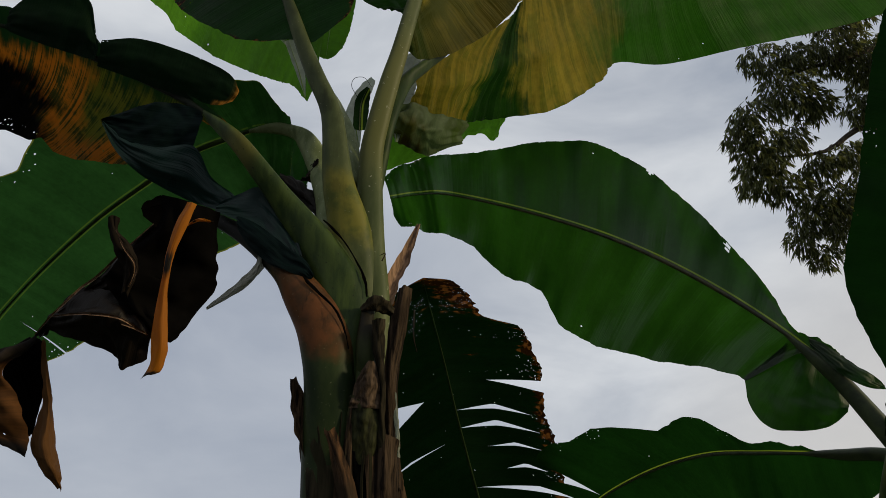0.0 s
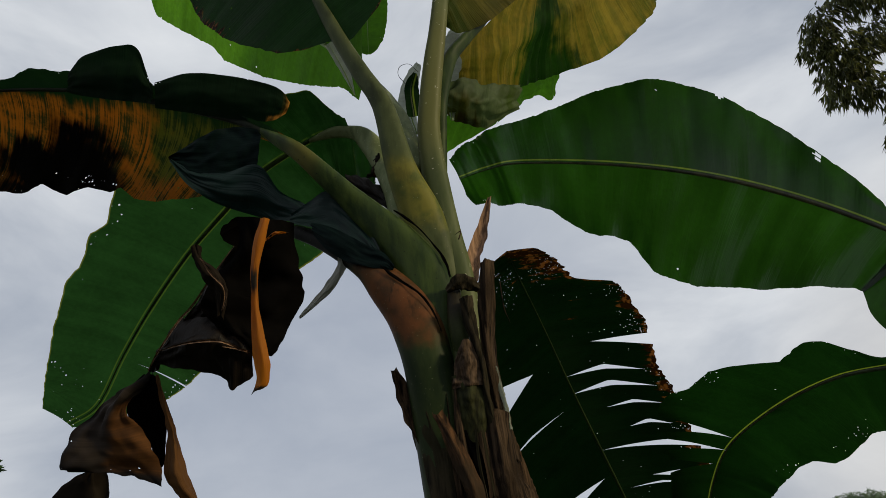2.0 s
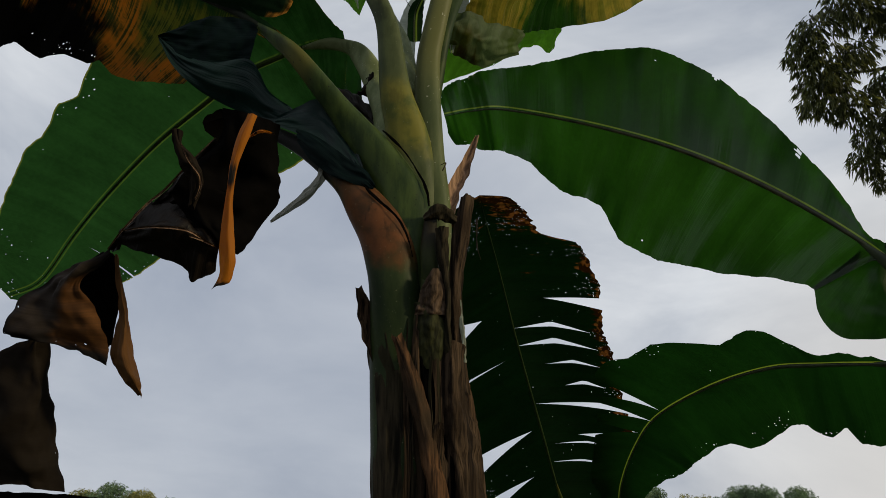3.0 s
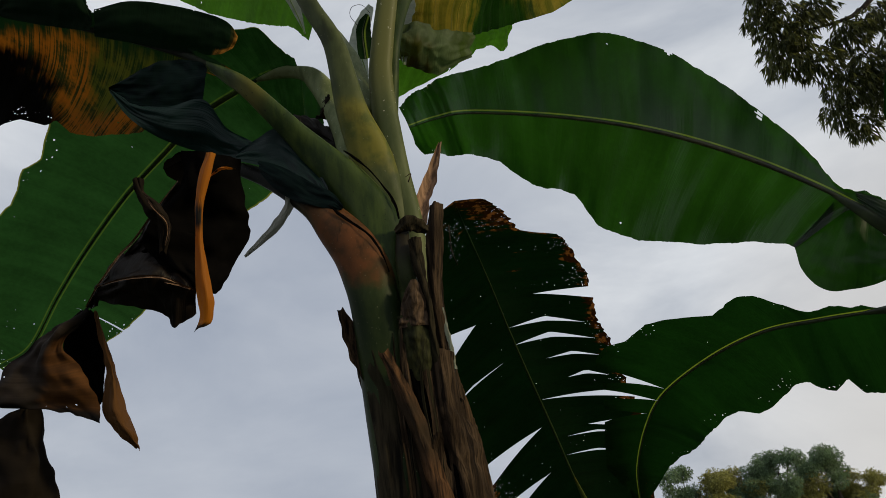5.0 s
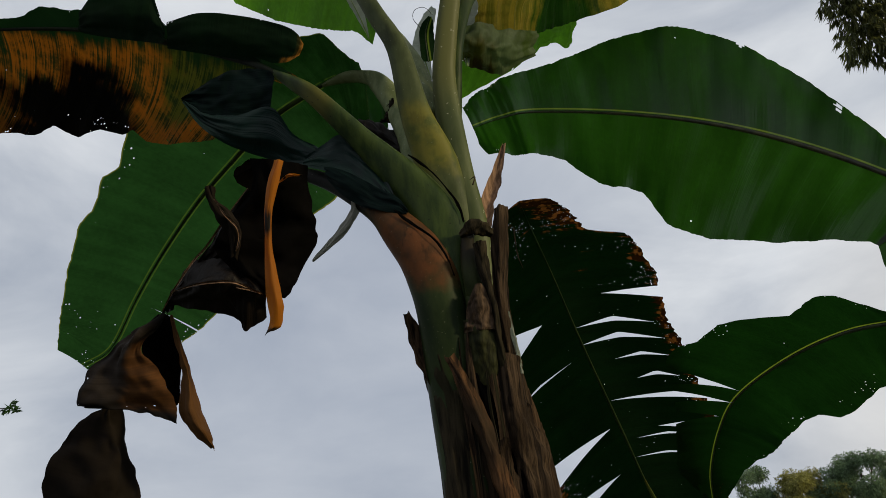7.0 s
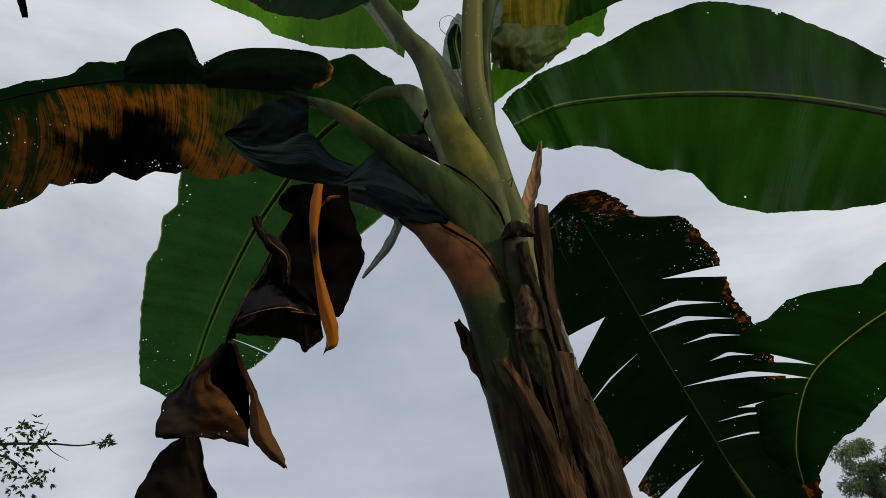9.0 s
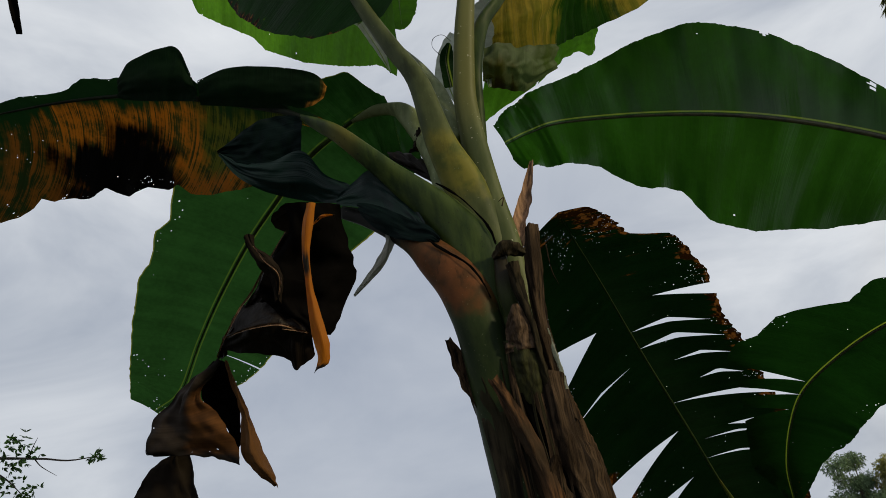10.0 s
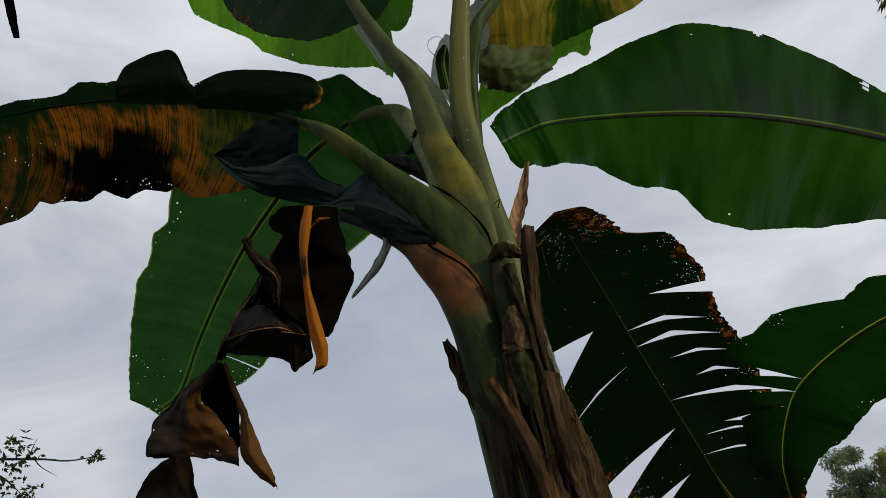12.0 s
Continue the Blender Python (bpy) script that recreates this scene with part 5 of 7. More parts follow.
banana_leaf(
    plant_a,
    [(-0.237, 1.7, 2.921), (-0.238, 1.7, 3.016), (-0.221, 1.7, 3.079)],
    (0.08, -0.54, -0.84),
    [0.02, 0.02, 0.021, 0.021, 0.022, 0.022, 0.023, 0.024, 0.024, 0.025, 0.025, 0.025, 0.025, 0.024, 0.023, 0.022, 0.021, 0.02, 0.018, 0.016, 0.015, 0.013, 0.012, 0.011, 0.006],
    [0.019, 0.019, 0.019, 0.019, 0.018, 0.018, 0.018, 0.018, 0.017, 0.017, 0.017, 0.018, 0.019, 0.018, 0.017, 0.016, 0.015, 0.014, 0.012, 0.01, 0.009, 0.007, 0.006, 0.005, 0.004],
    mat=leaf_deep, holes=0.0, rib=0.002, sweep=(0.12, 0.12), seed=22,
    label="small dark blade",
    ribmat=rib_dark,
)
banana_leaf(
    plant_a,
    [(-0.378, 1.602, 2.956), (-0.403, 1.599, 3.046), (-0.441, 1.586, 3.152)],
    (0.13, -0.51, -0.85),
    [0.002, 0.002, 0.003, 0.004, 0.005, 0.007, 0.008, 0.009, 0.011, 0.013, 0.015, 0.016, 0.016, 0.016, 0.017, 0.017, 0.017, 0.018, 0.018, 0.018, 0.018, 0.016, 0.015, 0.013, 0.012],
    [0.001, 0.001, 0.001, 0.002, 0.002, 0.003, 0.004, 0.005, 0.006, 0.007, 0.008, 0.009, 0.009, 0.01, 0.01, 0.011, 0.011, 0.011, 0.011, 0.011, 0.012, 0.012, 0.012, 0.012, 0.012],
    mat=leaf_white, holes=0.0, rib=0.002, sweep=(0.12, 0.12), seed=23,
    label="pale folded blade edge",
)
part("leaf", sheet_mesh(
    [[(-0.603, 1.35, 2.477), (-0.537, 1.343, 2.456), (-0.48, 1.402, 2.462)],
     [(-0.614, 1.38, 2.421), (-0.546, 1.365, 2.394), (-0.485, 1.448, 2.402)],
     [(-0.662, 1.389, 2.364), (-0.576, 1.413, 2.353), (-0.487, 1.464, 2.351)],
     [(-0.685, 1.395, 2.331), (-0.583, 1.411, 2.304), (-0.497, 1.498, 2.324)],
     [(-0.704, 1.402, 2.297), (-0.607, 1.44, 2.273), (-0.526, 1.492, 2.263)],
     [(-0.664, 1.438, 2.243), (-0.598, 1.443, 2.224), (-0.545, 1.488, 2.229)],
     [(-0.622, 1.476, 2.204), (-0.592, 1.471, 2.192), (-0.574, 1.489, 2.196)]], seed=24, crinkle=0.022, rag=0.05, steps=50), dead_black, plant_a, "black withered blade hanging in folds")
part("leaf", sheet_mesh(
    [[(-0.759, 1.442, 2.306), (-0.826, 1.457, 2.241), (-0.847, 1.48, 2.219)],
     [(-0.703, 1.436, 2.293), (-0.74, 1.421, 2.23), (-0.767, 1.489, 2.193)],
     [(-0.661, 1.448, 2.276), (-0.679, 1.425, 2.226), (-0.7, 1.51, 2.17)],
     [(-0.636, 1.465, 2.253), (-0.641, 1.444, 2.215), (-0.677, 1.517, 2.137)],
     [(-0.62, 1.478, 2.228), (-0.614, 1.475, 2.201), (-0.627, 1.514, 2.164)]], seed=25, crinkle=0.014, rag=0.06, steps=60, across=30), dead_sheen, plant_a, "grey-black withered blade with a folded edge")
part("leaf", sheet_mesh(
    [[(-0.627, 1.404, 2.434), (-0.579, 1.408, 2.424)],
     [(-0.69, 1.419, 2.373), (-0.652, 1.427, 2.351)],
     [(-0.727, 1.434, 2.332), (-0.68, 1.447, 2.309)],
     [(-0.766, 1.443, 2.295), (-0.716, 1.459, 2.295)],
     [(-0.833, 1.468, 2.238), (-0.81, 1.469, 2.238)],
     [(-0.874, 1.503, 2.213), (-0.849, 1.506, 2.213)]], seed=124, crinkle=0.012, rag=0.06), dead_sheen, plant_a)
part("leaf", sheet_mesh(
    [[(-0.9, 1.524, 2.212), (-0.896, 1.547, 2.224), (-0.867, 1.532, 2.213)],
     [(-0.94, 1.537, 2.147), (-0.928, 1.588, 2.163), (-0.869, 1.566, 2.155)],
     [(-0.92, 1.581, 2.094), (-0.916, 1.626, 2.112), (-0.866, 1.586, 2.103)],
     [(-0.891, 1.61, 2.014), (-0.895, 1.627, 2.031), (-0.874, 1.604, 2.03)]], seed=26, crinkle=0.008), dead_black, plant_a)
part("leaf", sheet_mesh(
    [[(-0.886, 1.508, 2.212), (-0.865, 1.499, 2.207), (-0.861, 1.514, 2.207)],
     [(-0.938, 1.51, 2.186), (-0.904, 1.489, 2.169), (-0.893, 1.504, 2.181)],
     [(-1.001, 1.518, 2.154), (-0.949, 1.497, 2.134), (-0.918, 1.505, 2.135)],
     [(-1.063, 1.524, 2.117), (-0.972, 1.509, 2.091), (-0.893, 1.521, 2.101)],
     [(-1.085, 1.535, 2.076), (-0.977, 1.53, 2.056), (-0.867, 1.54, 2.055)],
     [(-1.092, 1.541, 2.038), (-0.981, 1.548, 2.027), (-0.85, 1.554, 2.003)],
     [(-1.077, 1.541, 2.031), (-0.949, 1.563, 2.008), (-0.847, 1.553, 1.966)]], seed=27, crinkle=0.018, rag=0.04, steps=60, across=40), dead_brown, plant_a, "withered brown blade folded over, its lower edge ragged")
part("leaf", sheet_mesh(
    [[(-0.861, 1.513, 2.209), (-0.852, 1.507, 2.206), (-0.855, 1.518, 2.206)],
     [(-0.862, 1.549, 2.146), (-0.841, 1.529, 2.137), (-0.849, 1.56, 2.14)],
     [(-0.86, 1.573, 2.082), (-0.827, 1.548, 2.07), (-0.835, 1.59, 2.073)],
     [(-0.869, 1.587, 2.013), (-0.822, 1.559, 2), (-0.822, 1.616, 2.007)],
     [(-0.847, 1.602, 1.962), (-0.807, 1.58, 1.952), (-0.805, 1.628, 1.95)],
     [(-0.804, 1.624, 1.921), (-0.795, 1.618, 1.918), (-0.795, 1.63, 1.915)]], seed=28, crinkle=0.008, pleat=0.004, rag=0.08, steps=50), dead_tan, plant_a, "tan dry pleated blade end")
banana_leaf(
    plant_a,
    [(-0.571, 1.404, 2.484), (-0.611, 1.395, 2.482), (-0.655, 1.393, 2.464)],
    (0.28, -0.57, -0.78),
    [0.012, 0.012, 0.012, 0.012, 0.013, 0.013, 0.013, 0.014, 0.014, 0.015, 0.016, 0.018, 0.02, 0.019, 0.018, 0.017, 0.016, 0.016, 0.015, 0.014, 0.011, 0.009, 0.006, 0.004, 0.003],
    [0.039, 0.039, 0.039, 0.039, 0.042, 0.044, 0.047, 0.049, 0.051, 0.053, 0.054, 0.054, 0.054, 0.054, 0.054, 0.055, 0.052, 0.047, 0.042, 0.037, 0.033, 0.027, 0.022, 0.018, 0.015],
    mat=dead_black, holes=0.0, rag=0.01, rib=0.002, sweep=(0.12, 0.12), seed=29,
    ribmat=dead_black,
)
part("leaf", sheet_mesh(
    [[(-1.075, 1.612, 2.045), (-1.051, 1.603, 2.045), (-1.045, 1.627, 2.058)],
     [(-1.134, 1.617, 2.015), (-1.055, 1.618, 1.982), (-1.054, 1.661, 2.006)],
     [(-1.203, 1.63, 1.972), (-1.053, 1.623, 1.917), (-1.05, 1.691, 1.945)],
     [(-1.251, 1.662, 1.9), (-1.069, 1.639, 1.842), (-1.036, 1.725, 1.879)],
     [(-1.261, 1.696, 1.807), (-1.077, 1.668, 1.78), (-1.02, 1.759, 1.799)],
     [(-1.204, 1.744, 1.752), (-1.073, 1.712, 1.735), (-1.005, 1.775, 1.73)]], seed=30, crinkle=0.02, rag=0.05, steps=50), dead_grey, plant_a, "grey-black dry blade hanging below the brown one")
banana_leaf(
    plant_a,
    [(-0.84, 2.371, 1.624), (-1.057, 2.337, 1.688), (-1.256, 2.316, 1.721), (-1.554, 2.302, 1.73)],
    (0.38, -0.76, -0.52),
    [0.047, 0.047, 0.047, 0.047, 0.047, 0.047, 0.047, 0.047, 0.048, 0.051, 0.053, 0.057, 0.059, 0.058, 0.057, 0.058, 0.059, 0.059, 0.06, 0.061, 0.061, 0.062, 0.063, 0.063, 0.063],
    [0.069, 0.069, 0.069, 0.075, 0.082, 0.09, 0.097, 0.105, 0.113, 0.119, 0.126, 0.131, 0.136, 0.14, 0.143, 0.144, 0.142, 0.139, 0.134, 0.129, 0.124, 0.12, 0.115, 0.112, 0.112],
    mat=dead_black, holes=0.0, sweep=(0.12, 0.12), seed=31,
    ribmat=dead_black,
)

# ---- dry sheaths and strips on the main stem ----
VIEW = (0.1, -0.9, -0.4)
part("leaf_sheath", tube_mesh([(-0.176, 1.55, 1.422), (-0.193, 1.54, 1.6), (-0.209, 1.53, 1.785), (-0.22, 1.52, 1.94), (-0.225, 1.5, 2.042), (-0.23, 1.485, 2.119), (-0.239, 1.48, 2.177), (-0.26, 1.475, 2.236), (-0.302, 1.475, 2.301), (-0.345, 1.48, 2.359), (-0.406, 1.49, 2.419), (-0.465, 1.5, 2.469), (-0.524, 1.51, 2.508)], [0.062, 0.062, 0.06, 0.058, 0.055, 0.054, 0.056, 0.053, 0.044, 0.031, 0.024, 0.02, 0.016], 70, 22, 0.8, VIEW), sheath_material("sheath_rust", 2.172, 2.36, above=(0.006, 0.006, 0.005)), plant_a, "green sheath with a rust-coloured patch")
part("dry_sheath", tube_mesh([(-0.176, 1.55, 1.422), (-0.193, 1.54, 1.6), (-0.209, 1.53, 1.785), (-0.22, 1.52, 1.94), (-0.225, 1.5, 2.042), (-0.23, 1.485, 2.119), (-0.239, 1.48, 2.177), (-0.26, 1.475, 2.236), (-0.302, 1.475, 2.301), (-0.345, 1.48, 2.359), (-0.406, 1.49, 2.419), (-0.465, 1.5, 2.469), (-0.524, 1.51, 2.508)][:4], [0.064, 0.064, 0.062, 0.056], 40, 26, 0.8, VIEW, lump=0.12), sheath_dark, plant_a, "dark papery sheath round the lower stem")
part("dry_strip", sheet_mesh(
    [[(-0.528, 1.311, 2.434), (-0.514, 1.307, 2.43), (-0.508, 1.321, 2.433)],
     [(-0.55, 1.327, 2.392), (-0.532, 1.32, 2.386), (-0.526, 1.339, 2.39)],
     [(-0.567, 1.356, 2.34), (-0.553, 1.347, 2.335), (-0.55, 1.362, 2.343)],
     [(-0.578, 1.386, 2.287), (-0.565, 1.376, 2.282), (-0.563, 1.391, 2.29)],
     [(-0.592, 1.417, 2.234), (-0.572, 1.406, 2.227), (-0.564, 1.424, 2.234)],
     [(-0.601, 1.449, 2.179), (-0.575, 1.435, 2.171), (-0.563, 1.456, 2.175)],
     [(-0.605, 1.474, 2.14), (-0.585, 1.463, 2.132), (-0.574, 1.48, 2.132)],
     [(-0.619, 1.479, 2.108), (-0.605, 1.473, 2.115), (-0.586, 1.478, 2.121)]], seed=2, crinkle=0.003, rag=0.12, steps=70, across=14), strip_orange, plant_a, "orange dry strip hanging from the old stalk")
part("dry_strip", ribbon_mesh([(-0.536, 1.343, 2.394), (-0.507, 1.342, 2.409), (-0.478, 1.35, 2.408)], [0.004, 0.007, 0.003], VIEW, curl=0.5, seed=9), strip_orange, plant_a)
part("dry_strip", sheet_mesh(
    [[(-0.409, 1.475, 2.404), (-0.397, 1.469, 2.4), (-0.394, 1.485, 2.395)],
     [(-0.422, 1.486, 2.375), (-0.409, 1.478, 2.365), (-0.404, 1.495, 2.37)],
     [(-0.448, 1.501, 2.353), (-0.434, 1.495, 2.34), (-0.427, 1.511, 2.348)],
     [(-0.485, 1.514, 2.324), (-0.475, 1.511, 2.314), (-0.469, 1.522, 2.32)],
     [(-0.525, 1.526, 2.292), (-0.523, 1.528, 2.289), (-0.521, 1.529, 2.289)]], seed=404, crinkle=0.006, rag=0.04), grey_dry, plant_a, "thin grey dry strip")
part("dry_strip", ribbon_mesh([(-1.386, 1.223, 3.511), (-1.392, 1.274, 3.404), (-1.397, 1.303, 3.343), (-1.4, 1.325, 3.298)], [0.03, 0.03, 0.028, 0.02], VIEW, curl=0.6, seed=5), dead_black, plant_a)
part("dry_strip", ribbon_mesh([(-0.13, 1.58, 2.321), (-0.119, 1.62, 2.408), (-0.092, 1.65, 2.495), (-0.062, 1.67, 2.594)], [0.03, 0.034, 0.028, 0.008], VIEW, curl=0.8, seed=6, crinkle=0.006), sheath_tan, plant_a, "tan pointed dry sheath")
part("dry_strip", ribbon_mesh([(-0.241, 1.5, 1.923), (-0.274, 1.5, 2.023), (-0.307, 1.5, 2.12)], [0.02, 0.04, 0.014], VIEW, curl=0.8, seed=8), sheath_dry, plant_a)
part("dry_strip", ribbon_mesh([(-0.17, 1.44, 2.251), (-0.136, 1.43, 2.26), (-0.102, 1.46, 2.253)], [0.012, 0.036, 0.02], VIEW, curl=-0.5, seed=13, crinkle=0.004, across=16), sheath_dark, plant_a)
part("young_shoot", tube_mesh([(-0.15, 1.5, 2.0), (-0.156, 1.475, 2.06), (-0.158, 1.468, 2.141), (-0.158, 1.48, 2.238)], [0.012, 0.018, 0.018, 0.012], 24, 14, 0.8, VIEW), stem_green, plant_a)
part("leaf_sheath", tube_mesh([(-0.151, 1.54, 2.068), (-0.153, 1.47, 2.118), (-0.158, 1.45, 2.185), (-0.156, 1.46, 2.268)], [0.026, 0.02, 0.018, 0.013], 20, 14, 0.8, VIEW), stem_green, plant_a)
part("sheath_edge", sheet_mesh(
    [[(-0.272, 1.465, 2.484), (-0.27, 1.462, 2.483), (-0.27, 1.464, 2.486)],
     [(-0.244, 1.464, 2.451), (-0.241, 1.46, 2.452), (-0.238, 1.462, 2.457)],
     [(-0.218, 1.46, 2.417), (-0.214, 1.457, 2.418), (-0.212, 1.459, 2.422)],
     [(-0.19, 1.467, 2.373), (-0.186, 1.464, 2.374), (-0.183, 1.466, 2.377)],
     [(-0.175, 1.466, 2.343), (-0.171, 1.463, 2.343), (-0.167, 1.466, 2.346)],
     [(-0.17, 1.467, 2.32), (-0.165, 1.465, 2.319), (-0.162, 1.468, 2.321)],
     [(-0.165, 1.468, 2.294), (-0.163, 1.465, 2.292), (-0.162, 1.468, 2.294)]], seed=501, crinkle=0.004, rag=0.5, fine=40.0, across=8), dead_black, plant_a, "dark dried margin of the sheath")
part("sheath_edge", sheet_mesh(
    [[(-0.308, 1.443, 2.338), (-0.306, 1.44, 2.338), (-0.306, 1.442, 2.34)],
     [(-0.285, 1.439, 2.311), (-0.283, 1.436, 2.312), (-0.281, 1.438, 2.315)],
     [(-0.259, 1.437, 2.283), (-0.257, 1.434, 2.284), (-0.255, 1.436, 2.287)],
     [(-0.235, 1.434, 2.257), (-0.232, 1.431, 2.258), (-0.231, 1.433, 2.261)],
     [(-0.219, 1.436, 2.236), (-0.215, 1.434, 2.236), (-0.213, 1.436, 2.239)],
     [(-0.203, 1.444, 2.203), (-0.2, 1.441, 2.203), (-0.198, 1.444, 2.205)],
     [(-0.193, 1.449, 2.167), (-0.191, 1.447, 2.166), (-0.191, 1.449, 2.168)]], seed=502, crinkle=0.004, rag=0.5, fine=40.0, across=8), dead_black, plant_a, "dark dried margin of the sheath")
# tan ribbons put the silvery glint of the curled edges into colour
for pts in ([(-0.621, 1.391, 2.428), (-0.676, 1.4, 2.365), (-0.725, 1.414, 2.312), (-0.761, 1.425, 2.287), (-0.819, 1.451, 2.237), (-0.868, 1.494, 2.212)],
            [(-0.816, 1.443, 2.233), (-0.735, 1.412, 2.226), (-0.665, 1.412, 2.219), (-0.633, 1.433, 2.208), (-0.611, 1.471, 2.199)],
            [(-0.653, 1.3, 2.36), (-0.636, 1.321, 2.329), (-0.619, 1.342, 2.308), (-0.621, 1.358, 2.288), (-0.633, 1.369, 2.266)],
            [(-0.616, 1.461, 2.203), (-0.63, 1.436, 2.204), (-0.657, 1.421, 2.209)]):
    part("curled_edge", ribbon_mesh(pts, [0.002, 0.0055, 0.005, 0.003], VIEW, curl=1.2, crinkle=0.004, seed=33), sheath_tan, plant_a)
part("dry_strip", sheet_mesh(
    [[(-0.677, 1.3, 2.39), (-0.664, 1.299, 2.394), (-0.659, 1.31, 2.391)],
     [(-0.677, 1.314, 2.368), (-0.66, 1.31, 2.369), (-0.655, 1.325, 2.369)],
     [(-0.669, 1.334, 2.342), (-0.645, 1.325, 2.347), (-0.635, 1.348, 2.349)],
     [(-0.66, 1.351, 2.32), (-0.633, 1.338, 2.324), (-0.622, 1.364, 2.321)],
     [(-0.651, 1.368, 2.297), (-0.632, 1.359, 2.298), (-0.63, 1.383, 2.291)],
     [(-0.658, 1.395, 2.261), (-0.646, 1.387, 2.265), (-0.647, 1.403, 2.257)]], seed=303, crinkle=0.008, rag=0.05), dead_grey, plant_a, "grey-brown curled dry strip")
for pts in ([(-0.06, 1.5, 2.277), (-0.06, 1.5, 2.216), (-0.052, 1.5, 2.18)], [(-0.136, 1.5, 2.398), (-0.129, 1.5, 2.418), (-0.142, 1.5, 2.412)]):
    part("fibre", tube_mesh(pts, [0.0016, 0.0014, 0.0006], 16, 5), sheath_mid, plant_a)
part("tendril", tube_mesh([(-0.251, 1.7, 3.045), (-0.269, 1.7, 3.084), (-0.261, 1.7, 3.114), (-0.233, 1.7, 3.115), (-0.211, 1.7, 3.081)], [0.0009, 0.0008, 0.0006], 24, 6), dead_brown, plant_a)
part("dry_sheath", sheet_mesh(
    [[(-0.095, 1.48, 2.32), (-0.081, 1.464, 2.32), (-0.064, 1.49, 2.324)],
     [(-0.111, 1.485, 2.241), (-0.092, 1.462, 2.233), (-0.074, 1.497, 2.243)],
     [(-0.118, 1.486, 2.163), (-0.1, 1.468, 2.156), (-0.083, 1.501, 2.169)],
     [(-0.12, 1.496, 2.079), (-0.102, 1.478, 2.073), (-0.088, 1.512, 2.085)],
     [(-0.113, 1.515, 1.989), (-0.098, 1.497, 1.983), (-0.084, 1.528, 1.986)],
     [(-0.104, 1.526, 1.91), (-0.089, 1.507, 1.906), (-0.073, 1.539, 1.902)]], seed=207, crinkle=0.006, pleat=0.0, rag=0.05, steps=70, across=24), sheath_mid, plant_a, "tall torn strip of brown sheath")
part("dry_sheath", sheet_mesh(
    [[(-0.144, 1.426, 2.22), (-0.129, 1.411, 2.219), (-0.115, 1.435, 2.228)],
     [(-0.141, 1.438, 2.169), (-0.127, 1.426, 2.163), (-0.116, 1.452, 2.168)],
     [(-0.133, 1.451, 2.112), (-0.122, 1.438, 2.107), (-0.114, 1.464, 2.111)],
     [(-0.126, 1.466, 2.045), (-0.118, 1.457, 2.042), (-0.11, 1.478, 2.043)],
     [(-0.121, 1.484, 1.968), (-0.112, 1.475, 1.966), (-0.105, 1.49, 1.97)]], seed=208, crinkle=0.008, rag=0.06), sheath_dark, plant_a)
part("dry_sheath", sheet_mesh(
    [[(-0.147, 1.431, 2.133), (-0.141, 1.426, 2.134), (-0.135, 1.437, 2.133)],
     [(-0.164, 1.434, 2.108), (-0.144, 1.428, 2.11), (-0.126, 1.443, 2.109)],
     [(-0.175, 1.442, 2.085), (-0.148, 1.434, 2.086), (-0.122, 1.452, 2.085)],
     [(-0.181, 1.45, 2.061), (-0.149, 1.441, 2.06), (-0.118, 1.461, 2.06)],
     [(-0.186, 1.46, 2.046), (-0.149, 1.449, 2.044), (-0.116, 1.466, 2.045)]], seed=209, crinkle=0.006, pleat=0.003, rag=0.05, steps=50, across=30), sheath_paper, plant_a, "pale brown papery sheath tip")
part("dry_sheath", sheet_mesh(
    [[(-0.185, 1.454, 2.07), (-0.15, 1.445, 2.069), (-0.118, 1.463, 2.068)],
     [(-0.188, 1.464, 2.033), (-0.151, 1.45, 2.028), (-0.116, 1.471, 2.029)],
     [(-0.187, 1.47, 1.997), (-0.151, 1.46, 1.991), (-0.117, 1.477, 1.994)],
     [(-0.181, 1.483, 1.945), (-0.153, 1.476, 1.939), (-0.123, 1.488, 1.946)]], seed=210, crinkle=0.006, rag=0.02), sheath_young, plant_a, "dark green swelling of a young sheath")
part("dry_sheath", sheet_mesh(
    [[(-0.135, 1.495, 1.983), (-0.107, 1.471, 1.999), (-0.083, 1.518, 1.984)],
     [(-0.149, 1.494, 1.903), (-0.108, 1.469, 1.908), (-0.071, 1.542, 1.891)],
     [(-0.138, 1.506, 1.85), (-0.099, 1.478, 1.845), (-0.063, 1.548, 1.836)],
     [(-0.122, 1.506, 1.796), (-0.091, 1.485, 1.782), (-0.056, 1.556, 1.788)],
     [(-0.111, 1.51, 1.734), (-0.08, 1.488, 1.722), (-0.048, 1.559, 1.719)],
     [(-0.104, 1.512, 1.654), (-0.074, 1.489, 1.648), (-0.039, 1.565, 1.648)]], seed=211, crinkle=0.014, pleat=0.002, rag=0.05, steps=70, across=40), sheath_mid, plant_a, "brown papery sheath round the stem")
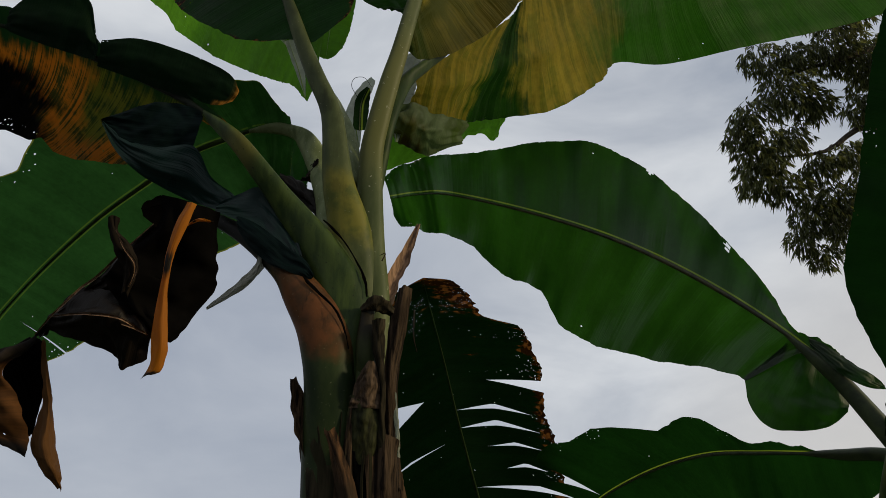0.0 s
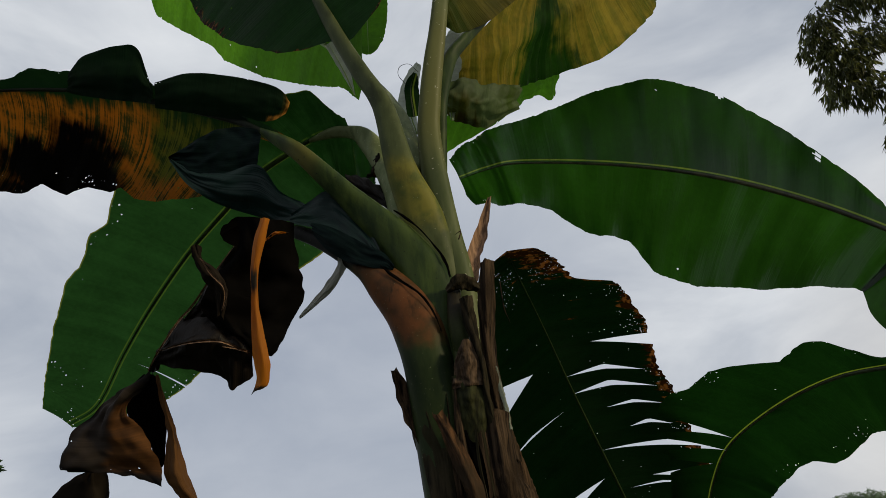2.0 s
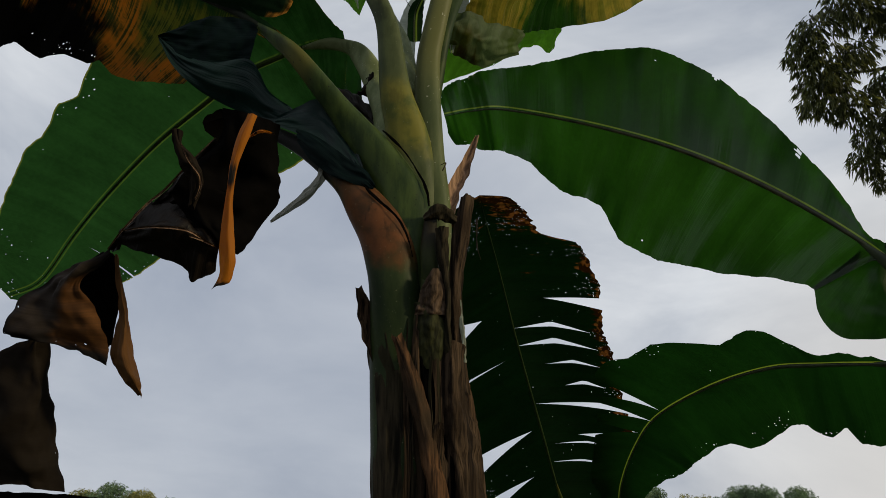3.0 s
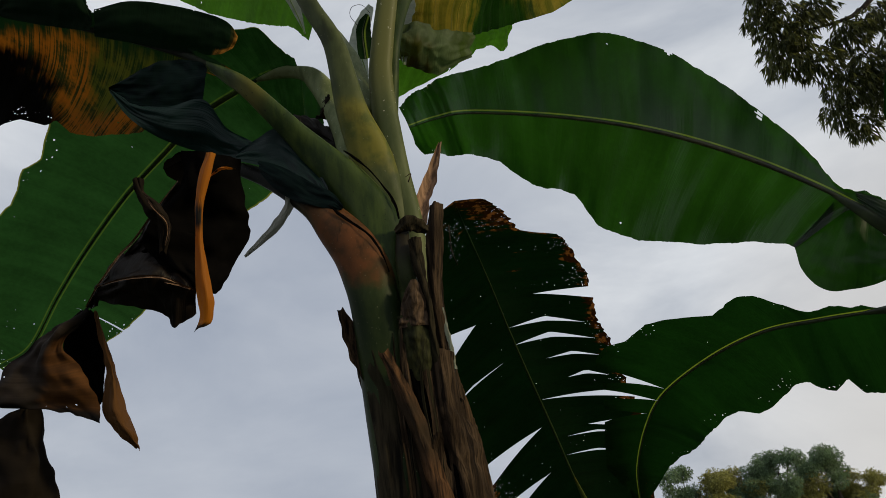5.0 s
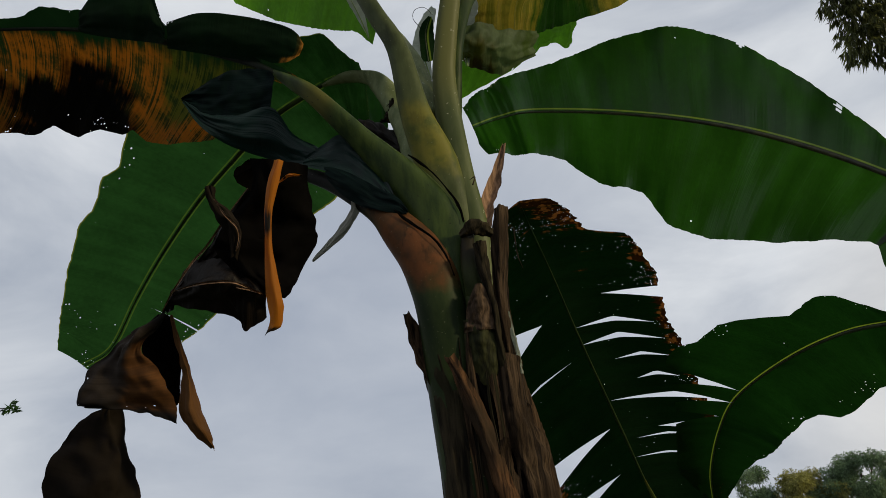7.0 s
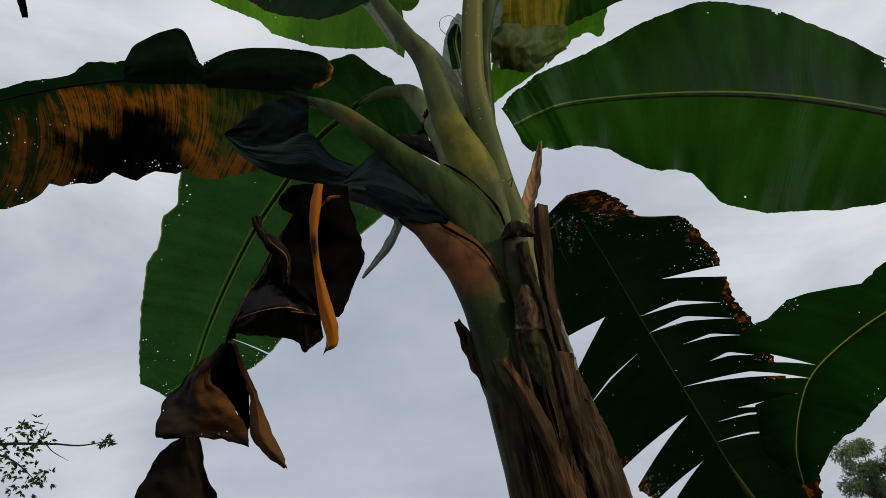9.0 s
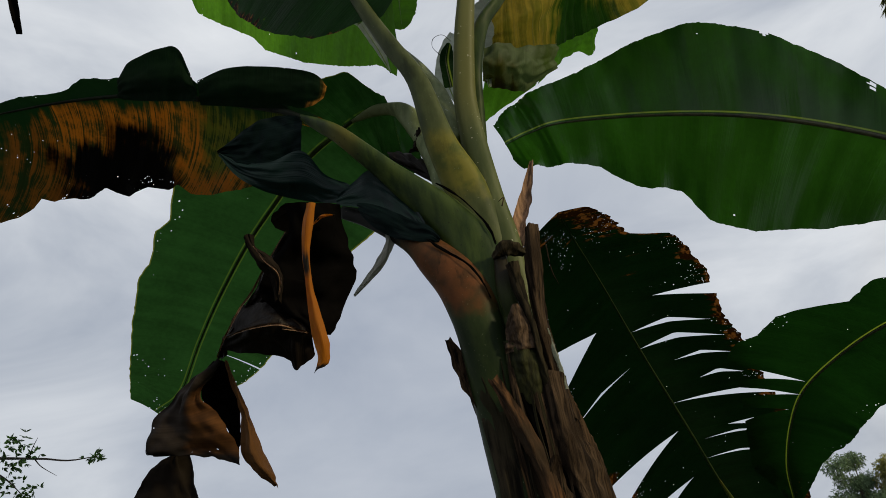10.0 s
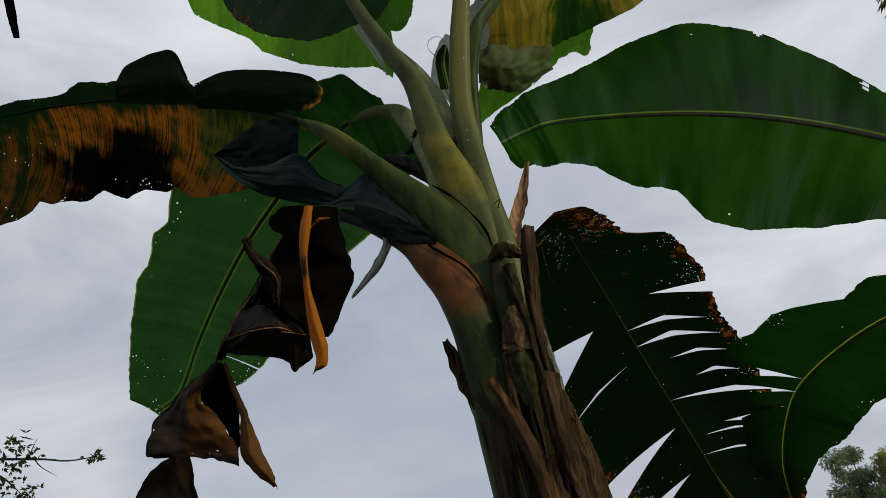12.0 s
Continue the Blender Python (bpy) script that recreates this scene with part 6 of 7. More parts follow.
part("dry_sheath", sheet_mesh(
    [[(-0.228, 1.447, 2.004), (-0.218, 1.436, 1.993), (-0.206, 1.449, 2.007)],
     [(-0.222, 1.452, 1.971), (-0.203, 1.437, 1.961), (-0.189, 1.456, 1.972)],
     [(-0.202, 1.462, 1.906), (-0.18, 1.445, 1.9), (-0.164, 1.466, 1.907)],
     [(-0.184, 1.472, 1.843), (-0.164, 1.454, 1.84), (-0.145, 1.477, 1.839)],
     [(-0.17, 1.479, 1.781), (-0.151, 1.461, 1.779), (-0.131, 1.483, 1.777)],
     [(-0.158, 1.482, 1.73), (-0.139, 1.464, 1.726), (-0.117, 1.486, 1.721)],
     [(-0.146, 1.485, 1.652), (-0.124, 1.467, 1.646), (-0.1, 1.488, 1.648)]], seed=212, crinkle=0.008, pleat=0.002, rag=0.07, steps=70, across=24), sheath_warm, plant_a, "reddish brown torn sheath strip")
# black sheet standing in for the shade of the hollow between sheaths
part("dry_sheath", sheet_mesh(
    [[(-0.192, 1.477, 1.972), (-0.16, 1.477, 1.964), (-0.121, 1.487, 1.975)],
     [(-0.182, 1.493, 1.891), (-0.147, 1.483, 1.884), (-0.118, 1.498, 1.893)],
     [(-0.166, 1.498, 1.827), (-0.135, 1.491, 1.82), (-0.112, 1.501, 1.827)],
     [(-0.143, 1.504, 1.764), (-0.119, 1.497, 1.758), (-0.101, 1.502, 1.764)],
     [(-0.123, 1.511, 1.654), (-0.105, 1.503, 1.648), (-0.089, 1.508, 1.654)]], seed=213, crinkle=0.01, rag=0.05), dead_black, plant_a)
part("dry_sheath", sheet_mesh(
    [[(-0.287, 1.514, 2.031), (-0.255, 1.468, 2.025), (-0.229, 1.466, 2.01)],
     [(-0.281, 1.531, 1.958), (-0.245, 1.477, 1.946), (-0.212, 1.473, 1.937)],
     [(-0.273, 1.548, 1.869), (-0.229, 1.485, 1.856), (-0.188, 1.481, 1.85)],
     [(-0.265, 1.559, 1.782), (-0.215, 1.491, 1.77), (-0.165, 1.492, 1.767)],
     [(-0.251, 1.569, 1.656), (-0.195, 1.495, 1.65), (-0.133, 1.496, 1.648)]], seed=214, crinkle=0.01, rag=0.04, steps=60, across=30), sheath_dark, plant_a, "dark papery sheath low on the stem")
part("dry_strip", sheet_mesh(
    [[(-0.098, 1.492, 2.09), (-0.094, 1.489, 2.088), (-0.091, 1.493, 2.089)],
     [(-0.098, 1.495, 2.053), (-0.092, 1.492, 2.051), (-0.087, 1.496, 2.052)],
     [(-0.094, 1.496, 2.017), (-0.088, 1.493, 2.015), (-0.083, 1.498, 2.015)],
     [(-0.092, 1.5, 1.987), (-0.086, 1.497, 1.985), (-0.081, 1.502, 1.986)],
     [(-0.089, 1.503, 1.96), (-0.084, 1.5, 1.959), (-0.08, 1.504, 1.959)]], seed=405, crinkle=0.004, rag=0.15, across=8), leaf_white, plant_a, "pale papery strip peeling off the stem")
rnd = random.Random(21)
for k in range(5):
    w = radians(rnd.uniform(-95, -30))
    top, drop = rnd.uniform(1.75, 2.2), rnd.uniform(0.18, 0.5)
    off = 0.1 + rnd.uniform(0.006, 0.014)
    pts = []
    for q in range(5):
        z = top - drop * q / 4
        c = glide(AXIS, 0.6 + 0.4 * (z - 1.2) / 1.1 if z > 1.2 else 0.5)
        rr = off + (0.012 if q == 0 else 0.0) - 0.012 * max(0.0, (z - 1.9) / 0.3)
        pts.append((c[0] + rr * math.cos(w), c[1] + rr * math.sin(w), z))
        w += radians(rnd.uniform(-5, 5))
    wd = rnd.uniform(0.014, 0.04)
    part("fibre_strip", ribbon_mesh(pts, [wd * 0.3, wd, wd * 1.1, wd * 0.9, wd * 0.4], (math.cos(w), math.sin(w), 0), steps=24, across=8, curl=rnd.uniform(-0.8, 0.4), crinkle=0.006, seed=40 + k),
         rnd.choice((sheath_dry, sheath_mid, sheath_mid)), plant_a)
for k in range(14):
    w = radians(rnd.uniform(-100, -30))
    top, drop = rnd.uniform(1.6, 2.14), rnd.uniform(0.2, 0.55)
    off, pts = 0.1 + rnd.uniform(0.01, 0.018), []
    for q in range(5):
        z = top - drop * q / 4
        c = glide(AXIS, 0.6 + 0.4 * (z - 1.2) / 1.1 if z > 1.2 else 0.5)
        rr = off - 0.012 * max(0.0, (z - 1.9) / 0.3)
        pts.append((c[0] + rr * math.cos(w), c[1] + rr * math.sin(w), z))
        w += radians(rnd.uniform(-3, 3))
    wd = rnd.uniform(0.003, 0.011)
    part("fibre_strip", ribbon_mesh(pts, [wd * 0.1, wd, wd * 1.1, wd * 0.9, wd * 0.1], (math.cos(w), math.sin(w), 0), steps=24, across=6, curl=rnd.uniform(-0.9, 0.6), crinkle=0.005, seed=80 + k),
         rnd.choice((sheath_dry, sheath_dark, sheath_dark, sheath_mid)), plant_a)
for k, (lo, hi, a0, a1, lift, flare, m) in enumerate(((0.2, 0.84, -85, 45, 0.003, 0.0, sheath_dry), (0.0, 0.66, -200, -95, 0.004, 0.0, sheath_dark), (0.0, 0.78, -50, 100, 0.005, 0.0, sheath_mid))):
    ax = [tuple(glide(AXIS, lo + (hi - lo) * q / 6)) for q in range(7)]
    rr = [float(np.interp(lo + (hi - lo) * q / 6, np.linspace(0, 1, 6), GIRTH)) for q in range(7)]
    part("dry_sheath", shell_mesh(ax, rr, a0, a1, lift, flare=flare, seed=11 + k, rough=0.009), m, plant_a, "brown papery dry leaf sheath")


# ---- trees ----
def tree(x, y, label, trunk, limbs, clumps, per, size, wide, mat, droop, seed, spread=0.55):
    """Tapered trunk, limbs and a crown of many small leaves in clumps (x, y, z, radius)."""
    root = thing("tree", x, y, 0, label, "tree")
    part("trunk", tube_mesh(trunk[0], trunk[1], 20, 10, lump=0.1), bark, root)
    for pts, radii in limbs:
        part("limb", tube_mesh(pts, radii, 16, 6), bark, root)
    crown = new("crown", crown_mesh(clumps, per, size, wide, droop, seed, spread))
    crown.data.materials.append(mat)
    crown.parent, crown.matrix_parent_inverse = root, root.matrix_world.inverted()
    return root


tree(10.31, 10.58, "tall dark tree with narrow drooping leaves", ([(10.31, 10.58, 0), (10.31, 10.58, 5.0), (10.31, 10.58, 11.37)], [0.35, 0.28, 0.15]), [([(10.31, 10.58, 8.37), (8.6, 10.83, 9.29), (7.38, 10.35, 9.75), (6.6, 10.55, 9.37), (5.72, 10.61, 9.28)], [0.16, 0.1, 0.06, 0.035, 0.01]), ([(10.31, 10.58, 10.37), (8.08, 9.82, 11.11), (6.98, 9.77, 10.79), (5.91, 9.92, 10.53)], [0.14, 0.08, 0.05, 0.01]), ([(10.31, 10.58, 7.369999999999999), (8.11, 11.22, 8.59), (7.01, 11.05, 8.48), (6.42, 11.29, 8.05)], [0.14, 0.08, 0.05, 0.01])], [(6.0, 9.77, 10.78, 0.42), (5.46, 9.78, 10.78, 0.36), (6.69, 9.68, 10.96, 0.54), (7.28, 9.77, 10.79, 0.6), (5.91, 10.06, 10.27, 0.48), (6.4, 10.15, 10.1, 0.42), (5.28, 10.27, 9.88, 0.36), (5.13, 10.44, 9.58, 0.36), (5.48, 10.56, 9.37, 0.5), (6.02, 10.44, 9.58, 0.42), (5.53, 10.77, 8.98, 0.48), (6.02, 10.87, 8.81, 0.46), (6.51, 10.67, 9.16, 0.36), (7.0, 10.58, 9.33, 0.42), (6.42, 11.1, 8.39, 0.42), (6.81, 10.96, 8.65, 0.48), (6.23, 11.29, 8.04, 0.3), (6.57, 11.43, 7.79, 0.3), (7.2, 11.14, 8.31, 0.54), (7.39, 10.81, 8.91, 0.48), (7.19, 10.2, 10.02, 0.36), (7.67, 9.96, 10.45, 0.72), (6.97, 9.34, 11.56, 0.48), (6.49, 9.39, 11.47, 0.36)], 1100, 0.18, 0.03, tree_leaf, 2.4, 5, 0.42)
tree(10.35, 52.52, "distant leafy tree on the skyline", ([(10.35, 52.52, 0), (10.55, 52.52, 2.89), (10.35, 52.52, 5.79)], [0.2, 0.16, 0.06]), [([(10.35, 52.52, 3.75), (10.87, 52.56, 4.39)], [0.06, 0.02]), ([(10.35, 52.52, 3.75), (10.69, 52.92, 3.69)], [0.06, 0.02]), ([(10.35, 52.52, 3.75), (11.27, 53.74, 5.62)], [0.06, 0.02]), ([(10.35, 52.52, 3.75), (9.32, 52.29, 4.67)], [0.06, 0.02]), ([(10.35, 52.52, 3.75), (10.66, 52.72, 6.79)], [0.06, 0.02])], [(10.87, 52.56, 4.39, 0.77), (10.69, 52.92, 3.69, 0.79), (11.27, 53.74, 5.62, 0.63), (9.32, 52.29, 4.67, 0.85), (10.66, 52.72, 6.79, 0.7), (10.63, 53.34, 4.41, 0.84), (10.52, 53.19, 5.24, 0.73), (11.97, 52.03, 4.73, 0.64), (11.34, 50.86, 3.98, 0.78), (11.29, 51.5, 4.15, 0.8), (10.27, 51.87, 5.47, 0.65), (11.2, 52.75, 4.3, 0.69), (9.33, 51.18, 6.5, 0.84), (11.96, 52.45, 4.55, 0.64), (9.48, 51.67, 5.64, 0.62), (10.99, 54.22, 5.47, 0.77), (10.35, 52.52, 6.72, 0.76)], 680, 0.19, 0.04, far_leaf, 1.1, 31)
tree(12.32, 52.89, "distant leafy tree on the skyline", ([(12.32, 52.89, 0), (12.52, 52.89, 2.57), (12.32, 52.89, 5.14)], [0.2, 0.16, 0.06]), [([(12.32, 52.89, 3.11), (12.92, 53.21, 3.44)], [0.06, 0.02]), ([(12.32, 52.89, 3.11), (10.82, 52.93, 3.2)], [0.06, 0.02]), ([(12.32, 52.89, 3.11), (12.97, 51.9, 5.95)], [0.06, 0.02]), ([(12.32, 52.89, 3.11), (12.09, 53.13, 5.32)], [0.06, 0.02]), ([(12.32, 52.89, 3.11), (13.83, 52.98, 5.54)], [0.06, 0.02])], [(12.92, 53.21, 3.44, 0.82), (10.82, 52.93, 3.2, 0.72), (12.97, 51.9, 5.95, 0.82), (12.09, 53.13, 5.32, 0.63), (13.83, 52.98, 5.54, 0.81), (12.96, 52.69, 2.51, 0.62), (12.83, 52.81, 2.74, 0.6), (12.7, 53.01, 3.52, 0.63), (11.65, 54.59, 3.63, 0.8), (12.23, 51.64, 4.66, 0.79), (11.72, 52.52, 3.56, 0.66), (10.76, 54.02, 4.38, 0.61), (10.69, 53.13, 4.34, 0.77), (12.69, 53.12, 4.9, 0.61), (12.01, 53.8, 3.16, 0.6), (14.19, 52.97, 5.07, 0.84), (12.32, 52.89, 6.08, 0.76)], 680, 0.19, 0.04, far_leaf_warm, 1.1, 32)
tree(13.72, 52.81, "distant leafy tree on the skyline", ([(13.72, 52.81, 0), (13.92, 52.81, 2.64), (13.72, 52.81, 5.27)], [0.2, 0.16, 0.06]), [([(13.72, 52.81, 3.01), (12.35, 52.17, 5.64)], [0.06, 0.02]), ([(13.72, 52.81, 3.01), (12.57, 51.21, 5.88)], [0.06, 0.02]), ([(13.72, 52.81, 3.01), (12.86, 51.6, 4.48)], [0.06, 0.02]), ([(13.72, 52.81, 3.01), (12.56, 52.6, 6.2)], [0.06, 0.02]), ([(13.72, 52.81, 3.01), (13.42, 53.69, 4.31)], [0.06, 0.02])], [(12.35, 52.17, 5.64, 0.74), (12.57, 51.21, 5.88, 0.71), (12.86, 51.6, 4.48, 0.93), (12.56, 52.6, 6.2, 0.84), (13.42, 53.69, 4.31, 0.67), (12.39, 51.75, 4.26, 0.9), (14.95, 52.21, 5.14, 0.69), (15.72, 53.54, 4.0, 0.72), (15.08, 51.77, 3.23, 0.75), (13.76, 53.67, 2.11, 0.81), (13.36, 53.83, 3.04, 0.69), (15.61, 53.21, 5.37, 0.82), (14.17, 53.26, 2.45, 0.75), (14.53, 53.12, 2.98, 0.71), (13.03, 51.83, 4.28, 0.76), (11.99, 52.38, 3.9, 0.68), (13.72, 52.81, 6.31, 0.85)], 680, 0.19, 0.04, far_leaf_warm, 1.1, 33)
tree(16.69, 52.69, "distant leafy tree on the skyline", ([(16.69, 52.69, 0), (16.89, 52.69, 3.02), (16.69, 52.69, 6.04)], [0.2, 0.16, 0.06]), [([(16.69, 52.69, 4.0), (15.43, 52.46, 6.47)], [0.06, 0.02]), ([(16.69, 52.69, 4.0), (17.37, 52.06, 6.93)], [0.06, 0.02]), ([(16.69, 52.69, 4.0), (16.52, 53.15, 5.14)], [0.06, 0.02]), ([(16.69, 52.69, 4.0), (16.49, 54.0, 6.24)], [0.06, 0.02]), ([(16.69, 52.69, 4.0), (17.06, 52.92, 4.0)], [0.06, 0.02])], [(15.43, 52.46, 6.47, 0.82), (17.37, 52.06, 6.93, 0.7), (16.52, 53.15, 5.14, 0.63), (16.49, 54.0, 6.24, 0.78), (17.06, 52.92, 4.0, 0.73), (17.55, 51.31, 6.69, 0.74), (16.16, 52.08, 4.43, 0.65), (15.4, 52.4, 5.55, 0.69), (16.03, 53.03, 6.43, 0.74), (16.67, 51.04, 4.74, 0.62), (16.32, 54.45, 6.24, 0.7), (16.83, 51.81, 6.61, 0.62), (16.57, 50.78, 5.25, 0.71), (17.22, 53.26, 4.1, 0.67), (17.43, 53.03, 3.61, 0.73), (16.1, 53.08, 6.96, 0.67), (16.69, 52.69, 6.97, 0.76)], 680, 0.19, 0.04, far_leaf, 1.1, 34)
tree(14.79, 53.00, "distant leafy tree on the skyline", ([(14.79, 53.00, 0), (14.99, 53.00, 2.66), (14.79, 53.00, 5.31)], [0.2, 0.16, 0.06]), [([(14.79, 53.0, 3.51), (13.48, 52.59, 5.4)], [0.06, 0.02]), ([(14.79, 53.0, 3.51), (14.42, 54.65, 4.96)], [0.06, 0.02]), ([(14.79, 53.0, 3.51), (14.84, 51.37, 4.23)], [0.06, 0.02]), ([(14.79, 53.0, 3.51), (14.56, 51.89, 5.42)], [0.06, 0.02]), ([(14.79, 53.0, 3.51), (15.1, 52.92, 5.33)], [0.06, 0.02])], [(13.48, 52.59, 5.4, 0.72), (14.42, 54.65, 4.96, 0.7), (14.84, 51.37, 4.23, 0.61), (14.56, 51.89, 5.42, 0.61), (15.1, 52.92, 5.33, 0.61), (16.05, 53.2, 3.4, 0.58), (14.56, 53.47, 3.23, 0.54), (15.03, 52.66, 3.15, 0.54), (15.7, 52.42, 5.64, 0.75), (13.93, 53.03, 4.21, 0.59), (13.4, 52.06, 4.81, 0.7), (15.93, 52.04, 5.19, 0.65), (15.48, 53.49, 5.78, 0.63), (14.51, 52.39, 4.83, 0.58), (15.12, 51.58, 3.47, 0.68), (16.17, 53.93, 4.01, 0.56), (14.79, 53.0, 6.14, 0.68)], 680, 0.19, 0.04, far_leaf, 1.1, 35)
tree(20.06, 52.97, "distant leafy tree on the skyline", ([(20.06, 52.97, 0), (20.26, 52.97, 2.74), (20.06, 52.97, 5.48)], [0.2, 0.16, 0.06]), [([(20.06, 52.97, 3.13), (19.01, 54.92, 6.22)], [0.06, 0.02]), ([(20.06, 52.97, 3.13), (20.56, 51.01, 3.11)], [0.06, 0.02]), ([(20.06, 52.97, 3.13), (20.09, 54.72, 4.45)], [0.06, 0.02]), ([(20.06, 52.97, 3.13), (18.65, 52.58, 5.92)], [0.06, 0.02]), ([(20.06, 52.97, 3.13), (18.99, 54.53, 6.07)], [0.06, 0.02])], [(19.01, 54.92, 6.22, 0.96), (20.56, 51.01, 3.11, 0.87), (20.09, 54.72, 4.45, 0.85), (18.65, 52.58, 5.92, 0.97), (18.99, 54.53, 6.07, 0.8), (21.0, 53.89, 5.68, 0.84), (20.74, 54.53, 4.04, 0.95), (20.79, 54.27, 4.18, 0.97), (21.37, 54.52, 4.5, 0.79), (20.4, 54.23, 6.36, 0.98), (21.48, 52.4, 3.61, 0.83), (19.5, 52.21, 6.72, 0.71), (20.13, 53.73, 2.85, 0.7), (20.13, 54.05, 6.46, 0.85), (19.32, 52.23, 3.04, 0.85), (19.98, 52.42, 5.14, 0.75), (20.06, 52.97, 6.56, 0.88)], 680, 0.19, 0.04, far_leaf, 1.1, 36)
tree(21.49, 53.66, "distant leafy tree on the skyline", ([(21.49, 53.66, 0), (21.69, 53.66, 2.25), (21.49, 53.66, 4.49)], [0.2, 0.16, 0.06]), [([(21.49, 53.66, 2.68), (21.31, 53.27, 4.11)], [0.06, 0.02]), ([(21.49, 53.66, 2.68), (22.02, 52.76, 4.22)], [0.06, 0.02]), ([(21.49, 53.66, 2.68), (21.05, 53.58, 4.36)], [0.06, 0.02]), ([(21.49, 53.66, 2.68), (21.33, 54.49, 4.56)], [0.06, 0.02]), ([(21.49, 53.66, 2.68), (23.13, 53.23, 4.78)], [0.06, 0.02])], [(21.31, 53.27, 4.11, 0.72), (22.02, 52.76, 4.22, 0.61), (21.05, 53.58, 4.36, 0.66), (21.33, 54.49, 4.56, 0.63), (23.13, 53.23, 4.78, 0.55), (22.13, 53.98, 3.23, 0.69), (22.01, 52.68, 4.25, 0.66), (22.52, 53.88, 2.91, 0.62), (22.73, 53.73, 5.05, 0.54), (21.2, 53.5, 3.03, 0.56), (22.35, 52.63, 4.99, 0.58), (21.24, 52.38, 3.91, 0.73), (20.99, 53.16, 4.49, 0.64), (21.77, 54.81, 2.5, 0.63), (21.21, 53.55, 4.22, 0.55), (21.03, 53.02, 2.12, 0.75), (21.49, 53.66, 5.32, 0.68)], 680, 0.19, 0.04, far_leaf_warm, 1.1, 37)
tree(18.06, 53.51, "distant leafy tree on the skyline", ([(18.06, 53.51, 0), (18.26, 53.51, 2.05), (18.06, 53.51, 4.10)], [0.2, 0.16, 0.06]), [([(18.06, 53.51, 1.84), (17.33, 52.64, 4.13)], [0.06, 0.02]), ([(18.06, 53.51, 1.84), (17.72, 52.52, 3.64)], [0.06, 0.02]), ([(18.06, 53.51, 1.84), (17.58, 54.22, 2.37)], [0.06, 0.02]), ([(18.06, 53.51, 1.84), (15.99, 53.87, 3.7)], [0.06, 0.02]), ([(18.06, 53.51, 1.84), (17.06, 52.66, 1.85)], [0.06, 0.02])], [(17.33, 52.64, 4.13, 0.68), (17.72, 52.52, 3.64, 0.71), (17.58, 54.22, 2.37, 0.86), (15.99, 53.87, 3.7, 0.72), (17.06, 52.66, 1.85, 0.81), (19.1, 53.59, 3.33, 0.85), (19.49, 53.14, 1.52, 0.79), (18.06, 55.23, 4.71, 0.68), (18.18, 52.62, 1.74, 0.79), (17.28, 53.95, 2.09, 0.78), (17.81, 52.89, 2.49, 0.73), (17.95, 52.7, 4.2, 0.67), (18.76, 52.61, 5.0, 0.88), (18.3, 53.15, 4.26, 0.81), (19.11, 52.6, 2.68, 0.91), (18.83, 53.49, 1.49, 0.78), (18.06, 53.51, 5.14, 0.85)], 680, 0.19, 0.04, far_leaf_warm, 1.1, 38)
tree(23.28, 54.85, "distant leafy tree on the skyline", ([(23.28, 54.85, 0), (23.48, 54.85, 0.88), (23.28, 54.85, 1.76)], [0.2, 0.16, 0.06]), [([(23.28, 54.85, -0.28), (23.52, 55.78, -0.22)], [0.06, 0.02]), ([(23.28, 54.85, -0.28), (22.01, 54.32, 0.23)], [0.06, 0.02]), ([(23.28, 54.85, -0.28), (24.0, 56.34, 0.5)], [0.06, 0.02]), ([(23.28, 54.85, -0.28), (23.6, 55.01, 0.43)], [0.06, 0.02]), ([(23.28, 54.85, -0.28), (23.3, 53.12, 1.17)], [0.06, 0.02])], [(23.52, 55.78, -0.22, 0.69), (22.01, 54.32, 0.23, 0.68), (24.0, 56.34, 0.5, 0.82), (23.6, 55.01, 0.43, 0.7), (23.3, 53.12, 1.17, 0.67), (23.05, 53.8, 0.08, 0.67), (24.76, 54.86, -0.38, 0.64), (22.3, 53.94, 1.43, 0.75), (23.86, 53.08, 2.44, 0.69), (22.95, 55.3, 0.54, 0.64), (24.7, 54.22, 0.27, 0.77), (23.12, 54.38, 2.16, 0.78), (21.45, 55.17, 0.04, 0.6), (23.04, 53.46, -0.57, 0.75), (22.48, 54.34, -0.49, 0.8), (24.24, 54.07, 0.04, 0.73), (23.28, 54.85, 2.69, 0.76)], 680, 0.19, 0.04, far_leaf, 1.1, 39)
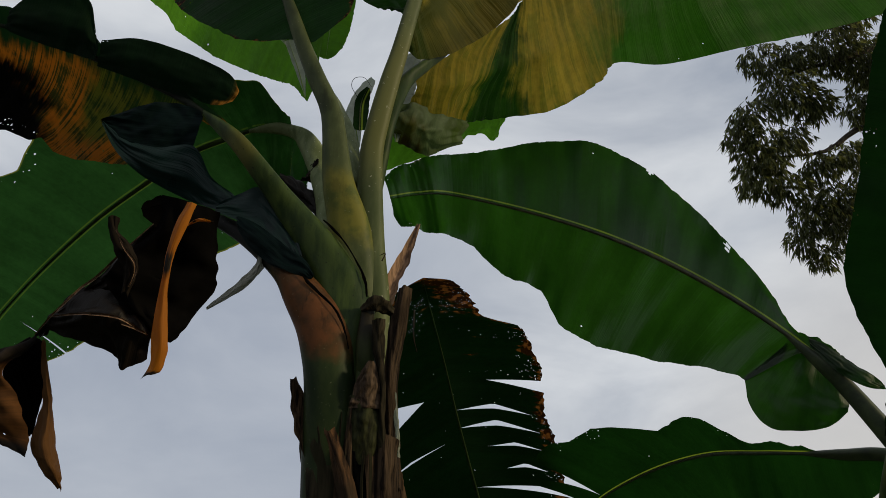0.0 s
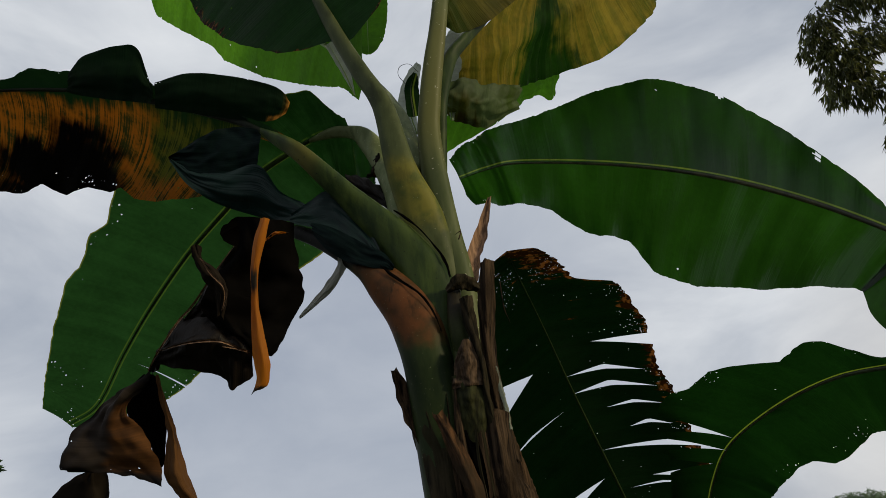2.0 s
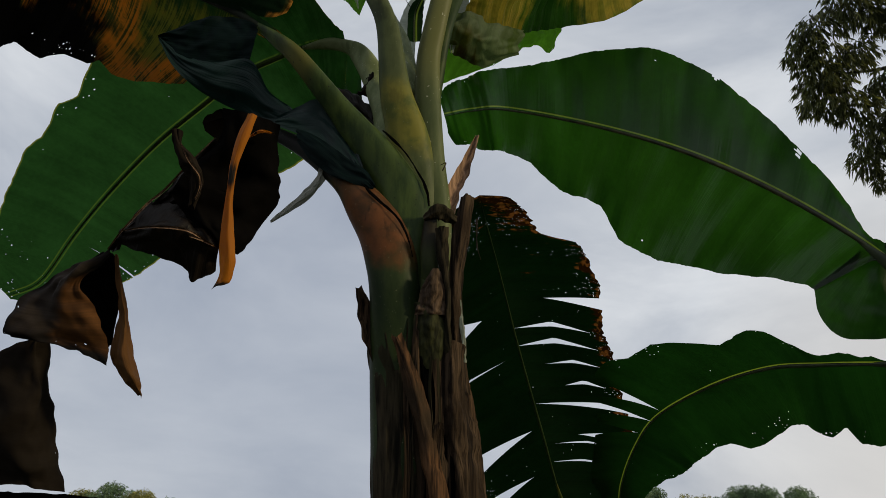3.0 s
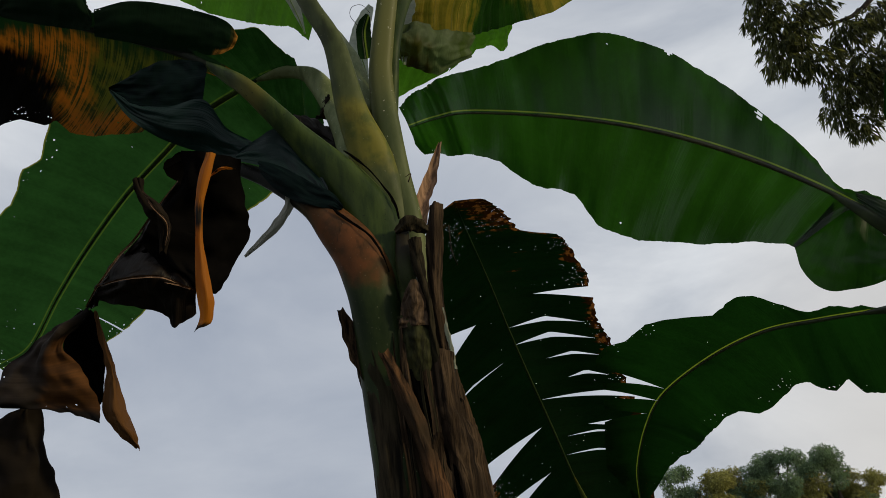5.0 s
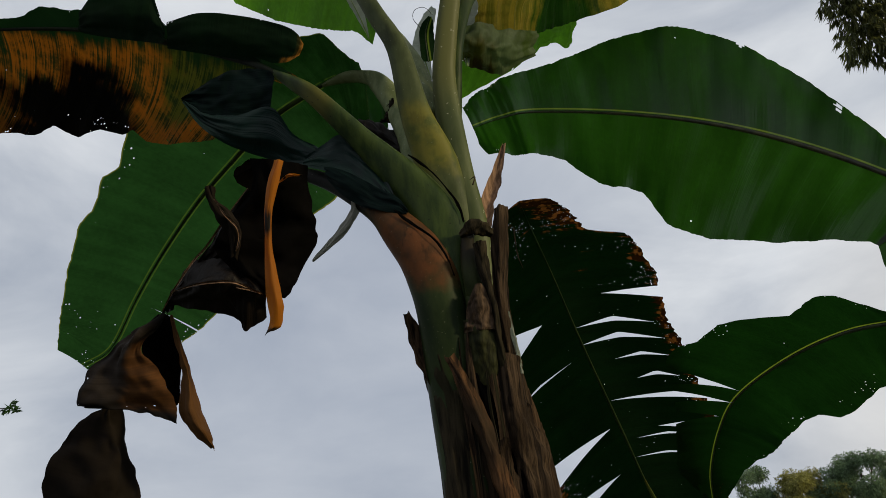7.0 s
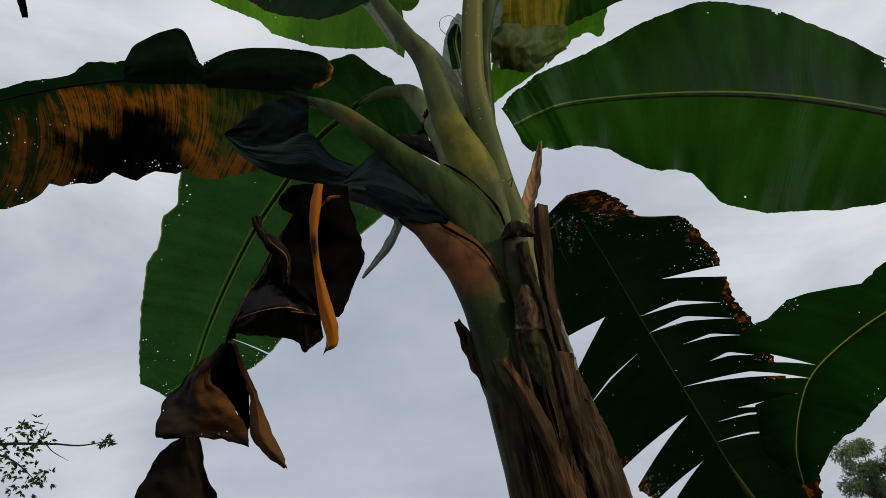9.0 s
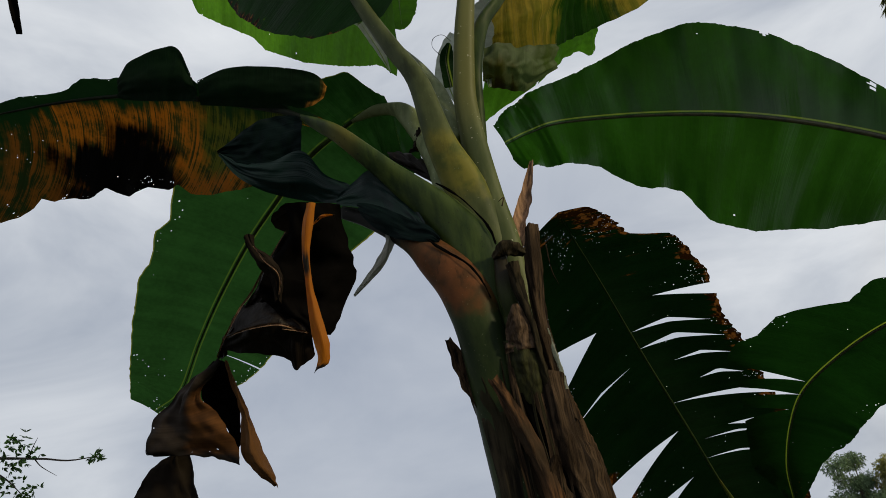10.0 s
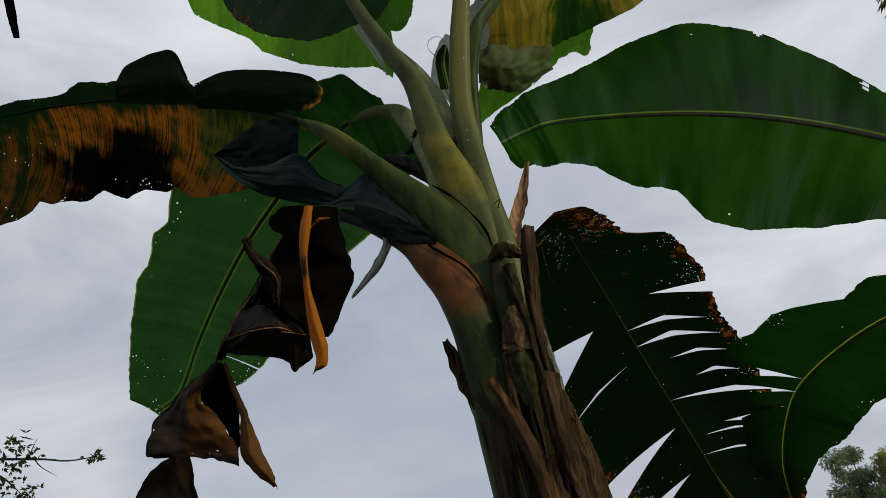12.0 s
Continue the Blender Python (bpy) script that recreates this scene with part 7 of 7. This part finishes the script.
tree(-27.04, 51.24, "distant leafy tree on the skyline", ([(-27.04, 51.24, 0), (-26.84, 51.24, 2.77), (-27.04, 51.24, 5.53)], [0.2, 0.16, 0.06]), [([(-27.04, 51.24, 4.18), (-27.0, 52.01, 4.21)], [0.06, 0.02]), ([(-27.04, 51.24, 4.18), (-26.94, 52.05, 6.02)], [0.06, 0.02]), ([(-27.04, 51.24, 4.18), (-26.05, 51.04, 5.18)], [0.06, 0.02]), ([(-27.04, 51.24, 4.18), (-27.56, 50.93, 6.25)], [0.06, 0.02]), ([(-27.04, 51.24, 4.18), (-25.9, 51.12, 4.2)], [0.06, 0.02])], [(-27.0, 52.01, 4.21, 0.53), (-26.94, 52.05, 6.02, 0.46), (-26.05, 51.04, 5.18, 0.5), (-27.56, 50.93, 6.25, 0.46), (-25.9, 51.12, 4.2, 0.44), (-28.12, 51.4, 4.47, 0.5), (-27.75, 52.03, 5.96, 0.52), (-26.67, 52.22, 4.96, 0.54), (-28.21, 51.47, 6.04, 0.54), (-26.53, 50.26, 5.29, 0.43), (-26.31, 51.18, 3.83, 0.47), (-27.41, 51.47, 6.21, 0.41), (-26.36, 50.78, 4.28, 0.46), (-27.37, 51.35, 5.67, 0.51), (-25.93, 51.11, 5.67, 0.56), (-26.2, 50.86, 5.14, 0.48), (-27.04, 51.24, 6.16, 0.51)], 680, 0.19, 0.04, far_leaf_warm, 1.1, 51)
tree(-25.54, 50.99, "distant leafy tree on the skyline", ([(-25.54, 50.99, 0), (-25.34, 50.99, 2.98), (-25.54, 50.99, 5.96)], [0.2, 0.16, 0.06]), [([(-25.54, 50.99, 4.24), (-25.18, 50.94, 5.99)], [0.06, 0.02]), ([(-25.54, 50.99, 4.24), (-24.76, 50.68, 6.6)], [0.06, 0.02]), ([(-25.54, 50.99, 4.24), (-24.69, 50.96, 4.27)], [0.06, 0.02]), ([(-25.54, 50.99, 4.24), (-25.76, 50.74, 4.72)], [0.06, 0.02]), ([(-25.54, 50.99, 4.24), (-25.07, 51.2, 4.23)], [0.06, 0.02])], [(-25.18, 50.94, 5.99, 0.6), (-24.76, 50.68, 6.6, 0.54), (-24.69, 50.96, 4.27, 0.58), (-25.76, 50.74, 4.72, 0.5), (-25.07, 51.2, 4.23, 0.56), (-25.39, 50.15, 6.4, 0.69), (-24.3, 50.02, 5.64, 0.64), (-24.79, 50.29, 4.27, 0.61), (-26.06, 50.89, 3.75, 0.54), (-25.99, 49.67, 5.81, 0.59), (-25.25, 51.04, 5.72, 0.61), (-26.04, 51.13, 3.85, 0.54), (-24.78, 51.78, 4.79, 0.62), (-26.47, 51.43, 6.04, 0.67), (-24.6, 52.27, 6.27, 0.68), (-27.05, 51.45, 6.18, 0.55), (-25.54, 50.99, 6.75, 0.64)], 680, 0.19, 0.04, far_leaf, 1.1, 52)
tree(-23.46, 51.30, "distant leafy tree on the skyline", ([(-23.46, 51.30, 0), (-23.26, 51.30, 2.69), (-23.46, 51.30, 5.38)], [0.2, 0.16, 0.06]), [([(-23.46, 51.3, 3.67), (-24.57, 50.3, 4.76)], [0.06, 0.02]), ([(-23.46, 51.3, 3.67), (-22.54, 50.92, 5.43)], [0.06, 0.02]), ([(-23.46, 51.3, 3.67), (-23.25, 51.04, 3.32)], [0.06, 0.02]), ([(-23.46, 51.3, 3.67), (-23.47, 50.66, 5.47)], [0.06, 0.02]), ([(-23.46, 51.3, 3.67), (-24.03, 51.99, 3.86)], [0.06, 0.02])], [(-24.57, 50.3, 4.76, 0.65), (-22.54, 50.92, 5.43, 0.66), (-23.25, 51.04, 3.32, 0.71), (-23.47, 50.66, 5.47, 0.54), (-24.03, 51.99, 3.86, 0.53), (-24.62, 51.25, 4.28, 0.64), (-23.1, 51.26, 3.74, 0.52), (-23.84, 50.54, 4.51, 0.55), (-23.24, 50.0, 4.68, 0.68), (-23.37, 52.05, 6.17, 0.55), (-23.26, 51.56, 5.22, 0.68), (-22.57, 51.6, 4.4, 0.57), (-23.38, 52.11, 3.54, 0.7), (-23.14, 52.27, 5.16, 0.64), (-24.44, 51.47, 6.04, 0.54), (-23.25, 51.97, 5.46, 0.59), (-23.46, 51.3, 6.17, 0.64)], 680, 0.19, 0.04, far_leaf_warm, 1.1, 53)
tree(-21.57, 51.53, "distant leafy tree on the skyline", ([(-21.57, 51.53, 0), (-21.37, 51.53, 2.56), (-21.57, 51.53, 5.12)], [0.2, 0.16, 0.06]), [([(-21.57, 51.53, 3.54), (-21.2, 51.3, 4.59)], [0.06, 0.02]), ([(-21.57, 51.53, 3.54), (-20.86, 51.34, 4.32)], [0.06, 0.02]), ([(-21.57, 51.53, 3.54), (-22.61, 52.48, 5.47)], [0.06, 0.02]), ([(-21.57, 51.53, 3.54), (-20.16, 52.05, 4.78)], [0.06, 0.02]), ([(-21.57, 51.53, 3.54), (-22.45, 51.29, 5.71)], [0.06, 0.02])], [(-21.2, 51.3, 4.59, 0.56), (-20.86, 51.34, 4.32, 0.58), (-22.61, 52.48, 5.47, 0.6), (-20.16, 52.05, 4.78, 0.58), (-22.45, 51.29, 5.71, 0.52), (-20.62, 52.71, 4.2, 0.52), (-22.86, 52.06, 4.38, 0.46), (-21.63, 52.08, 2.91, 0.64), (-21.62, 51.1, 3.55, 0.66), (-21.83, 50.74, 4.73, 0.66), (-21.5, 52.58, 3.31, 0.56), (-21.51, 52.21, 4.15, 0.55), (-21.01, 51.08, 3.04, 0.63), (-20.41, 50.91, 4.17, 0.53), (-21.54, 51.16, 2.88, 0.56), (-21.47, 52.36, 3.54, 0.65), (-21.57, 51.53, 5.85, 0.59)], 680, 0.19, 0.04, far_leaf, 1.1, 54)
tree(-4.83, 3.64, "small tree with fine twigs and small green leaves", ([(-4.83, 3.64, 0), (-4.83, 3.64, 1.36), (-4.83, 3.64, 3.02)], [0.07, 0.06, 0.03]), [([(-4.51, 3.59, 2.72), (-3.95, 3.61, 2.86), (-3.51, 3.68, 2.81), (-3.32, 3.74, 2.77), (-3.15, 3.79, 2.77)], [0.02, 0.012, 0.007, 0.005, 0.002]), ([(-3.51, 3.68, 2.81), (-3.48, 3.71, 2.76), (-3.41, 3.76, 2.7)], [0.004, 0.003, 0.001]), ([(-3.54, 3.67, 2.82), (-3.5, 3.65, 2.87), (-3.46, 3.64, 2.92)], [0.004, 0.003, 0.001]), ([(-3.95, 3.61, 2.86), (-3.73, 3.66, 2.75), (-3.63, 3.75, 2.62)], [0.01, 0.006, 0.002])], [(-3.62, 3.61, 2.89, 0.09), (-3.54, 3.63, 2.9, 0.08), (-3.65, 3.65, 2.8, 0.1), (-3.74, 3.67, 2.72, 0.12), (-3.67, 3.71, 2.66, 0.1), (-3.62, 3.75, 2.61, 0.08), (-3.8, 3.59, 2.86, 0.15), (-3.94, 3.62, 2.72, 0.2), (-3.19, 3.78, 2.77, 0.05), (-3.15, 3.79, 2.76, 0.03), (-3.5, 3.67, 2.84, 0.05), (-3.97, 3.5, 2.95, 0.2), (-3.64, 3.59, 2.93, 0.1), (-3.59, 3.65, 2.82, 0.08), (-3.7, 3.64, 2.79, 0.12), (-3.56, 3.76, 2.63, 0.06), (-3.72, 3.73, 2.61, 0.1)], 900, 0.035, 0.016, twig_leaf, 0.3, 77)
